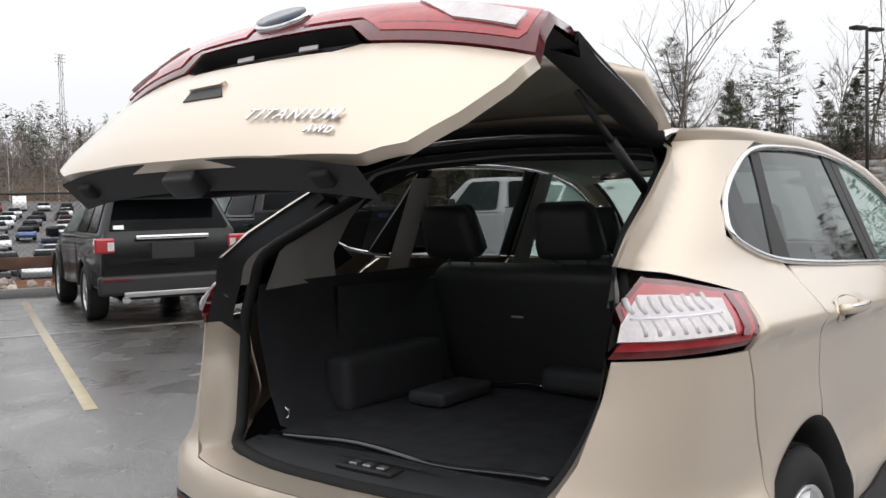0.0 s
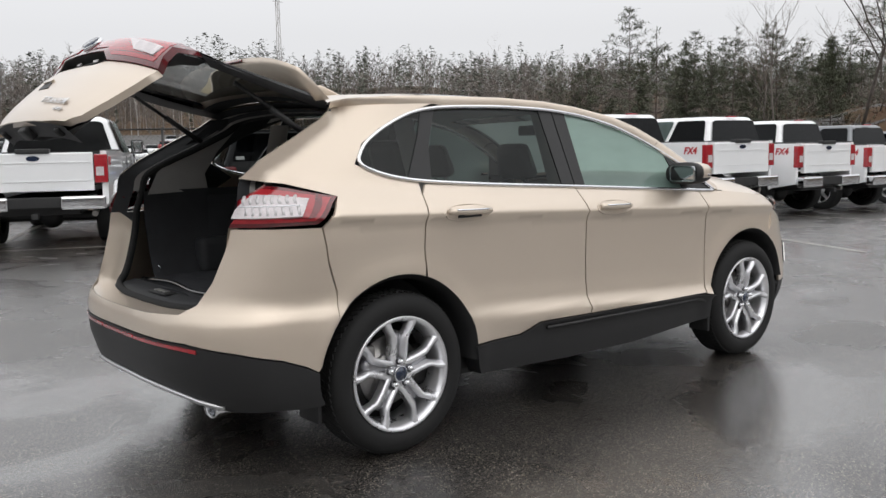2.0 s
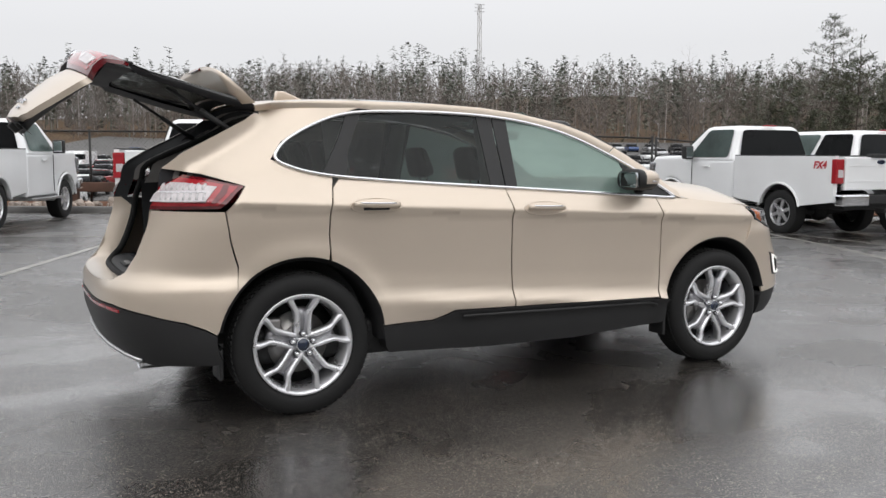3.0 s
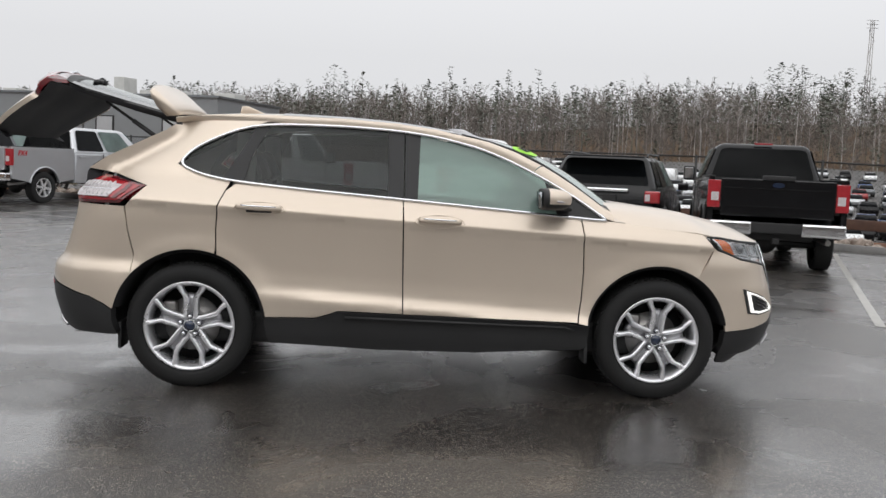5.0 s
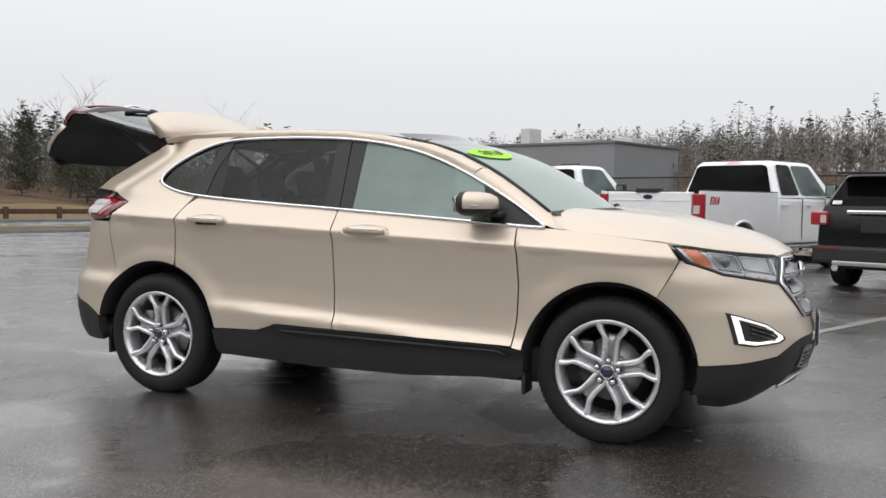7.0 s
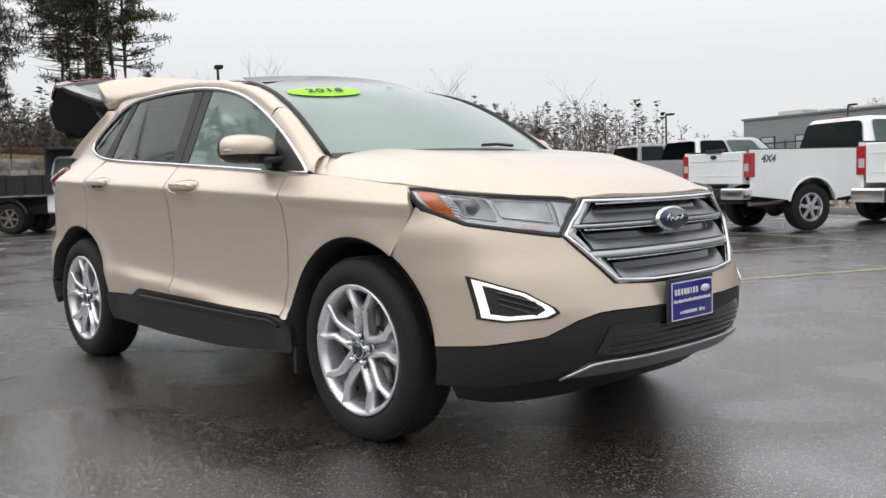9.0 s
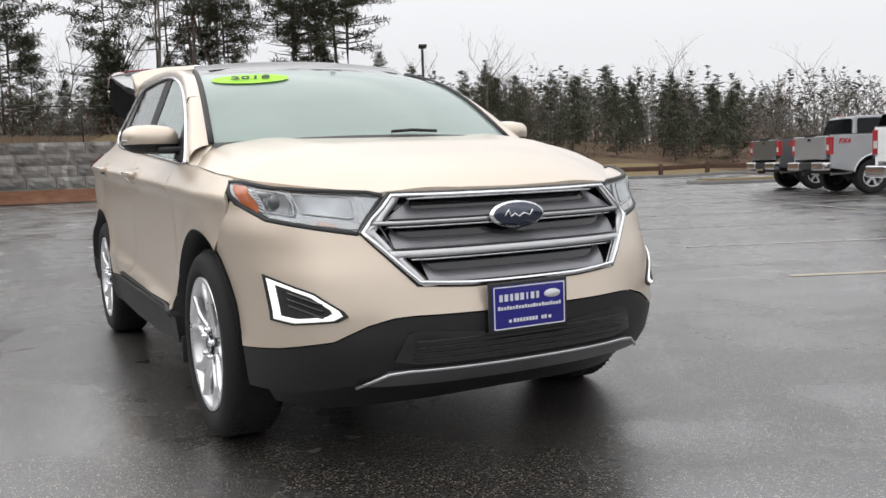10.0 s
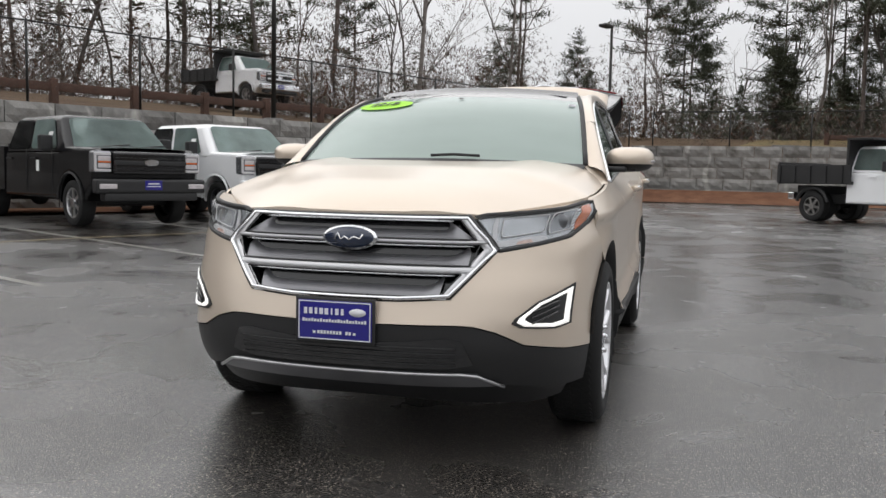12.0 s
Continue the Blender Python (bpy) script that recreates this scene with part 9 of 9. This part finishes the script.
# ---- far car lot in the valley ----
def far_car(paint, van=False):
    root = empty("distant_car")
    L, W, H = (5.6, 2.0, 2.5) if van else (4.7, 1.85, 1.5)
    bm = bmesh.new()
    prism(bm, [(0, 0.35), (L, 0.35), (L, 0.85), (L - 0.2, 0.95), (L - 1.2, 1.0), (0.1, 1.02)] if not van else [(0, 0.4), (L, 0.4), (L, 1.2), (L - 0.9, 1.45), (L - 1.4, H), (0.05, H)], -W / 2, W / 2, "y", 0.08, 2)
    part("body", bm, paint, root)
    bm = bmesh.new()
    if van:
        box(bm, (L - 1.35, 0, 1.85), (0.9, W + 0.02, 0.6), 0.05)
    else:
        r = box(bm, (L * 0.45, 0, 1.24), (L * 0.60, W * 0.90, 0.48), 0.0, taper=(0.72, 0.82))
    cabin = part("cabin", bm, M_TINT, root)
    if not van:
        bm = bmesh.new()
        box(bm, (L * 0.45, 0, 1.49), (L * 0.42, W * 0.74, 0.05), 0.02)
        part("roof", bm, paint, root)
    for x in (0.85, L - 0.9):
        for s in (-1, 1):
            bm = bmesh.new()
            cyl(bm, (x, s * (W / 2 - 0.1), 0.33), 0.33, 0.22, "y", 14)
            part("wheel", bm, M_RUBBER, root)
    return root


protos = [far_car(p) for p in (M_WHITE, M_WHITE, M_SILVERP, M_GREYP, M_BLACKP, M_REDP, M_BLUEP)] + [far_car(M_WHITE, True)]
names = ["white", "white", "silver", "grey", "black", "red", "blue", "white van-bodied"]
used = set()
rc = random.Random(4)
for row in range(11):
    v = 58 + row * 9.5
    for k in range(24):
        if rc.random() < 0.14:
            continue
        i = rc.choice((0, 0, 0, 1, 1, 2, 2, 3, 3, 4, 4, 5, 6, 7))
        u = -46 + k * (2.75 if row < 5 else 3.6) + rc.gauss(0, 0.15) + row * 1.0
        m = car_at(u, v, rc.choice((0, 180)))
        if i in used:
            ob = copy_thing(protos[i], m)
        else:
            used.add(i)
            ob = protos[i]
            ob.matrix_world = m
        tagged(ob, f"small {names[i]} vehicle in the distant storage lot", "car", "distant stored vehicles")

# ---- low grey works building beyond the valley ----
b0 = tagged(empty("works_building"), "long low grey metal-clad works building", "building")
BU, BV, BZ = -112.0, 122.0, 4.6
rotb = Matrix.Rotation(math.atan2(U.y, U.x) + radians(8), 3, "Z")
org = uv(BU, BV, BZ)


def bpart(name, c, s, material, parent, label="", bevel=0.0):
    bm = bmesh.new()
    box(bm, (0, 0, 0), s, bevel)
    return part(name, bm, material, parent, label, m=Matrix.Translation(org + rotb @ Vector(c)) @ rotb.to_4x4(), smooth=False)


bpart("wall", (0, 0, 2.0), (56, 24, 8.3), M_BUILD, b0)
bpart("roof", (0, 0, 6.25), (56.6, 24.6, 0.35), M_GREYP, b0)
for x in (-22, -14, -2, 8, 20):
    bpart("loading_door", (x, -12.05, 1.0), (3.4, 0.12, 3.6), M_PLASTIC, b0)
    bpart("door_panel", (x, -12.12, 1.3), (2.8, 0.1, 2.6), M_SILVERP, b0)
for x, w, h in ((-26, 6, 1.6), (-18, 3, 1.2), (-8, 7, 1.2), (4, 2, 3.6), (12, 8, 1.4), (24, 4, 1.2)):
    bpart("roof_unit", (x, 0, 6.4 + h / 2), (w, 4, h), M_BUILDROOF, b0, bevel=0.1)

# lattice mast on the far ridge
mast = tagged(empty("radio_mast"), "thin grey lattice mast above the far woods", "mast")
mp = uv(20, 260, height(20, 260))
bm = bmesh.new()
for a in (0, 2.09, 4.19):
    tube(bm, [mp + Vector((0.9 * math.cos(a), 0.9 * math.sin(a), 0)), mp + Vector((0.5 * math.cos(a), 0.5 * math.sin(a), 34))], 0.12, 4)
for k in range(14):
    tube(bm, [mp + Vector((0.8 * math.cos(k * 2.09), 0.8 * math.sin(k * 2.09), 2.4 * k)), mp + Vector((0.8 * math.cos((k + 1) * 2.09), 0.8 * math.sin((k + 1) * 2.09), 2.4 * (k + 1)))], 0.07, 3)
for k in range(3):
    tube(bm, [mp + Vector((-1.6, 0, 32 + k)), mp + Vector((1.6, 0, 32 + k))], 0.08, 3)
part("lattice", bm, M_STEEL, mast)

lamp_pole(-12.5, -17.4, 8.0, "dark lot lamp pole behind the wall", 1)
lamp_pole(-27.5, -14.8, 7.0, "dark lot lamp pole by the mulch bed", 1)
lamp_pole(-33.5, 2.0, 6.0, "dark lamp pole beyond the island", 1)
lamp_pole(-46, 46, 7.5, "dark lamp pole beside the access road", 1)
lamp_pole(26, 18.5, 8.0, "dark lot lamp pole with two heads", 2)
